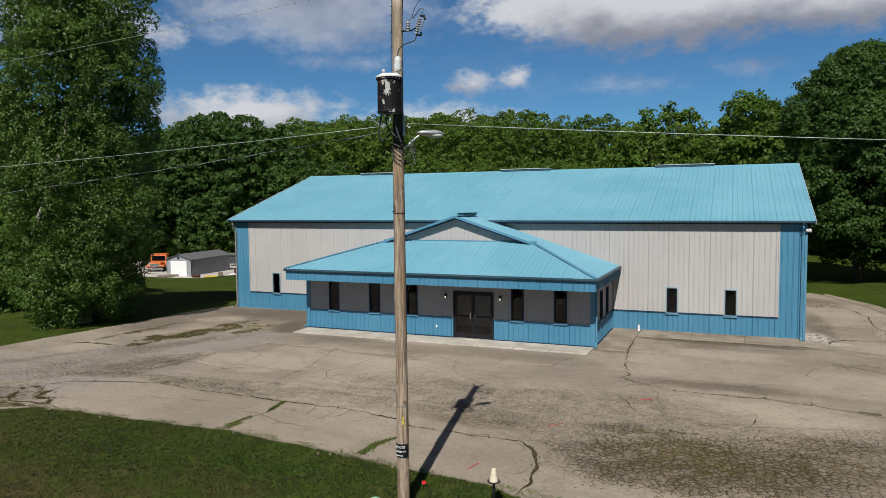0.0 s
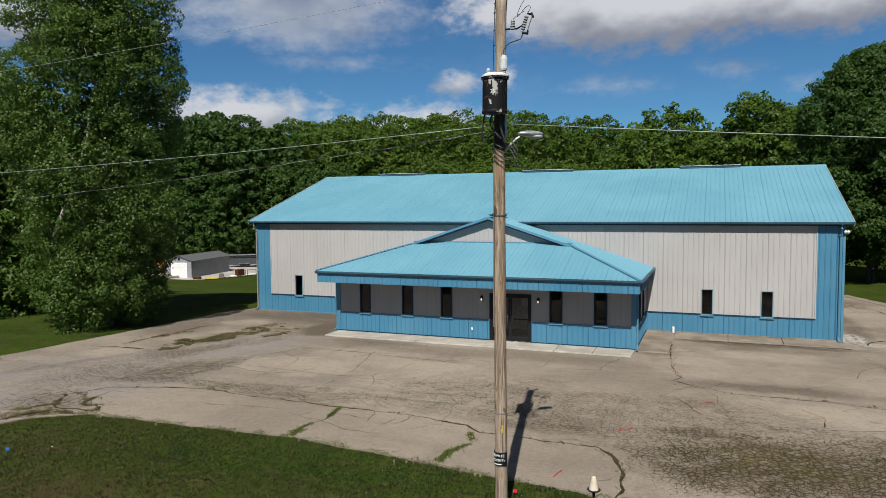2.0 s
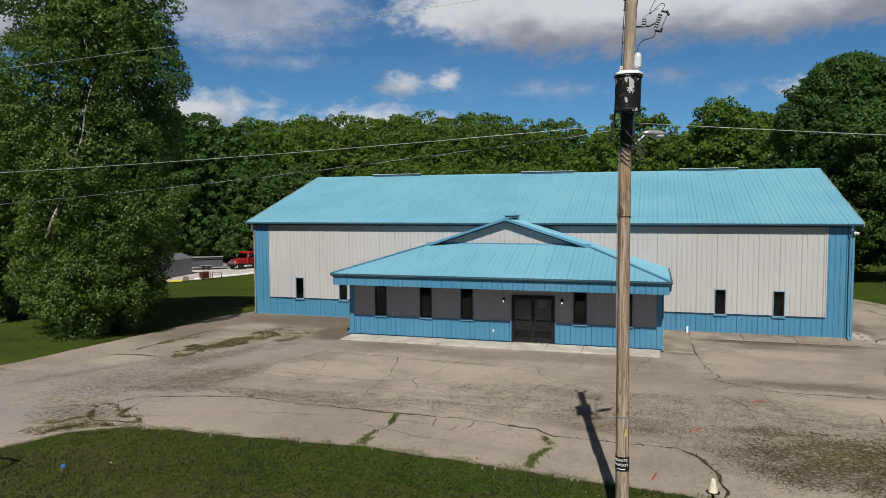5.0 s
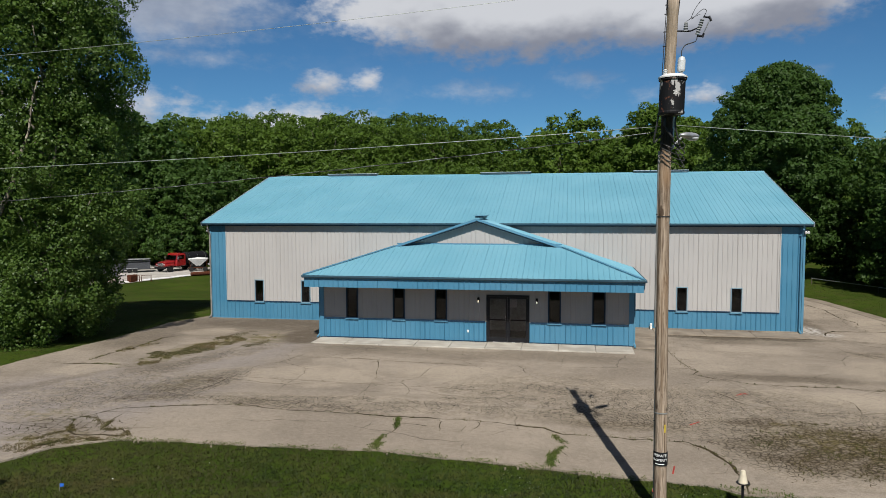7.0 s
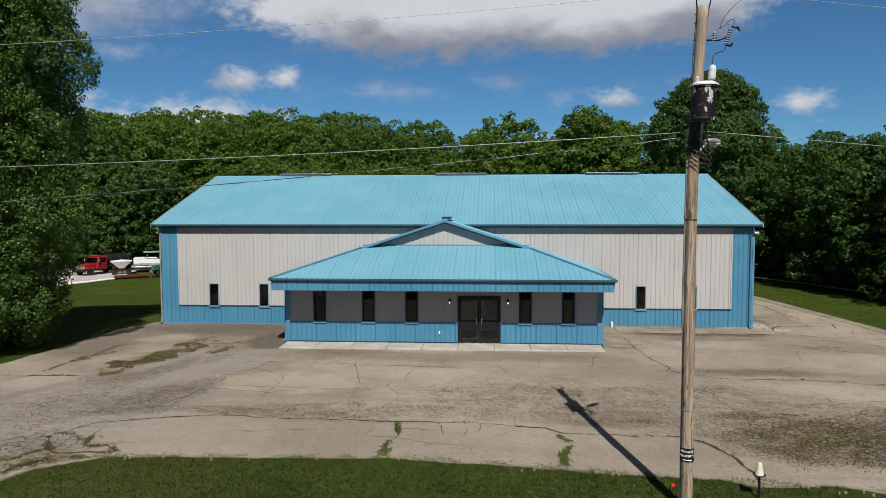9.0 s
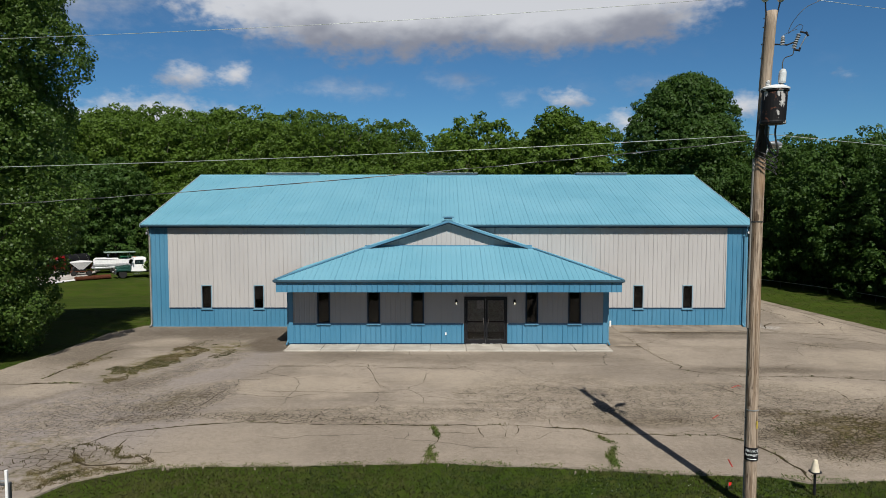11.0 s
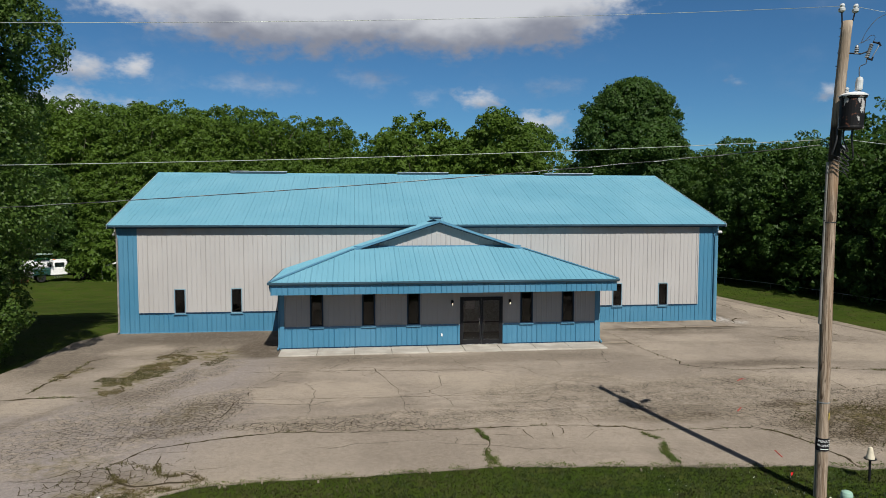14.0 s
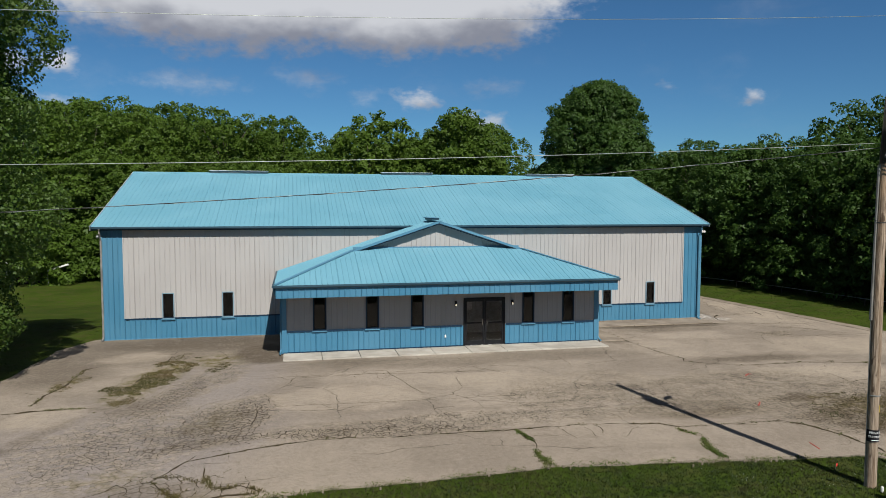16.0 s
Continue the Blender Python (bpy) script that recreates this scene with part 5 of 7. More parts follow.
# secondary leads below the tank
for i, (xa, xb, zz) in enumerate(((-0.2, -0.26, 7.5), (-0.05, 0.1, 7.55), (0.14, 0.22, 7.4))):
    part("lead", tube(eased([(xa, TY + 0.1, 8.02), (xa - 0.03, TY + 0.05, 7.8), (xb, TY + 0.12, zz), (xb * 0.5, TY + 0.26, zz + 0.12), (0.1, 0.02, 7.85)]), 0.018, 6), M["blackwire"], pole)
for k in range(4):
    z = 7.15 + 0.09 * k
    part("cable_loop", tube(eased([(-0.14, -0.06, z + 0.1), (0.02, -0.19, z), (0.2, -0.12, z - 0.06), (0.36, 0.02, z - 0.12 + 0.05 * k), (0.2, 0.12, z + 0.2)]), 0.010, 5), M["blackwire"], pole)
part("rack", rods(((0.12, 0.0, 7.6), (0.12, 0.0, 8.0), 0.03)), M["galv"], pole)
# street lamp on a bracket
bracket = part("lamp_bracket", tube([(0.1, 0.08, 7.36), (0.2, 0.18, 7.5), (0.32, 0.29, 7.62)], 0.022, 8), M["galv"], pole, "galvanised lamp bracket")
ax = Matrix.Translation((0.50, 0.46, 7.68)) @ Matrix.Rotation(math.atan2(0.46, 0.5), 4, "Z")
bm = bmesh.new()
bmesh.ops.create_uvsphere(bm, u_segments=16, v_segments=10, radius=1.0)
bmesh.ops.transform(bm, matrix=ax @ Matrix.Diagonal((0.29, 0.105, 0.065, 1)), verts=bm.verts)
head = part("lamp_head", bm, M["galv"], bracket, "grey cobra-head street lamp", smooth=True)
bm = bmesh.new()
bmesh.ops.create_uvsphere(bm, u_segments=14, v_segments=8, radius=1.0)
bmesh.ops.transform(bm, matrix=ax @ Matrix.Translation((0.1, 0, -0.045)) @ Matrix.Diagonal((0.17, 0.09, 0.055, 1)), verts=bm.verts)
part("refractor", bm, M["porcelain"], head, smooth=True)
# sign tied to the shaft
def shaft_sheet(z0, z1, half, r, base=-103):
    """A thin sheet bent round the shaft, centred on the direction base (degrees)."""
    n = 10
    bm = bmesh.new()
    rows = []
    for rr in (r, r + 0.006):
        rows.append([[bm.verts.new((rr * math.cos(radians(base + half * (2 * i / n - 1))), rr * math.sin(radians(base + half * (2 * i / n - 1))), z)) for i in range(n + 1)] for z in (z0, z1)])
    for i in range(n):
        for k, lay in enumerate(rows):
            q = (lay[0][i], lay[0][i + 1], lay[1][i + 1], lay[1][i])
            bm.faces.new(q if k else q[::-1])
        for j in (0, 1):
            bm.faces.new((rows[0][j][i], rows[0][j][i + 1], rows[1][j][i + 1], rows[1][j][i]))
    bmesh.ops.recalc_face_normals(bm, faces=bm.faces)
    return bm


sign = part("sign", shaft_sheet(1.07, 1.345, 84, 0.136), M["black"], pole, "black sign with white lettering reading PRIVATE PROPERTY")


def wrapped_text(text, size, z, r, base=-103):
    """Lettering bent round the shaft."""
    cu = bpy.data.curves.new("lettering", "FONT")
    cu.body, cu.size, cu.align_x, cu.align_y, cu.extrude, cu.resolution_u = text, size, "CENTER", "CENTER", 0.001, 2
    cu.space_character = 0.95
    ob = bpy.data.objects.new("lettering", cu)
    me = bpy.data.meshes.new_from_object(ob)
    bpy.data.objects.remove(ob)
    for v_ in me.vertices:
        ang = radians(base) + v_.co.x / r
        rr = r + 0.004 + v_.co.z
        v_.co = (rr * math.cos(ang), rr * math.sin(ang), z + v_.co.y)
    return me


rating = wrapped_text("25", 0.1, 8.38, 0.236, -82)
for v_ in rating.vertices:
    v_.co.x += TX
    v_.co.y += TY
part_mesh("rating_digits", rating, M["paper"], tank)
part_mesh("lettering", wrapped_text("PRIVATE", 0.078, 1.278, 0.141), M["white"], sign)
part_mesh("lettering", wrapped_text("PROPERTY", 0.069, 1.187, 0.141), M["white"], sign)
part("small_print", shaft_sheet(1.10, 1.113, 36, 0.1425), M["white"], sign)
part("yellow_tag", shaft_sheet(1.75, 1.91, 8, 0.126, -60), M["yellow"], pole, "yellow inspection tag")
part("pole_band", shaft_sheet(2.125, 2.145, 70, 0.126), M["galv"], pole)
part("pole_band", shaft_sheet(6.05, 6.075, 175, 0.117), M["blackwire"], pole)


def bend(z):
    """How far the old pole leans away from the upright at the height z."""
    return -0.0044 * z + 0.0044 * max(0.0, z - 5) ** 2, 0.0007 * z - 0.006 * max(0.0, z - 5) ** 2


for ob in pole.children_recursive:
    for v_ in ob.data.vertices:
        dx, dy = bend(v_.co.z)
        v_.co.x += dx
        v_.co.y += dy
TOP_XY = (PXY[0] + bend(10.54)[0], PXY[1] + bend(10.54)[1])


def span(name, p, ang, c0, c1, c2, length, r, material, label):
    """A sagging wire from the pole: height c0 + c1 s + c2 s^2 at s metres along the direction ang."""
    n = 36
    pts = [(p[0] + s * math.cos(radians(ang)), p[1] + s * math.sin(radians(ang)), c0 + c1 * s + c2 * s * s) for s in np.linspace(0, length, n)]
    return tagged(part(name, tube(pts, r, 5), material, smooth=True), label, "power line", "wires on the pole")


span("primary_wire", (TOP_XY[0] - 0.155, TOP_XY[1]), 186, 10.57, -0.1049, 0.0015, 62, 0.0045, M["wire"], "bare aluminium primary wire from the pole top")
span("primary_wire", (TOP_XY[0] + 0.155, TOP_XY[1]), 7, 10.57, -0.085, 0.00115, 62, 0.0045, M["wire"], "bare aluminium primary wire from the pole top")
span("neutral_wire", (PXY[0] - 0.12, PXY[1]), 183, 7.83, -0.0629, 0.0011, 62, 0.0065, M["wire"], "pale neutral wire from the pole's side")
span("neutral_wire", (PXY[0] + 0.12, PXY[1]), 7, 7.85, -0.0788, 0.0009, 62, 0.0065, M["wire"], "pale neutral wire from the pole's side")
span("service_cable", (PXY[0] - 0.12, PXY[1]), 177.7, 7.725, -0.1058, 0.00147, 60, 0.0085, M["blackwire"], "twisted black and silver service cable")


def twisted(p, ang, c0, c1, c2, length, r, twist, phase):
    pts = []
    for s in np.linspace(0, length, int(length * 5)):
        q = twist * s + phase
        pts.append((p[0] + s * math.cos(radians(ang)), p[1] + s * math.sin(radians(ang)) + 0.010 * math.cos(q), c0 + c1 * s + c2 * s * s + 0.010 * math.sin(q)))
    return tube(pts, r, 4)


tagged(part("messenger_wire", twisted((PXY[0] - 0.12, PXY[1]), 177.7, 7.725, -0.1058, 0.00147, 30, 0.0045, 4.5, 0), M["wire"], smooth=True), "silver messenger wire twisted round the service cable", "power line")


# ---- trees ----
def leaf_cards(points, normals, size, rg, fold=True, jitter=0.3):
    """Small leaves with a turn of their own: folded diamonds, or plain pointed sprays for trees far off."""
    n = len(points)
    nrm = normals / np.linalg.norm(normals, axis=1, keepdims=True) + rg.normal(0, jitter, (n, 3))
    nrm /= np.linalg.norm(nrm, axis=1, keepdims=True)
    t = rg.normal(0, 1, (n, 3))
    t -= nrm * np.sum(t * nrm, axis=1, keepdims=True)
    t /= np.linalg.norm(t, axis=1, keepdims=True)
    b = np.cross(nrm, t)
    s = np.reshape(size, (-1, 1)) * rg.uniform(0.6, 1.3, (n, 1))
    tip = points + t * s * 0.5 - nrm * s * 0.12
    if fold:
        corners = [points - t * s * 0.5, points - b * s * 0.38 + nrm * s * 0.08, tip, points + b * s * 0.38 + nrm * s * 0.08]
    else:
        corners = [points - t * s * 0.45 - b * s * 0.40, tip + b * s * rg.uniform(-0.25, 0.25, (n, 1)), points - t * s * rg.uniform(0.2, 0.5, (n, 1)) + b * s * 0.42]
    k = len(corners)
    verts = np.stack(corners, axis=1).reshape(-1, 3)
    me = bpy.data.meshes.new("crown")
    me.vertices.add(k * n)
    me.vertices.foreach_set("co", verts.astype(np.float32).ravel())
    me.loops.add(k * n)
    me.loops.foreach_set("vertex_index", np.arange(k * n, dtype=np.int32))
    me.polygons.add(n)
    me.polygons.foreach_set("loop_start", np.arange(0, k * n, k, dtype=np.int32))
    me.polygons.foreach_set("loop_total", np.full(n, k, dtype=np.int32))
    me.update(calc_edges=True)
    return me


def crown_points(lobes, count, rg, clump=0.8, per=60, inner=0.14):
    """Leaf places, normals and sizes. Clumps of leaves (clump metres across their half) sit like domes over the outside of the lobes
    (x, y, z, rx, rz), with shade between them; a few larger leaves fill the inside."""
    L = np.array(lobes)
    radii = np.stack([L[:, 3], L[:, 3], L[:, 4]], axis=1)
    area = L[:, 3] * (L[:, 3] + L[:, 4])
    wanted = max(12, count // per)
    n = wanted * 7
    k = rg.choice(len(L), n, p=area / area.sum())
    d = rg.normal(0, 1, (n, 3))
    d /= np.linalg.norm(d, axis=1, keepdims=True)
    far = np.where(rg.uniform(0, 1, (n, 1)) < 0.09, rg.uniform(1.0, 1.16, (n, 1)), rg.uniform(0.82, 1.02, (n, 1)))
    centre = L[k, :3] + d * far * radii[k]
    depth = np.min(np.linalg.norm((centre[:, None, :] - L[None, :, :3]) / radii[None], axis=2) + np.eye(len(L))[k] * 9, axis=1)
    ok = (depth > 0.78) & ((d[:, 2] > -0.45) | (rg.uniform(0, 1, n) < 0.35))
    pick = np.nonzero(ok)[0][:wanted]
    centre, d, far = centre[pick], d[pick], far[pick, 0]
    size = clump * rg.uniform(0.6, 1.4, len(pick)) * np.where(far > 1.02, 0.62, 1.0)
    out = d + np.array([0, 0, 0.4])
    out /= np.linalg.norm(out, axis=1, keepdims=True)
    m = int(count * (1 - inner))
    q = rg.choice(len(pick), m, p=size ** 2 / np.sum(size ** 2))
    u = rg.normal(0, 1, (m, 3)) + out[q] * 0.8
    u /= np.linalg.norm(u, axis=1, keepdims=True)
    r = size[q, None] * (0.62 + 0.42 * rg.uniform(0, 1, (m, 1)))
    r = np.where(rg.uniform(0, 1, (m, 1)) < 0.07, r * 1.3, r)
    pts = centre[q] + u * r * np.array([1.0, 1.0, 0.72])
    nr = u + np.array([0, 0, 0.25])
    f = count - m
    e = rg.normal(0, 1, (f, 3))
    e /= np.linalg.norm(e, axis=1, keepdims=True)
    kk = rg.choice(len(L), f, p=area / area.sum())
    fill = L[kk, :3] + e * rg.uniform(0.35, 0.8, (f, 1)) * radii[kk]
    return np.concatenate([pts, fill]), np.concatenate([nr, e + rg.normal(0, 0.6, (f, 3))]), np.concatenate([np.ones(m), np.full(f, 1.7)])


def make_tree(name, seed, height, radius, clear, leaves, leaf, leaf_mat, bark, label, category="tree", lean=(0, 0), lobes_n=13, shape="round", trunk_r=None, stem=None, group="", clump=0.8, per=60, fold=False, lobe=1.0):
    rg = np.random.default_rng(seed)
    tree = thing(name, label, category, group=group)
    tr = trunk_r or height * 0.016
    top = height * 0.86
    path = [(lean[0] * t + 0.25 * math.sin(3 * t + seed) * t, lean[1] * t + 0.25 * math.cos(2.4 * t + seed) * t, top * t - 0.25) for t in np.linspace(0, 1, 9)]
    bm = tube(path, [tr * (1.25 if i == 0 else 1) * (1 - 0.88 * i / 8) for i in range(9)], 8)
    lobes = []
    for i in range(lobes_n):
        f = (i + 0.5) / lobes_n
        z = clear + (height - clear) * (0.10 + 0.86 * f) - (height * rg.uniform(0.0, 0.09) if shape == "round" else 0.0)
        if shape == "peak":
            env = math.sqrt(max(0.04, 1 - abs((f - 0.3) / 0.74) ** 1.7))
        elif shape == "round":
            env = math.sqrt(max(0.05, 1 - abs((f - 0.36) / 0.74) ** 3.4))
        elif shape == "column":
            env = min(1.0, 0.72 + 1.1 * f) * math.sqrt(max(0.06, 1 - max(0, f - 0.5) ** 2 * 2.6))
        else:
            env = 0.95 - 0.3 * f
        ang = i * 2.4 + rg.uniform(-0.5, 0.5)
        off = radius * env * (0.62 if i < lobes_n - 1 else 0.1) * rg.uniform(0.75, 1.1)
        r = radius * env * rg.uniform(0.36, 0.60) * lobe
        t = min(1.0, z / top)
        cx, cy = lean[0] * t, lean[1] * t
        x, y = cx + off * math.cos(ang), cy + off * math.sin(ang)
        lobes.append((x, y, z, r, r * rg.uniform(0.7, 1.0) * (1.15 if shape == "column" else 1)))
        zb = max(clear * 0.5 + 0.3, z - off * 0.75 - r * 0.3)
        tb = min(1.0, zb / top)
        p0 = Vector((lean[0] * tb, lean[1] * tb, zb))
        limb = tube([p0, p0.lerp(Vector((x, y, z)), 0.5) + Vector((0, 0, 0.25)), (x, y, z + r * 0.4)], [tr * 0.42 * (1 - 0.6 * f), tr * 0.26 * (1 - 0.5 * f), tr * 0.07], 5)
        me = bpy.data.meshes.new("limb")
        limb.to_mesh(me)
        limb.free()
        bm.from_mesh(me)
        bpy.data.meshes.remove(me)
    if shape == "column":
        # a skirt of low boughs hides the foot
        for i in range(11):
            ang = i * 0.571 + rg.uniform(-0.2, 0.2)
            off = radius * rg.uniform(0.3, 0.52)
            lobes.append((1.15 * off * math.cos(ang) - 0.6, off * math.sin(ang) + 0.2, rg.uniform(1.2, 2.8), radius * rg.uniform(0.3, 0.38), 1.9))
    for i in range(max(3, lobes_n // 3)):
        z = clear + (height - clear) * rg.uniform(0.12, 0.85)
        lobes.append((lean[0] * z / top, lean[1] * z / top, z, radius * 0.55, radius * 0.5))
    part("trunk", bm, bark, tree, smooth=True)
    pts, nr, big = crown_points(lobes, leaves, rg, clump, per)
    pts[:, 2] = np.maximum(pts[:, 2], 0.08)
    if stem:
        # leaves stand clear of the bare pale stem towards the open side and the sun
        keep = np.ones(len(pts), bool)
        for p, q in zip(stem, stem[1:]):
            for t in np.linspace(0, 1, 9):
                off = pts - (np.array(p) * (1 - t) + np.array(q) * t)
                for way, width in (((0.70, -0.71, 0.02), 0.2), ((0.45, -0.86, 0.05), 0.16), ((0.13, -0.67, 0.73), 0.22)):
                    a_ = off @ np.array(way)
                    keep &= ~((a_ > -0.1) & (np.linalg.norm(off - a_[:, None] * np.array(way), axis=1) < width))
        keep |= rg.uniform(0, 1, len(pts)) < np.where(np.abs(pts[:, 2] - 8.1) < 0.9, 0.75, 0.14)
        pts, nr, big = pts[keep], nr[keep], big[keep]
        part("stem", tube([*stem], [0.13, 0.12, 0.095, 0.07, 0.055, 0.045, 0.02][:len(stem)], 8), bark, tree, "pale bare leaning stem", smooth=True)
    part_mesh("crown", leaf_cards(pts, nr, leaf * big, rg, fold, 0.5 if fold else 0.38), leaf_mat, tree)
    return tree


def set_tree(tree, x, y, turn=0.0, size=1.0):
    tree.matrix_basis = Matrix.Translation((x, y, ground_height(x, y) - 0.1)) @ Matrix.Rotation(turn, 4, "Z") @ Matrix.Diagonal((size, size, size, 1))
    return tree


def more_trees(tree, x, y, turn, size):
    t = copy_thing(tree, Matrix.Translation((x, y, ground_height(x, y) - 0.1)) @ Matrix.Rotation(turn, 4, "Z"))
    t.scale = (size, size, size)
    return t


poplar = set_tree(make_tree("poplar_tree", 11, 20.5, 4.15, 0.2, 190000, 0.125, M["leaf_poplar"], M["bark_pale"], "tall leafy poplar with a pale leaning trunk beside the lawn", lean=(0.9, -0.4), lobes_n=36, shape="column", trunk_r=0.3, clump=0.45, per=60, fold=True,
                            stem=[(-1.3, -1.9, 4.9), (-1.0, -1.7, 5.9), (-0.45, -1.4, 7.3), (-0.3, -1.2, 8.4), (0.2, -1.0, 9.8), (0.3, -0.9, 11.1), (0.5, -0.6, 12.4)]), -31.4, 27.0, 0.0)
make = make_tree("poplar_tree", 12, 14.5, 4.2, 0.2, 40000, 0.26, M["leaf_poplar"], M["bark_pale"], "tall leafy poplar beside the lawn", lean=(-0.5, 0.3), lobes_n=22, shape="column", trunk_r=0.22, clump=0.6, per=50)
set_tree(make, -41.0, 28.5, 1.0)

wood = [make_tree("woodland_tree", 20 + i, h, r, c, n, 0.43, M["leaf_wood"], M["bark"], "leafy deciduous tree in the woods behind the yard", lobes_n=k, group="trees of the woods", clump=0.95, per=40) for i, (h, r, c, n, k) in enumerate(((24, 8.8, 7.0, 20000, 26), (24, 8.2, 8.0, 19500, 28), (24, 9.2, 7.5, 20500, 26), (24, 8.6, 8.0, 20000, 30)))]
front_wood = [make_tree("edge_tree", 30 + i, h, r, c, n, 0.41, M["leaf_wood"], M["bark"], "leafy deciduous tree at the edge of the woods", lobes_n=k, group="trees at the edge of the woods", clump=0.72, per=36) for i, (h, r, c, n, k) in enumerate(((18, 6.6, 3.6, 27000, 26), (18, 6.2, 4.2, 26000, 24), (18, 7.0, 3.2, 28000, 28)))]
maple = [make_tree("maple_tree", 40 + i, h, r, c, n, 0.26, M["leaf_dark"], M["bark"], "dark green maple at the edge of the lawn", lobes_n=k, group="maples along the side lawn", clump=0.55, per=40) for i, (h, r, c, n, k) in enumerate(((13, 5.2, 0.6, 27000, 22), (12, 4.8, 0.5, 26000, 21), (14, 5.4, 0.8, 28000, 23)))]
set_tree(make_tree("oak_tree", 67, 17.6, 6.2, 2.2, 110000, 0.24, M["leaf_dark"], M["bark"], "tall spreading dark green tree behind the side lawn", lobes_n=27, shape="peak", trunk_r=0.4, clump=0.6, per=54, lobe=0.85), 10.0, 61.0)


def along(points, step, jitter, seed, least=0.87, most=1.09):
    rg = random.Random(seed)
    res = []
    for (xa, ya), (xb, yb) in zip(points, points[1:]):
        n = max(1, round(math.hypot(xb - xa, yb - ya) / step))
        for i in range(n):
            res.append((xa + (xb - xa) * i / n + rg.uniform(-jitter, jitter), ya + (yb - ya) * i / n + rg.uniform(-jitter, jitter), rg.uniform(0, 6.28), rg.uniform(least, most)))
    return res


def plant(kinds, places, size):
    """Sets the kinds out in turn: each one once itself, then as copies."""
    todo = list(kinds)
    for i, (x, y, turn, s) in enumerate(places):
        kind = todo[0] if todo else kinds[(i * 5 + i // 3) % len(kinds)]
        if kind in todo:
            todo.remove(kind)
            set_tree(kind, x, y, turn, s * size(x, y))
        else:
            more_trees(kind, x, y, turn, s * size(x, y))


# the woods rise in three ranks behind the yard; a gap opens towards the side drive
shady = [make_tree("edge_tree", 35 + i, h, r, c, n, 0.42, M["leaf_dark"], M["bark"], "dark green tree at the shaded edge of the woods", lobes_n=k, group="dark trees at the edge of the woods", clump=0.72, per=36) for i, (h, r, c, n, k) in enumerate(((18, 6.4, 2.6, 24000, 24), (18, 6.8, 3.0, 25000, 26)))]
for x, y, turn, size in ((-82.5, 98.5, 0.4, 1.42), (-76.5, 100.5, 2.2, 1.36), (-89.0, 95.0, 4.0, 1.3)):
    more_trees(shady[0], x, y, turn, size)
plant(shady, along([(-120, 64), (-98, 84), (-76, 97), (-54, 103.5)], 7.6, 1.3, 70), lambda x, y: 0.9)
plant(front_wood, along([(-50, 104.5), (-22, 108), (-6, 106)], 7.6, 1.3, 76) + along([(-7, 94), (4, 90), (10, 86)], 6.0, 1.0, 71) + along([(17, 84), (26, 76), (32, 68)], 7.5, 1.0, 72), lambda x, y: 0.9 if x < -8 else 0.98 if x < 12 else 0.76)
plant(wood, along([(-128, 76), (-104, 96), (-80, 110), (-50, 118), (-14, 120)], 8.0, 1.6, 73, 0.93, 1.05) + along([(-132, 90), (-108, 110), (-82, 124), (-54, 132), (-16, 134)], 8.2, 1.6, 74, 0.94, 1.04) + along([(-10, 124), (6, 112), (20, 102)], 9.0, 1.5, 75),
      lambda x, y: (0.96 if y < 122 else 1.12 if x < -36 else 1.0) if x < -16 else 0.74)
for x, y, turn, size in ((-13.5, 119.0, 0.5, 0.76), (-20.5, 121.0, 2.1, 0.78)):
    more_trees(wood[1], x, y, turn, size)
plant(maple, along([(22.4, 12), (20.6, 30), (19.4, 42), (18, 52), (17.2, 64)], 5.4, 0.9, 90) + along([(31, 10), (29, 34), (27, 52), (26, 72)], 6.0, 1.0, 91), lambda x, y: 0.95 if x < 25 else 1.0)
bush = make_tree("shrub", 81, 4.2, 2.6, 0.1, 4200, 0.28, M["leaf_wood"], M["bark"], "dense shrub at the foot of the woods", "shrub", lobes_n=9, shape="bush", trunk_r=0.08, clump=0.5, per=40, group="shrubs round the lawns")
dark_bush = make_tree("shrub", 82, 4.0, 2.5, 0.1, 4200, 0.26, M["leaf_dark"], M["bark"], "dark shrub in the shade of the maples", "shrub", lobes_n=9, shape="bush", trunk_r=0.08, clump=0.45, per=40, group="shrubs under the maples")
for i, (x, y, turn, s) in enumerate(along([(24, 22), (20.5, 34), (19, 46), (17, 58), (13.5, 65)], 4.2, 1.0, 102)):
    if i:
        more_trees(dark_bush, x, y, turn, s)
    else:
        set_tree(dark_bush, x, y, turn, s)
first = True
for pts, step in ((([(-112, 66), (-92, 87), (-72, 101), (-47, 107), (-22, 110), (2, 102), (16, 88), (22, 74)]), 5.0), ([(-98, 94), (-72, 108), (-47, 114), (-22, 116), (2, 108), (18, 96)], 8.0), ([(-47.6, 90.2), (-45.0, 91.6), (-40, 96)], 2.0)):
    for x, y, turn, s in along(pts, step, 1.2, 101):
        if first:
            set_tree(bush, x, y, turn, s)
            first = False
        else:
            more_trees(bush, x, y, turn, s * (1.05 if y < 86 or x > 10 else 1.35))


# ---- cracks, weeds and paint on the lot ----
TOP = 0.03


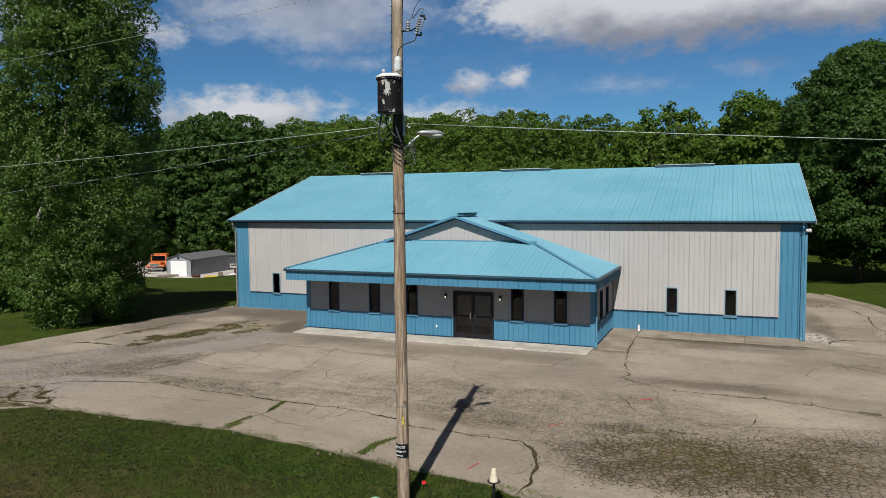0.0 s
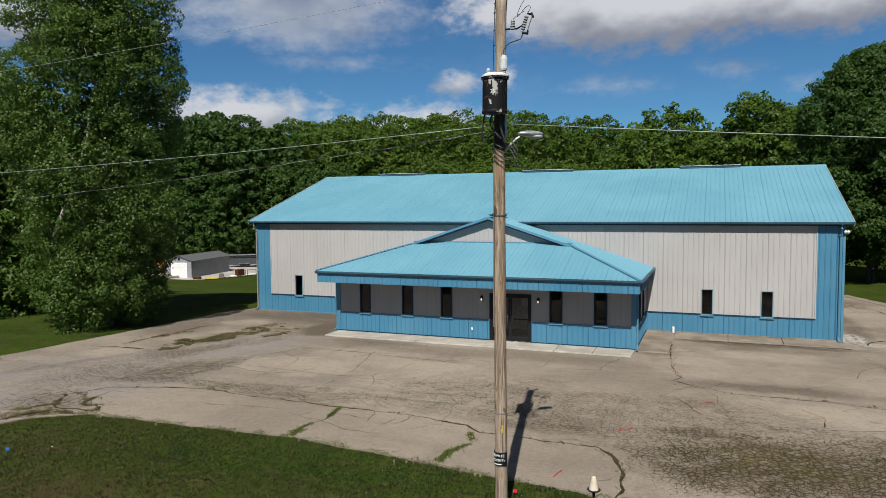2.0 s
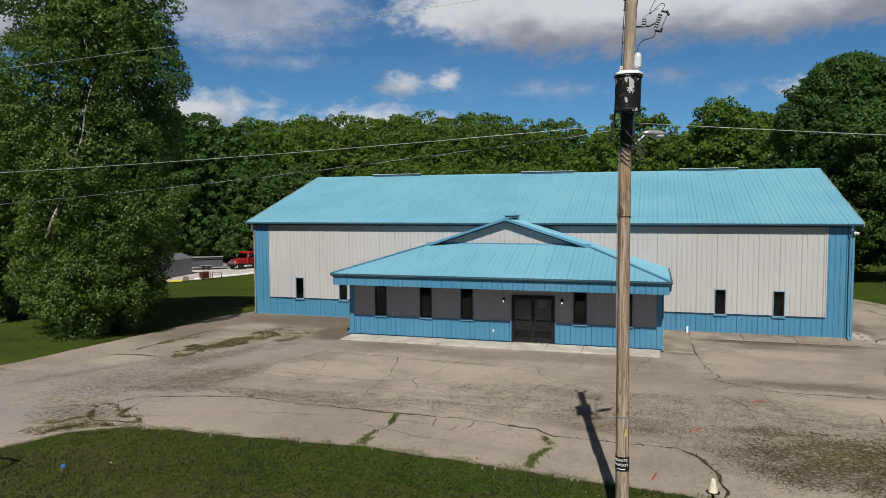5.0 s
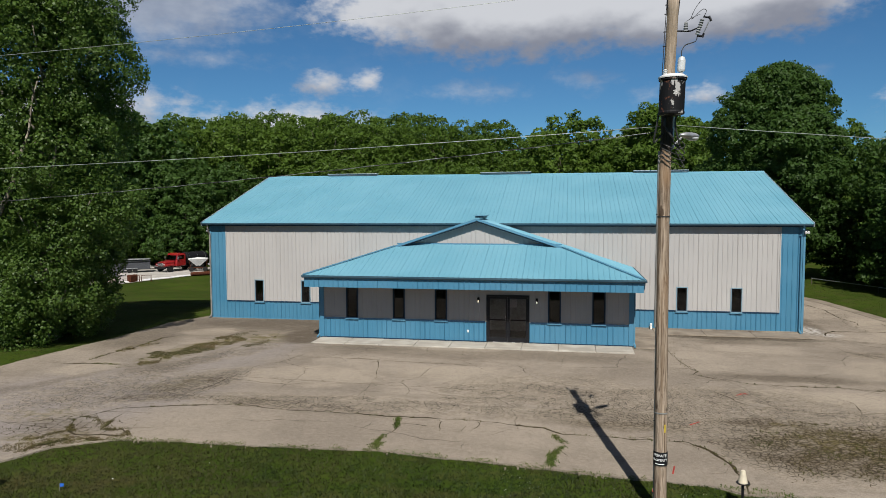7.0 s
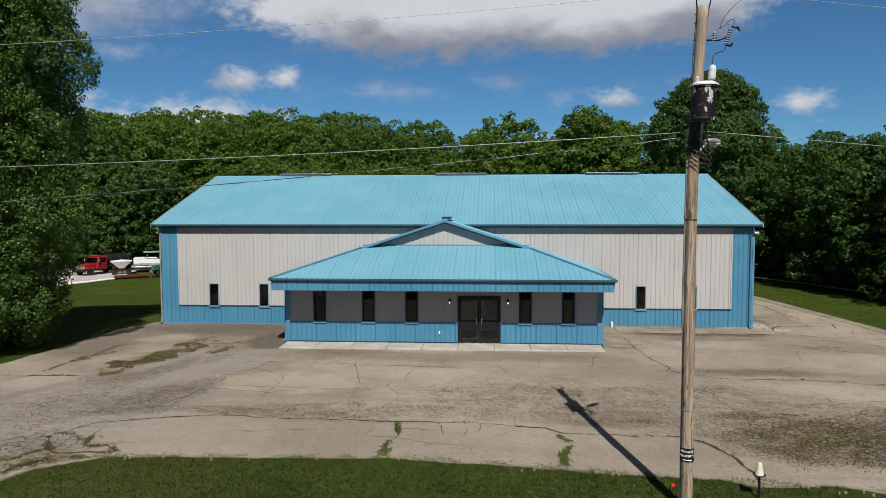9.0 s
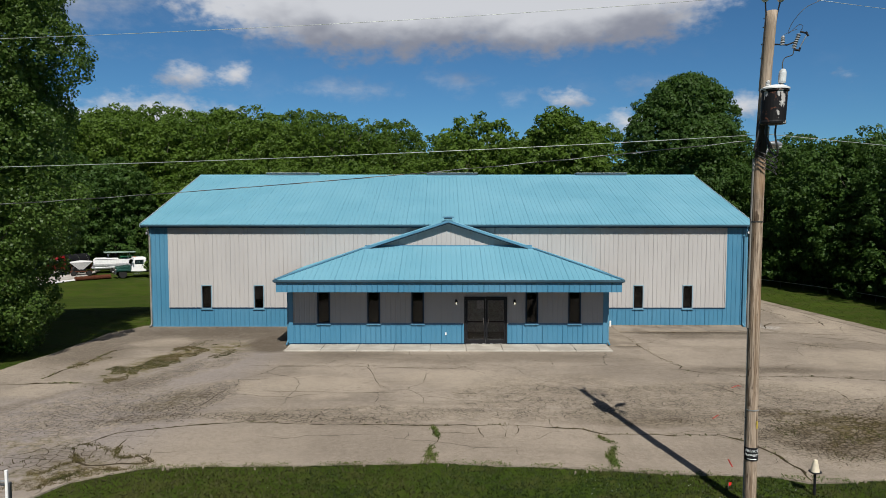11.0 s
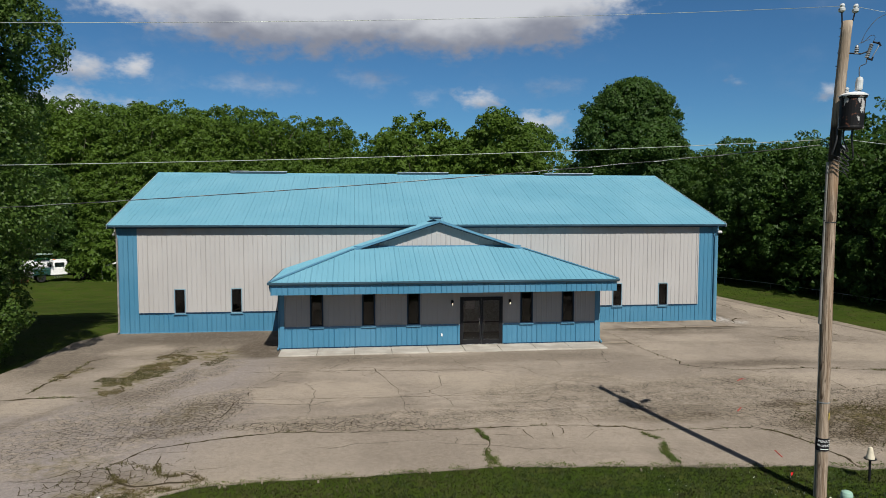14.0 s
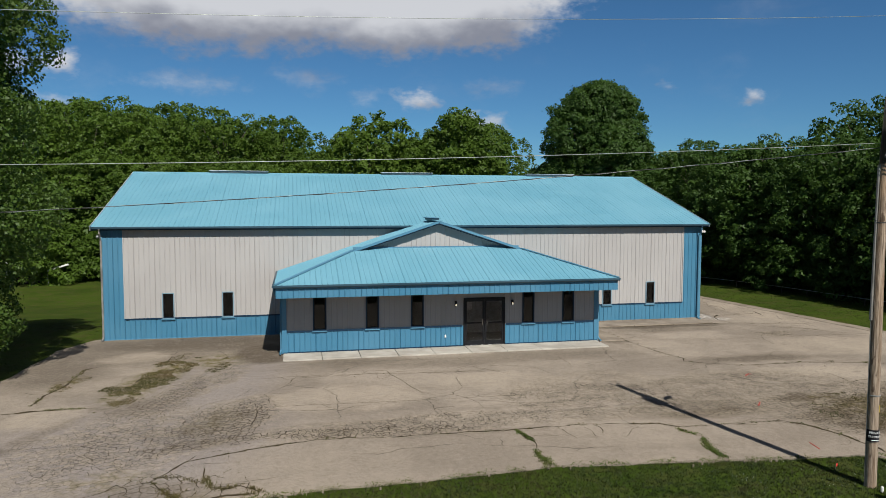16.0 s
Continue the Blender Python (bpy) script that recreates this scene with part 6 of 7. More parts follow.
def crack_ribbon(points, width, seed, bm=None):
    """A jagged, uneven crack filled with soil, with short branches."""
    rg = random.Random(seed)
    main = bm is None
    line = []
    for (xa, ya), (xb, yb) in zip(points, points[1:]):
        n = max(2, int(math.hypot(xb - xa, yb - ya) / 0.16))
        for i in range(n):
            line.append((xa + (xb - xa) * i / n, ya + (yb - ya) * i / n))
    line.append(points[-1])
    bm = bm or bmesh.new()
    prev = None
    for i, (x, y) in enumerate(line):
        a0, b0 = line[max(0, i - 1)], line[min(len(line) - 1, i + 1)]
        d = Vector((b0[0] - a0[0], b0[1] - a0[1], 0)).normalized()
        s = Vector((-d.y, d.x, 0))
        off = 0.09 * noise.noise((x * 1.7, y * 1.7, seed)) + 0.045 * noise.noise((x * 6, y * 6, seed)) + rg.uniform(-0.012, 0.012)
        w = width * 1.3 * (0.35 + 0.9 * abs(noise.noise((x * 2.1, y * 2.1, seed + 3)))) * rg.uniform(0.6, 1.25)
        w *= min(1.0, 0.25 + min(i, len(line) - 1 - i) * 0.15) * min(1.25, max(0.2, 0.75 + 1.6 * noise.noise((x * 0.7, y * 0.7, seed + 8))))
        c = Vector((x, y, TOP + 0.005)) + s * off
        pair = (bm.verts.new(c + s * w / 2), bm.verts.new(c + Vector((0, 0, 0.003))), bm.verts.new(c - s * w / 2))
        if prev:
            bm.faces.new((prev[0], prev[1], pair[1], pair[0]))
            bm.faces.new((prev[1], prev[2], pair[2], pair[1]))
        prev = pair
    if main:
        # branches leave the crack at wide angles and peter out
        for i in range(4, len(line) - 4):
            if rg.random() < 0.16:
                x, y = line[i]
                d = math.atan2(line[i + 1][1] - y, line[i + 1][0] - x) + rg.choice((-1, 1)) * rg.uniform(0.6, 1.5)
                pts = [(x, y)]
                for _ in range(rg.randint(2, 4)):
                    d += rg.uniform(-0.6, 0.6)
                    step = rg.uniform(0.18, 0.4)
                    pts.append((pts[-1][0] + step * math.cos(d), pts[-1][1] + step * math.sin(d)))
                crack_ribbon(pts, min(width, 0.1) * rg.uniform(0.3, 0.6), seed + i, bm)
        bmesh.ops.recalc_face_normals(bm, faces=bm.faces)
    return bm


def tufts(spots, height, width, rg, blades=4, spread=0.03):
    """Grass: a few bent blades at every spot (x, y, z)."""
    p = np.repeat(np.asarray(spots, float), blades, axis=0)
    n = len(p)
    p[:, :2] += rg.normal(0, spread, (n, 2))
    ang = rg.uniform(0, 2 * math.pi, n)
    d = np.stack([np.cos(ang), np.sin(ang), np.zeros(n)], axis=1)
    s = np.stack([-np.sin(ang), np.cos(ang), np.zeros(n)], axis=1)
    h = height * rg.uniform(0.5, 1.3, (n, 1))
    w = width * rg.uniform(0.6, 1.3, (n, 1))
    up = np.array([0, 0, 1.0])
    base_l, base_r = p - s * w / 2, p + s * w / 2
    mid_l = p - s * w * 0.4 + up * h * 0.6 + d * h * 0.25
    mid_r = p + s * w * 0.4 + up * h * 0.6 + d * h * 0.25
    tip = p + up * h * 0.85 + d * h * 0.75
    verts = np.stack([base_l, base_r, mid_r, mid_l, tip], axis=1).reshape(-1, 3)
    me = bpy.data.meshes.new("blades")
    me.vertices.add(5 * n)
    me.vertices.foreach_set("co", verts.astype(np.float32).ravel())
    k = np.arange(n, dtype=np.int32)[:, None] * 5
    loops = np.concatenate([k + np.array([0, 1, 2, 3]), k + np.array([3, 2, 4])], axis=1).ravel()
    me.loops.add(7 * n)
    me.loops.foreach_set("vertex_index", loops.astype(np.int32))
    me.polygons.add(2 * n)
    starts = (np.arange(n)[:, None] * 7 + np.array([0, 4])).ravel()
    me.polygons.foreach_set("loop_start", starts.astype(np.int32))
    me.polygons.foreach_set("loop_total", np.tile([4, 3], n).astype(np.int32))
    me.update(calc_edges=True)
    return me


CRACKS = [([(-20.98, 17.35), (-19.48, 17.95), (-17.58, 18.40), (-15.58, 18.15), (-13.38, 18.15), (-12.13, 18.05), (-9.88, 18.10), (-7.88, 17.75), (-7.28, 17.30), (-5.78, 17.25), (-3.98, 17.25), (-3.38, 16.15), (-3.23, 14.75), (-3.24, 14.05)], 0.095),
          ([(-12.13, 18.05), (-11.93, 17.05), (-12.18, 16.15), (-12.08, 15.35)], 0.10), ([(-7.53, 17.15), (-7.23, 16.45), (-7.58, 15.55), (-7.58, 14.95)], 0.12), ([(-18.9, 21.75), (-13.46, 21.52), (-9.0, 21.4)], 0.018),
          ([(-23.27, 15.62), (-22.62, 15.67), (-22.26, 16.04), (-21.57, 16.21), (-21.14, 17.03), (-20.73, 17.78)], 0.06), ([(-21.52, 16.17), (-21.08, 15.54), (-20.84, 15.24), (-20.48, 15.01), (-19.91, 15.09), (-19.11, 15.1)], 0.13),
          ([(-20.37, 16.87), (-20.38, 16.49), (-20.27, 16.04), (-20.16, 15.65), (-19.8, 15.49), (-19.5, 15.62), (-19.17, 15.39), (-19.0, 15.1)], 0.13), ([(-20.88, 15.31), (-21.1, 15.07), (-21.22, 14.9), (-21.32, 14.47), (-21.62, 14.42)], 0.09),
          ([(-20.44, 14.94), (-20.52, 14.54), (-20.69, 14.22), (-20.95, 13.98), (-20.92, 13.57)], 0.14), ([(-20.03, 14.75), (-19.61, 14.67), (-19.34, 14.83)], 0.09), ([(-21.42, 16.48), (-20.94, 16.39), (-20.51, 16.05), (-20.26, 15.88)], 0.06),
          ([(-27.6, 22.6), (-26.9, 22.6), (-26.0, 22.75), (-24.24, 22.74)], 0.12), ([(-26.43, 23.34), (-26.45, 24.66), (-26.15, 25.84), (-26.19, 28.15), (-25.7, 28.61)], 0.09), ([(-24.34, 25.2), (-23.86, 25.57), (-23.41, 28.03), (-23.22, 30.93)], 0.07),
          ([(-3.16, 32.55), (-3.03, 29.85), (-2.95, 28.55), (-2.83, 26.85), (-2.43, 25.35), (-2.68, 24.85), (-1.58, 24.15), (-0.78, 23.70), (0.97, 23.70), (2.37, 23.65), (3.92, 23.25), (5.92, 22.45), (8.42, 21.85)], 0.06),
          ([(1.12, 22.55), (1.67, 21.75), (1.42, 20.65)], 0.05), ([(-2.48, 22.75), (-1.68, 21.05), (0.12, 20.55), (1.42, 20.65), (3.82, 21.25)], 0.035), ([(3.72, 21.35), (3.82, 20.05), (4.32, 19.15)], 0.05),
          ([(-20.78, 18.75), (-19.48, 20.05), (-19.38, 21.55), (-19.08, 22.25), (-19.28, 23.25), (-18.68, 24.05), (-18.28, 25.25), (-14.08, 25.45)], 0.035), ([(-11.61, 27.48), (-11.34, 25.62), (-10.22, 24.21)], 0.035), ([(-15.29, 25.89), (-14.86, 25.66), (-14.06, 22.44), (-13.95, 20.73), (-13.94, 19.54)], 0.04),
          ([(4.7, 33.6), (5.2, 34.6), (5.67, 35.1), (6.96, 35.0), (8.6, 35.3)], 0.12), ([(4.87, 37.45), (5.3, 37.9), (5.86, 37.8)], 0.10), ([(7.2, 45), (7.67, 42.3), (7.4, 39.7), (7.7, 37.6), (7.0, 36.0)], 0.09), ([(7.7, 42.1), (8.4, 41.7), (9.2, 41.9)], 0.07), ([(4.88, 32.9), (5.6, 32.5), (6.62, 32.0), (8.8, 31.6), (10.2, 32.0)], 0.06), ([(8.87, 37.8), (8.7, 35.9), (8.2, 34.4)], 0.12), ([(-3.1, 32.66), (0.2, 32.62), (2.4, 32.64), (4.9, 32.6)], 0.17), ([(4.9, 32.6), (4.6, 33.6), (4.1, 34.4)], 0.08), ([(5.42, 31.65), (7.52, 30.45), (8.82, 28.75)], 0.05), ([(4.12, 30.05), (6.12, 28.65), (9.72, 28.45)], 0.04),
          ([(-20.17, 13.89), (-19.99, 14.2), (-19.47, 14.02)], 0.09), ([(-7.31, 27.53), (-7.45, 25.16)], 0.03), ([(-19.5, 25.45), (-17.02, 25.45), (-13.14, 25.09), (-10.53, 24.87)], 0.025), ([(-10.79, 17.84), (-10.69, 16.98)], 0.05), ([(-19.67, 15.45), (-19.59, 15.19)], 0.06)]
for i, (pts, w) in enumerate(CRACKS):
    part("crack", crack_ribbon(pts, w, 200 + i), M["soil"], lot)

rg = np.random.default_rng(5)


def spots_along(points, per_metre, width, z=TOP, gap=-0.15):
    res = []
    for (xa, ya), (xb, yb) in zip(points, points[1:]):
        n = int(math.hypot(xb - xa, yb - ya) * per_metre)
        for t in rg.uniform(0, 1, n):
            x, y = xa + (xb - xa) * t, ya + (yb - ya) * t
            if noise.noise((x * 1.3, y * 1.3, 4)) > gap:
                res.append((x + rg.normal(0, width), y + rg.normal(0, width), z))
    return res


def spots_patch(x, y, rx, ry, turn, n, z=TOP, least=-0.3, fade=0.4):
    res = []
    for _ in range(n):
        r, q = math.sqrt(rg.uniform(0, 1)), rg.uniform(0, 6.283)
        u, v_ = rx * r * math.cos(q), ry * r * math.sin(q)
        c, s = math.cos(radians(turn)), math.sin(radians(turn))
        xx, yy = x + u * c - v_ * s, y + u * s + v_ * c
        if noise.noise((xx * 1.1, yy * 1.1, 9)) + 0.5 * noise.noise((xx * 3.5, yy * 3.5, 2)) > least + fade * r:
            res.append((xx, yy, z))
    return res


# ---- crazed asphalt: a net of fine cracks round loose cells ----
CRAZED = [(-0.1, 17.1, 3.6, 2.5, 12, 0.135, 0.022), (-21.2, 15.6, 1.9, 1.5, 10, 0.19, 0.022), (-20.0, 19.9, 1.0, 2.4, -8, 0.13, 0.021), (-17.0, 18.85, 3.6, 0.5, -3, 0.12, 0.02), (-5.2, 19.3, 3.6, 1.5, 0, 0.17, 0.012), (-22.3, 23.0, 1.0, 2.8, -14, 0.14, 0.018), (-22.6, 19.0, 2.0, 2.0, 0, 0.14, 0.013)]   # x, y, half axes, turn, cell, width


def craze_net(x, y, rx, ry, turn, cell, width, seed):
    """Honeycomb of crack ribbons with shifted corners, fading out towards the rim; returns mesh data and the corners."""
    r = random.Random(seed)
    c, s = math.cos(radians(turn)), math.sin(radians(turn))
    nodes, verts, faces, spots = {}, [], [], []

    def node(px_, py_):
        key = (round(px_ / cell * 40), round(py_ / cell * 40))
        if key not in nodes:
            nodes[key] = (px_ + r.gauss(0, 0.31) * cell, py_ + r.gauss(0, 0.31) * cell, r.uniform(0.3, 1.4))
        return nodes[key]

    rise, step = cell * 0.866, cell * 1.5
    for i in range(int(-rx / step) - 1, int(rx / step) + 2):
        for j in range(int(-ry / (2 * rise)) - 1, int(ry / (2 * rise)) + 2):
            for ox, oy in ((0, 0), (step, rise)):
                hx, hy = i * 2 * step + ox, j * 2 * rise + oy
                ring = [node(hx + cell * math.cos(radians(60 * k)), hy + cell * math.sin(radians(60 * k))) for k in range(6)]
                for a, b in zip(ring[:3], ring[1:4]):
                    mx, my = (a[0] + b[0]) / 2, (a[1] + b[1]) / 2
                    far = math.hypot(mx / rx, my / ry) + 0.45 * noise.noise((mx * 0.9 + x, my * 0.9 + y, 3.0))
                    if far > r.uniform(0.62, 0.92):
                        continue
                    dx, dy = b[0] - a[0], b[1] - a[1]
                    d = max(math.hypot(dx, dy), 1e-3)
                    mid = (mx - dy / d * r.gauss(0, 0.09) * cell, my + dx / d * r.gauss(0, 0.09) * cell, r.uniform(0.5, 1.2))
                    k = len(verts)
                    for q in (a, mid, b):
                        for side in (-1, 1):
                            u, w = q[0] - dy / d * side * q[2] * width / 2, q[1] + dx / d * side * q[2] * width / 2
                            verts.append((x + u * c - w * s, y + u * s + w * c, TOP + 0.004))
                    faces += [(k, k + 1, k + 3, k + 2), (k + 2, k + 3, k + 5, k + 4)]
                    if far < 0.8:
                        u, w = mid[0], mid[1]
                        spots.append((x + u * c - w * s, y + u * s + w * c, TOP))
    return verts, faces, spots


net_v, net_f, net_spots = [], [], []
for i, row in enumerate(CRAZED):
    v, f, spots = craze_net(*row, 300 + i)
    net_f += [tuple(q + len(net_v) for q in face) for face in f]
    net_v += v
    if i < 2:
        net_spots += [p for p in spots if noise.noise((p[0] * 1.1, p[1] * 1.1, 6)) > 0.02]
tagged(part_mesh("crazed_cracks", mesh_of("crazed_cracks", net_v, net_f), M["soil"]), "net of fine dark cracks in the worn asphalt", "cracks", kind="stuff")

weeds = [(p[0] + rg.normal(0, 0.03), p[1] + rg.normal(0, 0.03), TOP) for p in net_spots]
for i, per in ((0, 8), (1, 110), (2, 100), (5, 90), (6, 80), (7, 60), (8, 90), (9, 90), (10, 30), (11, 60), (12, 22), (14, 5)):
    if i not in (1, 2):
        weeds += spots_along(CRACKS[i][0], per, 0.05)
weeds += spots_along([(2.4, 23.8), (2.75, 23.75)], 60, 0.04) + spots_along([(3.2, 23.6), (3.7, 23.5)], 60, 0.05) + spots_along([(4.4, 23.2), (5.0, 23.0)], 50, 0.05) + spots_along([(1.85, 23.8), (2.0, 23.8)], 60, 0.03)
tagged(part_mesh("crack_weeds", tufts(weeds, 0.05, 0.014, rg), M["weed"]), "green weeds growing out of the pavement cracks", "weeds", kind="stuff")
green = spots_along(CRACKS[1][0], 110, 0.045, gap=-0.5) + spots_along(CRACKS[2][0], 110, 0.05, gap=-0.5) + spots_along([(-12.1, 15.9), (-12.1, 15.2)], 110, 0.09, gap=-0.6) + spots_along([(-7.5, 15.9), (-7.6, 14.8)], 100, 0.08, gap=-0.6)
tagged(part_mesh("clover_strip", tufts(green, 0.045, 0.016, rg), M["clover"]), "clover and grass filling two wide pavement cracks", "weeds", kind="stuff")
patch = spots_patch(-23.4, 26.1, 1.2, 4.0, -14, 8500, least=-0.6, fade=1.0) + spots_patch(-21.2, 27.7, 0.6, 1.8, -12, 1300, least=-0.4, fade=0.8) + spots_patch(-23.0, 28.8, 0.5, 1.8, -10, 350) + spots_patch(-20.6, 14.2, 1.3, 0.6, 20, 900) + spots_patch(-26.2, 25.6, 0.35, 0.8, -10, 260) + spots_patch(-0.2, 19.4, 0.5, 0.28, 0, 260) + spots_patch(0.6, 16.3, 2.4, 2.0, 0, 1100, least=0.05) + spots_patch(-26.0, 26.2, 0.3, 0.9, -20, 150)
tagged(part_mesh("weed_patch", tufts(patch, 0.024, 0.018, rg), M["moss"]), "low moss and weeds spreading over broken asphalt", "weeds", kind="stuff")

for i, (x, y, turn, n) in enumerate(((-1.55, 22.35, 40, 1), (-3.6, 18.9, 48, 0), (-4.7, 15.17, 78, 0))):
    bm = bmesh.new()
    for k in range(n + 1):
        m = Matrix.Translation((x + 0.1 * k, y + 0.05 * k, 0)) @ Matrix.Rotation(radians(turn - 45 * k), 4, "Z")
        box(bm, -0.25 / (1 + k), 0.25 / (1 + k), -0.018, 0.018, TOP - 0.01, TOP + 0.008, bevel=0.006, m=m)
    tagged(part("survey_mark", bm, M["redpaint"]), "red spray-painted survey mark on the asphalt", "paint mark", "survey marks on the lot")


# crumbs of broken asphalt along the lawn's edge
EDGE = [(-23.2, 12.6), (-21.0, 14.2), (-19.2, 14.88), (-17.4, 15.0), (-14.5, 15.1), (-12.0, 15.3), (-9.0, 14.95), (-5.7, 14.5), (-4.1, 14.36), (-2.4, 14.07), (-0.7, 13.85), (1.5, 13.6)]
fray = spots_along(EDGE[1:], 70, 0.09, gap=-0.05)
tagged(part_mesh("edge_weeds", tufts(fray, 0.022, 0.02, rg), M["clover"]), "low weeds fraying the border between lawn and asphalt", "weeds", kind="stuff")
rc = random.Random(31)
bm = bmesh.new()
for (xa, ya), (xb, yb) in zip(EDGE, EDGE[1:]):
    for _ in range(int(math.hypot(xb - xa, yb - ya) * 6)):
        q = rc.random()
        x, y = xa + (xb - xa) * q + rc.gauss(0, 0.06), ya + (yb - ya) * q + rc.gauss(-0.02, 0.13)
        if noise.noise((x * 0.8, y * 0.8, 12)) < -0.05 and x > -18:
            continue
        s_ = rc.uniform(0.012, 0.04) * (2.4 if x < -18.8 and rc.random() < 0.4 else 1)
        n_ = rc.randint(5, 7)
        turn_ = rc.uniform(0, 6.28)
        ring = [(x + s_ * rc.uniform(0.6, 1.1) * math.cos(turn_ + k * 6.283 / n_), y + 0.7 * s_ * rc.uniform(0.6, 1.1) * math.sin(turn_ + k * 6.283 / n_)) for k in range(n_)]
        top = [bm.verts.new((px_, py_, 0.032 + 0.12 * s_)) for px_, py_ in ring]
        low = [bm.verts.new((x + (px_ - x) * 1.15, y + (py_ - y) * 1.15, -0.04)) for px_, py_ in ring]
        bm.faces.new(top)
        for k in range(n_):
            bm.faces.new((low[k], low[(k + 1) % n_], top[(k + 1) % n_], top[k]))
bmesh.ops.recalc_face_normals(bm, faces=bm.faces)
tagged(part("asphalt_crumbs", bm, M["slab_old"]), "loose crumbs of broken asphalt along the lawn edge", "rubble", kind="stuff")


# ---- lawn blades ----
def inside(x, y, poly):
    c = False
    for (xa, ya), (xb, yb) in zip(poly, poly[1:] + poly[:1]):
        if (ya > y) != (yb > y) and x < (xb - xa) * (y - ya) / (yb - ya) + xa:
            c = not c
    return c


def lawn_spots(x0, x1, y0, y1, n):
    res = []
    for x, y in zip(rg.uniform(x0, x1, n), rg.uniform(y0, y1, n)):
        creep = 0.08 + 0.5 * noise.noise((x * 0.55, 3.1, 5)) + 0.4 * noise.noise((x * 1.9, 1.2, 8)) + 0.15 * noise.noise((x * 6.1, y * 6.1, 8))
        if not inside(x, y, LOT) or (13 < y < 16 and -19 < x < 2 and creep > 0 and not inside(x, y - creep, LOT)):
            # the blades thin out towards the field's borders
            rim = min(x - x0, x1 - x, y - y0, y1 - y) / 2.2
            if rg.uniform() < 0.15 + rim:
                res.append((x, y, lawn_height(x, y)))
    return res


tagged(part_mesh("front_grass", tufts(lawn_spots(-26, 3.4, 8.0, 17.8, 62000), 0.046, 0.017, rg, 4, 0.04), M["grass"]), "short clover-mixed grass of the front lawn", "grass", kind="stuff")
side_spots = lawn_spots(-44, -27.5, 17, 44, 11000) + lawn_spots(8, 19, 27, 58, 6000)
tagged(part_mesh("side_grass", tufts(side_spots, 0.03, 0.026, rg, 3, 0.08), M["grass"]), "mown grass beside the drives", "grass", kind="stuff")
clover = [(x, y, lawn_height(x, y) + 0.03) for x, y in zip(rg.uniform(-9, -2.8, 900), rg.uniform(10.5, 14.6, 900)) if not inside(x, y, LOT) and noise.noise((x * 0.8, y * 0.8, 1)) > 0.0]
tagged(part_mesh("clover_flowers", leaf_cards(np.array(clover), np.tile([0, 0, 1.0], (len(clover), 1)), 0.015, rg), M["white"]), "scattered white clover heads in the lawn", "flowers", kind="stuff")

# ---- small things on the front lawn ----
post = thing("marker_post", "beige cone-topped marker on a dark stake", "marker", Matrix.Translation((-3.58, 13.39, -0.02)))
part("stake", rods(((0, 0, -0.1), (0, 0, 0.52), 0.028), seg=10), M["black"], post)
part("collar", lathe([(0.03, 0.49), (0.13, 0.53), (0.14, 0.545), (0.03, 0.55)], 16), M["black"], post)
part("cone", lathe([(0.095, 0.545), (0.09, 0.58), (0.055, 0.75), (0.045, 0.8), (0.02, 0.815)], 18), M["marker"], post, "beige plastic cone")
pedestal = thing("cable_pedestal", "pale green domed utility pedestal in the grass", "pedestal", Matrix.Translation((-5.45, 11.72, -0.11)))
part("body", lathe([(0.10, 0), (0.105, 0.45), (0.112, 0.46), (0.112, 0.5)], 20), M["teal"], pedestal)
part("dome", lathe([(0.118, 0.48), (0.118, 0.58), (0.1, 0.64), (0.05, 0.665), (0.01, 0.67)], 20), M["teal"], pedestal)
tagged(part("ground_stub", lathe([(0.03, -0.05), (0.032, 0.1), (0.02, 0.115)], 10, Matrix.Translation((-5.31, 12.38, 0))), M["white"]), "short white plastic stub at the pole's foot", "pipe")


def small_flag(x, y, mat, label, h=0.18):
    fl = thing("survey_flag", label, "flag", group="survey flags", m=Matrix.Translation((x, y, -0.03)))
    part("wire_stem", rods(((0, 0, 0), (0.01, 0, h), 0.004), seg=6), M["galv"], fl)
    v_ = [(0.01, 0, h), (0.09, 0.03, h - 0.01), (0.085, 0.04, h - 0.08), (0.012, 0.0, h - 0.07), (0.01, 0.004, h), (0.09, 0.034, h - 0.01), (0.085, 0.044, h - 0.08), (0.012, 0.004, h - 0.09)]
    part_mesh("flag", mesh_of("flag", v_, [(0, 1, 2, 3), (7, 6, 5, 4), (0, 4, 5, 1), (1, 5, 6, 2), (2, 6, 7, 3), (3, 7, 4, 0)]), mat, fl)


small_flag(-5.36, 13.7, M["flag"], "small red survey flag in the grass")
small_flag(-18.3, 11.7, M["blueflag"], "small blue survey flag in the grass", 0.18)
fence = thing("rail_fence", "thin pale pipe rail on low posts before the maples", "fence")
FENCE = [(11.6, 57), (14.2, 51.5), (15.6, 47.4), (16.5, 43.4), (17.1, 39), (17.6, 34.5), (18.2, 28)]
for (xa, ya), (xb, yb) in zip(FENCE, FENCE[1:]):
    part("rail", rods(((xa, ya, 0.44), (xb, yb, 0.44), 0.024), seg=6), M["galv"], fence)
    for q in (0.0, 0.5):
        x, y = xa + (xb - xa) * q, ya + (yb - ya) * q
        part("post", rods(((x, y, -0.2), (x, y, 0.46), 0.03), seg=6), M["bark"], fence)
gate = thing("rail_gate", "white gate post with a grey pipe rail beside the drive", "barrier", Matrix.Translation((-19.69, 10.65, -0.05)))
part("post", boxes((-0.025, 0.025, -0.025, 0.025, 0, 1.68), bevel=0.008), M["white"], gate)
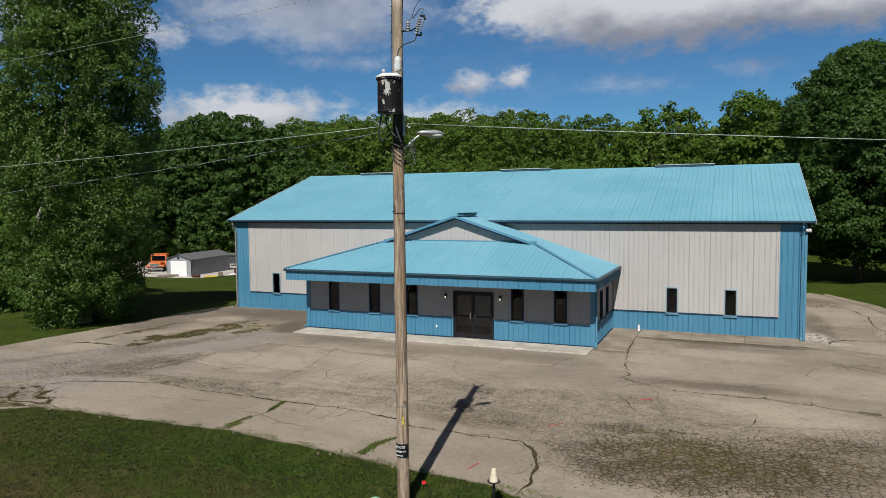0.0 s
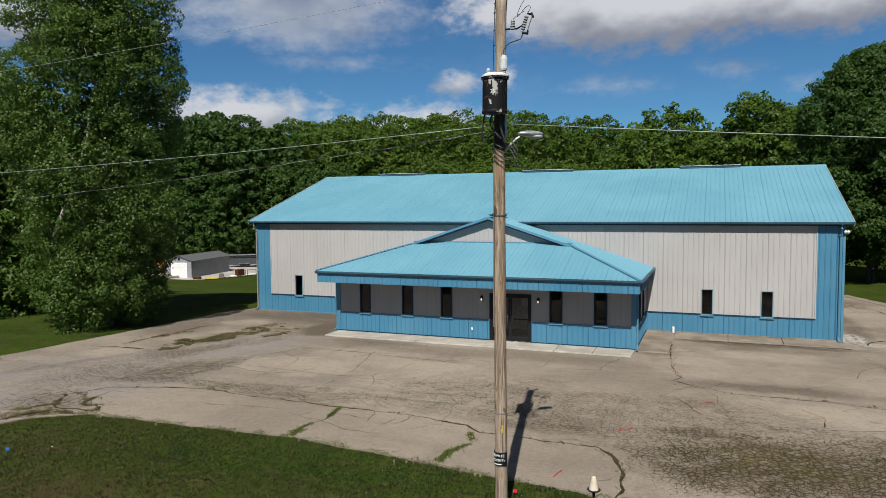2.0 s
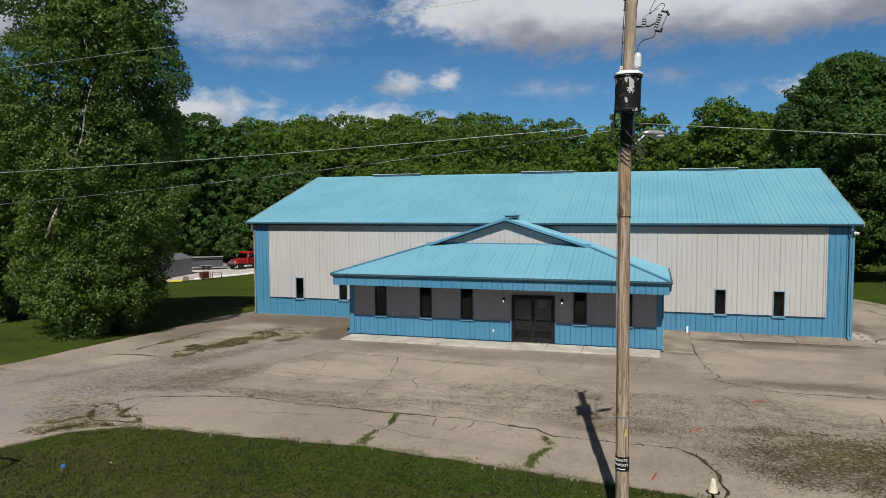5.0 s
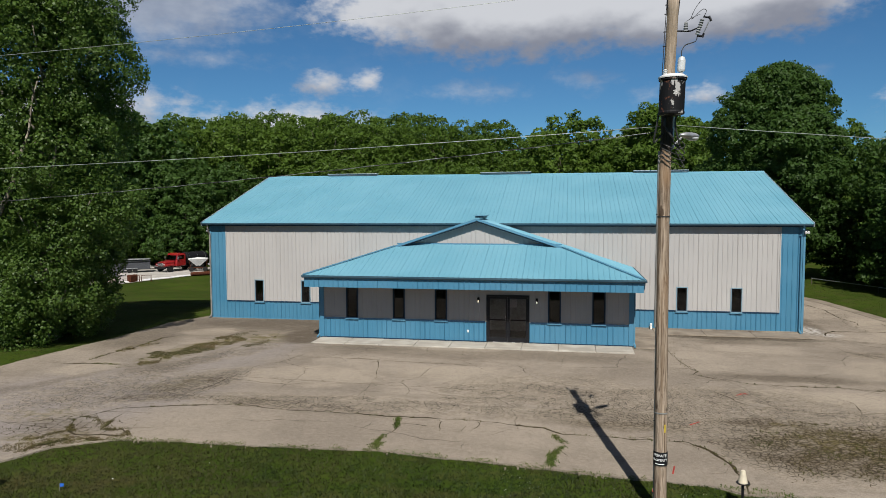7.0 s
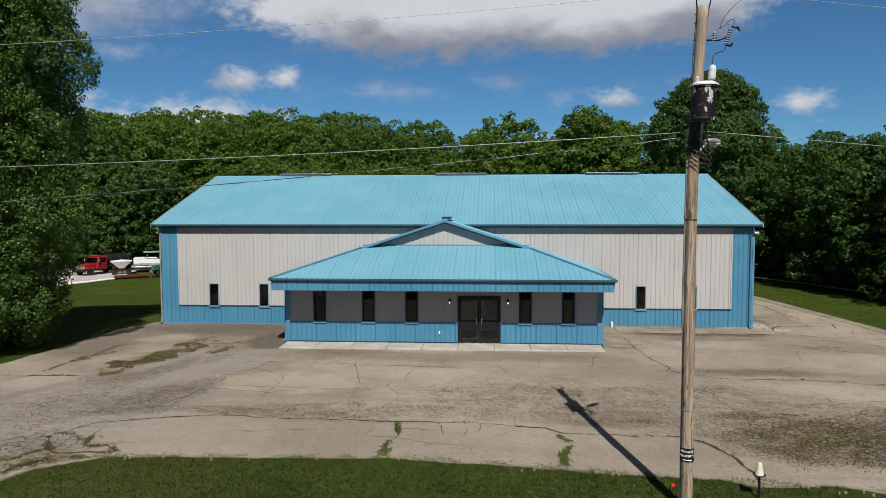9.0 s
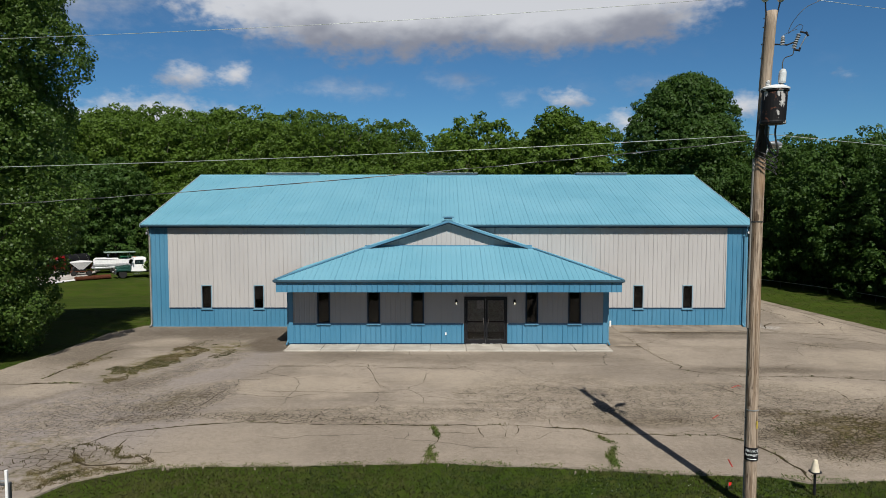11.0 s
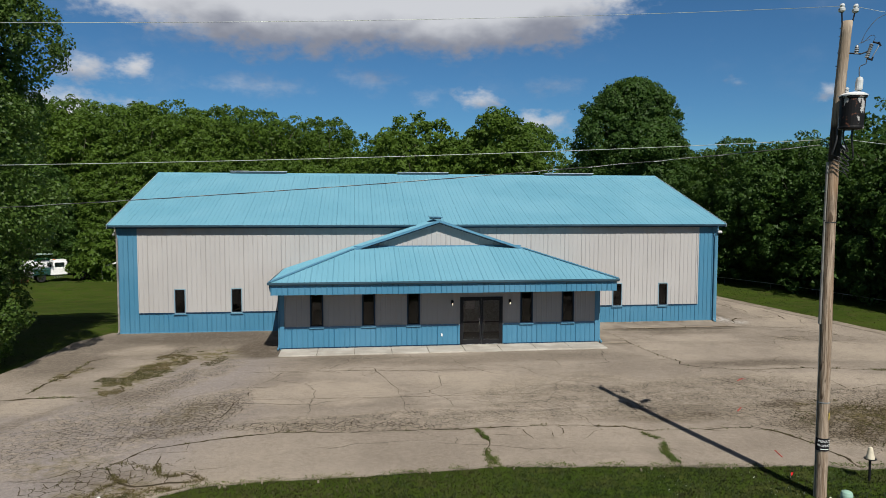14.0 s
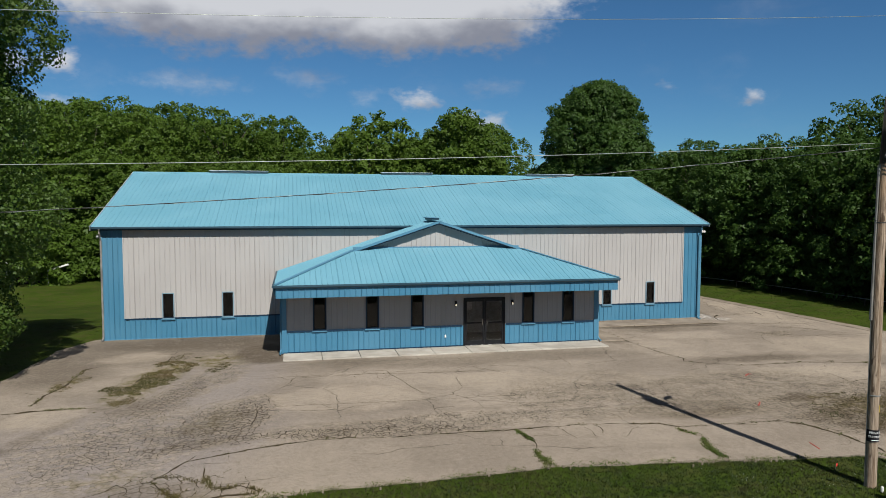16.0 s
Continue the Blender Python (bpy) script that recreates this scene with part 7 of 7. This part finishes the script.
part("rail", rods(((0, 0.03, 1.46), (-3.4, 0.1, 1.44), 0.022)), M["galv"], gate)
part("rail", rods(((0, 0.03, 1.40), (-3.4, 0.1, 1.38), 0.022)), M["trailer"], gate)
part("post", boxes((-3.44, -3.37, 0.06, 0.13, 0, 1.5), bevel=0.008), M["galv"], gate)
part("latch_bar", boxes((0.03, 0.06, -0.01, 0.05, 0.3, 1.45), bevel=0.005), M["trailer"], gate)
for i, (x, y) in enumerate(((-15.75, 13.65), (-17.45, 12.35))):
    tagged(part_mesh("litter_scrap", leaf_cards(np.array([[x, y, 0.05]]), np.array([[0.1, -0.2, 1.0]]), 0.06, rg), M["paper"]), "scrap of white litter in the grass", "litter", "litter on the lawn")


# ---- the lower yard ----
GZ = -3.17


def wheel(parent, x, y, r=0.5, w=0.28, side=1):
    m = Matrix.Translation((x, y, r)) @ Matrix.Rotation(radians(90), 4, "X")
    prof = [(r * 0.55, -w / 2), (r * 0.92, -w / 2), (r, -w * 0.36), (r, w * 0.36), (r * 0.92, w / 2), (r * 0.55, w / 2)]
    t = part("wheel", lathe(prof, 18, m), M["rubber"], parent)
    part("rim", lathe([(0.05, -w * 0.40), (r * 0.56, -w * 0.46), (r * 0.56, w * 0.46), (0.05, w * 0.40)], 14, m), M["galv"], t, "grey steel rim")


def truck(name, label, x, y, turn, paint, roof_paint, tank):
    """A bonneted lorry, nose towards +x; tank: the body behind the cab."""
    tk = thing(name, label, "truck", Matrix.Translation((x, y, GZ)) @ Matrix.Rotation(radians(turn), 4, "Z"))
    part("chassis", boxes((-5.2, 2.6, -0.42, -0.3, 0.62, 0.86), (-5.2, 2.6, 0.3, 0.42, 0.62, 0.86), bevel=0.01), M["black"], tk)
    bm = boxes((0.9, 2.75, -0.82, 0.82, 0.75, 1.62), bevel=0.12)
    for v_ in bm.verts:
        if v_.co.x > 2 and v_.co.z > 1.2:
            v_.co.z -= 0.16
            v_.co.y *= 0.88
    part("hood", bm, M[paint], tk)
    for s in (-1, 1):
        part("fender", boxes((1.35, 2.7, s * 1.0 - 0.2, s * 1.0 + 0.2, 0.85, 1.2), bevel=0.1), M[paint], tk)
        part("headlight", lathe([(0.1, 0), (0.1, 0.05), (0.04, 0.07)], 12, Matrix.Translation((2.72, s * 0.72, 1.12)) @ Matrix.Rotation(radians(90), 4, "Y")), M["porcelain"], tk)
        part("mirror", boxes((0.75, 0.85, s * 1.3 - 0.08, s * 1.3 + 0.08, 1.75, 2.2), bevel=0.02), M["chrome"], tk)
        wheel(tk, 1.95, s * 0.95)
        for wx in (-2.4, -3.7):
            wheel(tk, wx, s * 0.92, 0.5, 0.5)
    part("grille", boxes((2.74, 2.8, -0.55, 0.55, 0.88, 1.4), bevel=0.02), M["chrome"], tk)
    part("bumper", boxes((2.75, 2.95, -1.12, 1.12, 0.5, 0.78), bevel=0.04), M["chrome" if paint != "red" else "black"], tk)
    bm = boxes((-0.9, 0.95, -1.08, 1.08, 0.75, 2.5), bevel=0.1)
    for v_ in bm.verts:
        if v_.co.x > 0.5 and v_.co.z > 1.7:
            v_.co.x -= 0.32
    part("cab", bm, M[roof_paint], tk)
    part("cab_roof", boxes((-0.85, 0.6, -1.0, 1.0, 2.49, 2.6), bevel=0.05), M[roof_paint], tk)
    part("windscreen", boxes((-0.02, 0.03, -0.9, 0.9, -0.3, 0.32), bevel=0.01, m=Matrix.Translation((0.80, 0, 2.02)) @ Matrix.Rotation(radians(-22), 4, "Y")), M["glass"], tk)
    for s in (-1, 1):
        part("side_window", boxes((-0.55, 0.5, s * 1.085 - 0.01, s * 1.085 + 0.01, 1.75, 2.3), bevel=0.005), M["glass"], tk)
        part("step", boxes((-0.4, 0.6, s * 1.02 - 0.1, s * 1.02 + 0.1, 0.5, 0.58), bevel=0.01), M["chrome"], tk)
    for yy in (-0.6, -0.3, 0, 0.3, 0.6):
        part("marker_lamp", boxes((0.3, 0.42, yy - 0.05, yy + 0.05, 2.6, 2.66), bevel=0.01), M["orange"], tk)
    if tank:
        m = Matrix.Translation((-1.3, 0, 1.75)) @ Matrix.Rotation(radians(-90), 4, "Y")
        t = part("tank", lathe([(0.3, 0), (0.85, 0.05), (0.9, 0.15), (0.9, 3.9), (0.85, 4.0), (0.3, 4.05)], 22, m), M["galv" if tank == "steel" else "black"], tk, "dark cylindrical tank", smooth=False)
        for q in (0.5, 2.0, 3.5):
            part("tank_band", lathe([(0.905, q), (0.92, q), (0.92, q + 0.07), (0.905, q + 0.07)], 22, m), M["chrome"], t)
    else:
        part("deck", boxes((-5.2, -1.2, -1.1, 1.1, 0.9, 1.02), bevel=0.02), M["trailer"], tk)
    return tk


truck("red_truck", "red bonneted tank truck parked on the gravel", -63.9, 90.5, 253, "red", "red", "black")
truck("green_truck", "dark green and white truck parked beside the woods", -52.1, 89.0, 214, "darkgreen", "white", "")
truck("orange_truck", "orange truck parked beyond the shed", -74.5, 75.5, 300, "orange", "orange", "")


def garden_shed():
    sh = thing("storage_shed", "grey metal storage shed with a white roller door", "shed", Matrix.Translation((-66.4, 70.6, GZ)) @ Matrix.Rotation(radians(9), 4, "Z"))
    w, l, h, rise = 1.75, 9.6, 2.35, 0.62
    v_, f_ = [], []
    # side walls of ribbed sheet
    for s in (-1, 1):
        vs, fs = [], []
        n = 40
        for i in range(n * 2 + 1):
            y = l * i / (n * 2)
            d = 0.03 if i % 2 else 0.0
            vs += [(s * (w + d), y, 0.05), (s * (w + d), y, h)]
            if i:
                fs.append((2 * i - 2, 2 * i, 2 * i + 1, 2 * i - 1))
        part_mesh("side_wall", mesh_of("side_wall", vs, fs), M["shed"], sh)
    for y, mm in ((0.0, "shed"), (l, "shed")):
        bm = bmesh.new()
        t = 0.08 if y == 0 else -0.08
        a0 = [bm.verts.new((x, y, z)) for x, z in ((-w, 0.05), (w, 0.05), (w, h), (0, h + rise), (-w, h))]
        b0 = [bm.verts.new((v0.co.x, y + t, v0.co.z)) for v0 in a0]
        bm.faces.new(a0), bm.faces.new(b0[::-1])
        for k in range(5):
            bm.faces.new((a0[k], a0[(k + 1) % 5], b0[(k + 1) % 5], b0[k]))
        bmesh.ops.recalc_face_normals(bm, faces=bm.faces)
        part("end_wall", bm, M["shed"], sh)
    for s in (-1, 1):
        bm = bmesh.new()
        cs = [bm.verts.new(c) for c in ((0, -0.2, h + rise + 0.06), (0, l + 0.2, h + rise + 0.06), (s * (w + 0.2), l + 0.2, h - 0.03), (s * (w + 0.2), -0.2, h - 0.03),
                                        (0, -0.2, h + rise), (0, l + 0.2, h + rise), (s * (w + 0.2), l + 0.2, h - 0.09), (s * (w + 0.2), -0.2, h - 0.09))]
        for q in ((0, 1, 2, 3), (7, 6, 5, 4), (0, 4, 5, 1), (1, 5, 6, 2), (2, 6, 7, 3), (3, 7, 4, 0)):
            bm.faces.new([cs[i] for i in q])
        bmesh.ops.recalc_face_normals(bm, faces=bm.faces)
        part("roof_slope", bm, M["shedroof"], sh, "dark grey metal roof")
    door = part("roller_door", boxes((-1.2, 1.2, -0.06, 0.0, 0.08, 2.1), bevel=0.02), M["white"], sh, "white roller door")
    for i in range(6):
        part("slat", boxes((-1.18, 1.18, -0.075, -0.055, 0.12 + 0.33 * i, 0.40 + 0.33 * i), bevel=0.008), M["white"], door)
    part("gable_vent", lathe([(0.16, 0), (0.16, 0.05), (0.1, 0.06)], 12, Matrix.Translation((0, -0.0, h + 0.2)) @ Matrix.Rotation(radians(90), 4, "X")), M["black"], sh)
    for x in (-w, w):
        part("corner_post", boxes((x - 0.06, x + 0.06, -0.05, 0.07, 0.03, h), bevel=0.01), M["shed"], sh)


garden_shed()


def livestock_trailer():
    tr = thing("livestock_trailer", "grey slatted livestock trailer on twin wheels", "trailer", Matrix.Translation((-68.6, 87.0, GZ)) @ Matrix.Rotation(radians(34), 4, "Z") @ Matrix.Scale(0.82, 4))
    part("body", boxes((-2.9, 2.9, -1.0, 1.0, 0.55, 1.75), bevel=0.03), M["trailer"], tr)
    part("roof", boxes((-2.95, 2.95, -1.05, 1.05, 2.3, 2.38), bevel=0.03), M["galv"], tr)
    for i in range(13):
        x = -2.85 + i * 0.475
        for s in (-1, 1):
            part("slat", boxes((x - 0.04, x + 0.04, s * 0.98 - 0.02, s * 0.98 + 0.02, 1.74, 2.31)), M["trailer"], tr)
    for s in (-1, 1):
        part("rail", boxes((-2.9, 2.9, s * 1.0 - 0.025, s * 1.0 + 0.025, 2.0, 2.08)), M["trailer"], tr)
        part("mudguard", boxes((-0.95, 0.95, s * 1.12 - 0.14, s * 1.12 + 0.14, 0.78, 0.86), bevel=0.03), M["galv"], tr)
        for x in (-0.45, 0.45):
            wheel(tr, x, s * 1.13, 0.38, 0.22)
    part("drawbar", rods(((2.9, -0.6, 0.55), (4.2, 0, 0.5), 0.05), ((2.9, 0.6, 0.55), (4.2, 0, 0.5), 0.05)), M["rust"], tr)
    part("jack", rods(((4.0, 0, 0.03), (4.0, 0, 0.9), 0.04)), M["galv"], tr)


livestock_trailer()


def hopper_wagon():
    hw = thing("hopper_wagon", "white tarpaulin-covered hopper wagon on wheels", "wagon", Matrix.Translation((-60.3, 90.4, GZ)) @ Matrix.Rotation(radians(30), 4, "Z") @ Matrix.Scale(0.85, 4))
    bm = bmesh.new()
    top = [bm.verts.new(c) for c in ((-1.6, -1.1, 2.15), (1.6, -1.1, 2.2), (1.6, 1.1, 2.2), (-1.6, 1.1, 2.15))]
    low = [bm.verts.new(c) for c in ((-0.35, -0.4, 1.0), (0.35, -0.4, 1.0), (0.35, 0.4, 1.0), (-0.35, 0.4, 1.0))]
    peak = bm.verts.new((0, 0, 2.42))
    for k in range(4):
        bm.faces.new((low[k], low[(k + 1) % 4], top[(k + 1) % 4], top[k]))
        bm.faces.new((top[k], top[(k + 1) % 4], peak))
    bm.faces.new(low[::-1])
    bmesh.ops.recalc_face_normals(bm, faces=bm.faces)
    part("hopper", bm, M["tarp"], hw)
    part("frame", boxes((-1.6, 1.6, -0.5, -0.4, 0.6, 0.72), (-1.6, 1.6, 0.4, 0.5, 0.6, 0.72)), M["rust"], hw)
    for x, y in ((-1.5, -1.0), (1.5, -1.0), (-1.5, 1.0), (1.5, 1.0)):
        part("leg", rods(((x, y, 2.1), (x * 0.8, y * 0.5, 0.65), 0.04)), M["rust"], hw)
    for x in (-1.1, 1.1):
        for s in (-1, 1):
            wheel(hw, x, s * 0.85, 0.4, 0.25)


hopper_wagon()


def covered_boat():
    bt = thing("pontoon_boat", "white pontoon boat with a flat canopy on a trailer", "boat", Matrix.Translation((-58.0, 95.2, GZ)) @ Matrix.Rotation(radians(30), 4, "Z"))
    bm = boxes((-2.8, 2.8, -1.1, 1.1, 0.9, 1.25), bevel=0.08)
    part("deck", bm, M["galv"], bt)
    for s in (-1, 1):
        part("pontoon", lathe([(0.05, -3.0), (0.28, -2.6), (0.28, 2.8), (0.2, 2.95)], 14, Matrix.Translation((0, s * 0.75, 0.75)) @ Matrix.Rotation(radians(90), 4, "Y")), M["galv"], bt)
        part("side_rail", boxes((-2.7, 2.7, s * 1.05 - 0.03, s * 1.05 + 0.03, 1.25, 1.85), bevel=0.02), M["tarp"], bt)
        for x in (-1.0, 1.6):
            part("canopy_post", rods(((x, s * 0.95, 1.8), (x + 0.2, s * 0.95, 2.75), 0.03)), M["galv"], bt)
        wheel(bt, -0.4, s * 0.95, 0.36, 0.22)
        wheel(bt, 0.5, s * 0.95, 0.36, 0.22)
    part("cover", boxes((-2.6, 0.4, -1.0, 1.0, 1.85, 2.05), bevel=0.1), M["tarp"], bt)
    part("canopy", boxes((-1.4, 2.6, -1.15, 1.15, 2.74, 2.86), bevel=0.05), M["canopy"], bt, "faded green canopy")
    part("trailer_frame", boxes((-2.6, 3.4, -0.5, -0.4, 0.35, 0.47), (-2.6, 3.4, 0.4, 0.5, 0.35, 0.47)), M["rust"], bt)


covered_boat()
box_ = thing("storage_container", "green ribbed metal container behind the boats", "container", Matrix.Translation((-57.6, 99.4, GZ)) @ Matrix.Rotation(radians(28), 4, "Z"))
part("body", boxes((-1.45, 1.45, -0.95, 0.95, 0.05, 1.88), bevel=0.03), M["green"], box_)
for sx in (-1.45, 1.45):
    for sy in (-0.95, 0.95):
        part("corner_post", boxes((sx - 0.06, sx + 0.06, sy - 0.06, sy + 0.06, 0.0, 1.95), bevel=0.01), M["green"], box_)
for k in range(9):
    for sy in (-0.97, 0.97):
        part("side_rib", boxes((-1.25 + 0.3 * k, -1.15 + 0.3 * k, sy - 0.025, sy + 0.025, 0.12, 1.8), bevel=0.008), M["green"], box_)
for sy in (-0.96, 0.96):
    part("top_rail", boxes((-1.38, 1.38, sy - 0.05, sy + 0.05, 1.86, 1.96), bevel=0.01), M["green"], box_)
for i, (x, y, ln, turn, r, mat, lab) in enumerate(((-56.9, 84.9, 2.4, 44, 0.27, "rust", "large rusty steel pipe lying on the grass edge"), (-55.5, 86.2, 2.2, 40, 0.29, "rust", "large rusty steel pipe lying on the grass edge"))):
    m = Matrix.Translation((x, y, ground_height(x, y) + r)) @ Matrix.Rotation(radians(turn), 4, "Z") @ Matrix.Rotation(radians(90), 4, "Y")
    bm = lathe([(r * 0.9, -ln / 2), (r, -ln / 2), (r, ln / 2), (r * 0.9, ln / 2), (r * 0.9, -ln / 2 + 0.02)], 18, m)
    tagged(part("steel_pipe", bm, M[mat]), lab, "pipe", "pipes at the yard edge")
for i, (x, y, ln, turn) in enumerate(((-59.6, 80.2, 4.6, 62), (-60.9, 76.6, 3.6, 66), (-58.3, 83.6, 2.6, 60))):
    m = Matrix.Translation((x, y, ground_height(x, y))) @ Matrix.Rotation(radians(turn), 4, "Z")
    tagged(part("white_panel", boxes((-ln / 2, ln / 2, -0.32, 0.32, 0.02, 0.18), bevel=0.05, m=m), M["tarp"]), "long white panels lying at the yard's edge", "panel", "panels at the yard edge")
for i, (x, y, mat, w_, h_, lab) in enumerate(((-63.5, 70.6, "rust", 0.9, 0.35, "low heap of rusty scrap"), (-62.0, 71.6, "yellow", 1.6, 0.22, "yellow board lying on the ground"), (-61.6, 73.0, "slab_old", 0.6, 0.6, "grey concrete block on the gravel"), (-66.9, 69.2, "slab_old", 2.6, 0.35, "low concrete kerb block"), (-61.0, 76.0, "rust", 1.2, 0.9, "rusty steel crate on the gravel"))):
    m = Matrix.Translation((x, y, ground_height(x, y) + 0.03)) @ Matrix.Rotation(radians(20 + 15 * i), 4, "Z")
    tagged(part("yard_clutter", boxes((-w_ / 2, w_ / 2, -0.3, 0.3, 0, h_), bevel=0.05, m=m), M[mat]), lab, "scrap")
for x, y in ((-60.2, 75.3), (-59.2, 76.2), (-72.0, 70.4)):
    rack = thing("pipe_rack", "thin rusty sawhorse rack", "rack", group="racks in the yard", m= Matrix.Translation((x, y, ground_height(x, y) + 0.03)) @ Matrix.Rotation(radians(40), 4, "Z"))
    part("bar", rods(((-0.6, 0, 0.85), (0.6, 0, 0.85), 0.03)), M["rust"], rack)
    for sx in (-0.55, 0.55):
        for sy in (-0.35, 0.35):
            part("leg", rods(((sx, 0, 0.85), (sx, sy, 0.0), 0.025)), M["rust"], rack)
boom = Matrix.Translation((-45.4, 88.6, ground_height(-45.4, 88.6))) @ Matrix.Rotation(radians(-10), 4, "Z")
arm_ = thing("boom_arm", "white boom of a machine among the trees", "machine", boom)
part("mast", rods(((-1.5, 0, -0.1), (-1.5, 0, 1.75), 0.09)), M["galv"], arm_)
part("boom", boxes((-1.7, 1.0, -0.1, 0.1, -0.11, 0.11), bevel=0.03, m=Matrix.Translation((0, 0, 2.1)) @ Matrix.Rotation(radians(-17), 4, "Y")), M["white"], arm_)
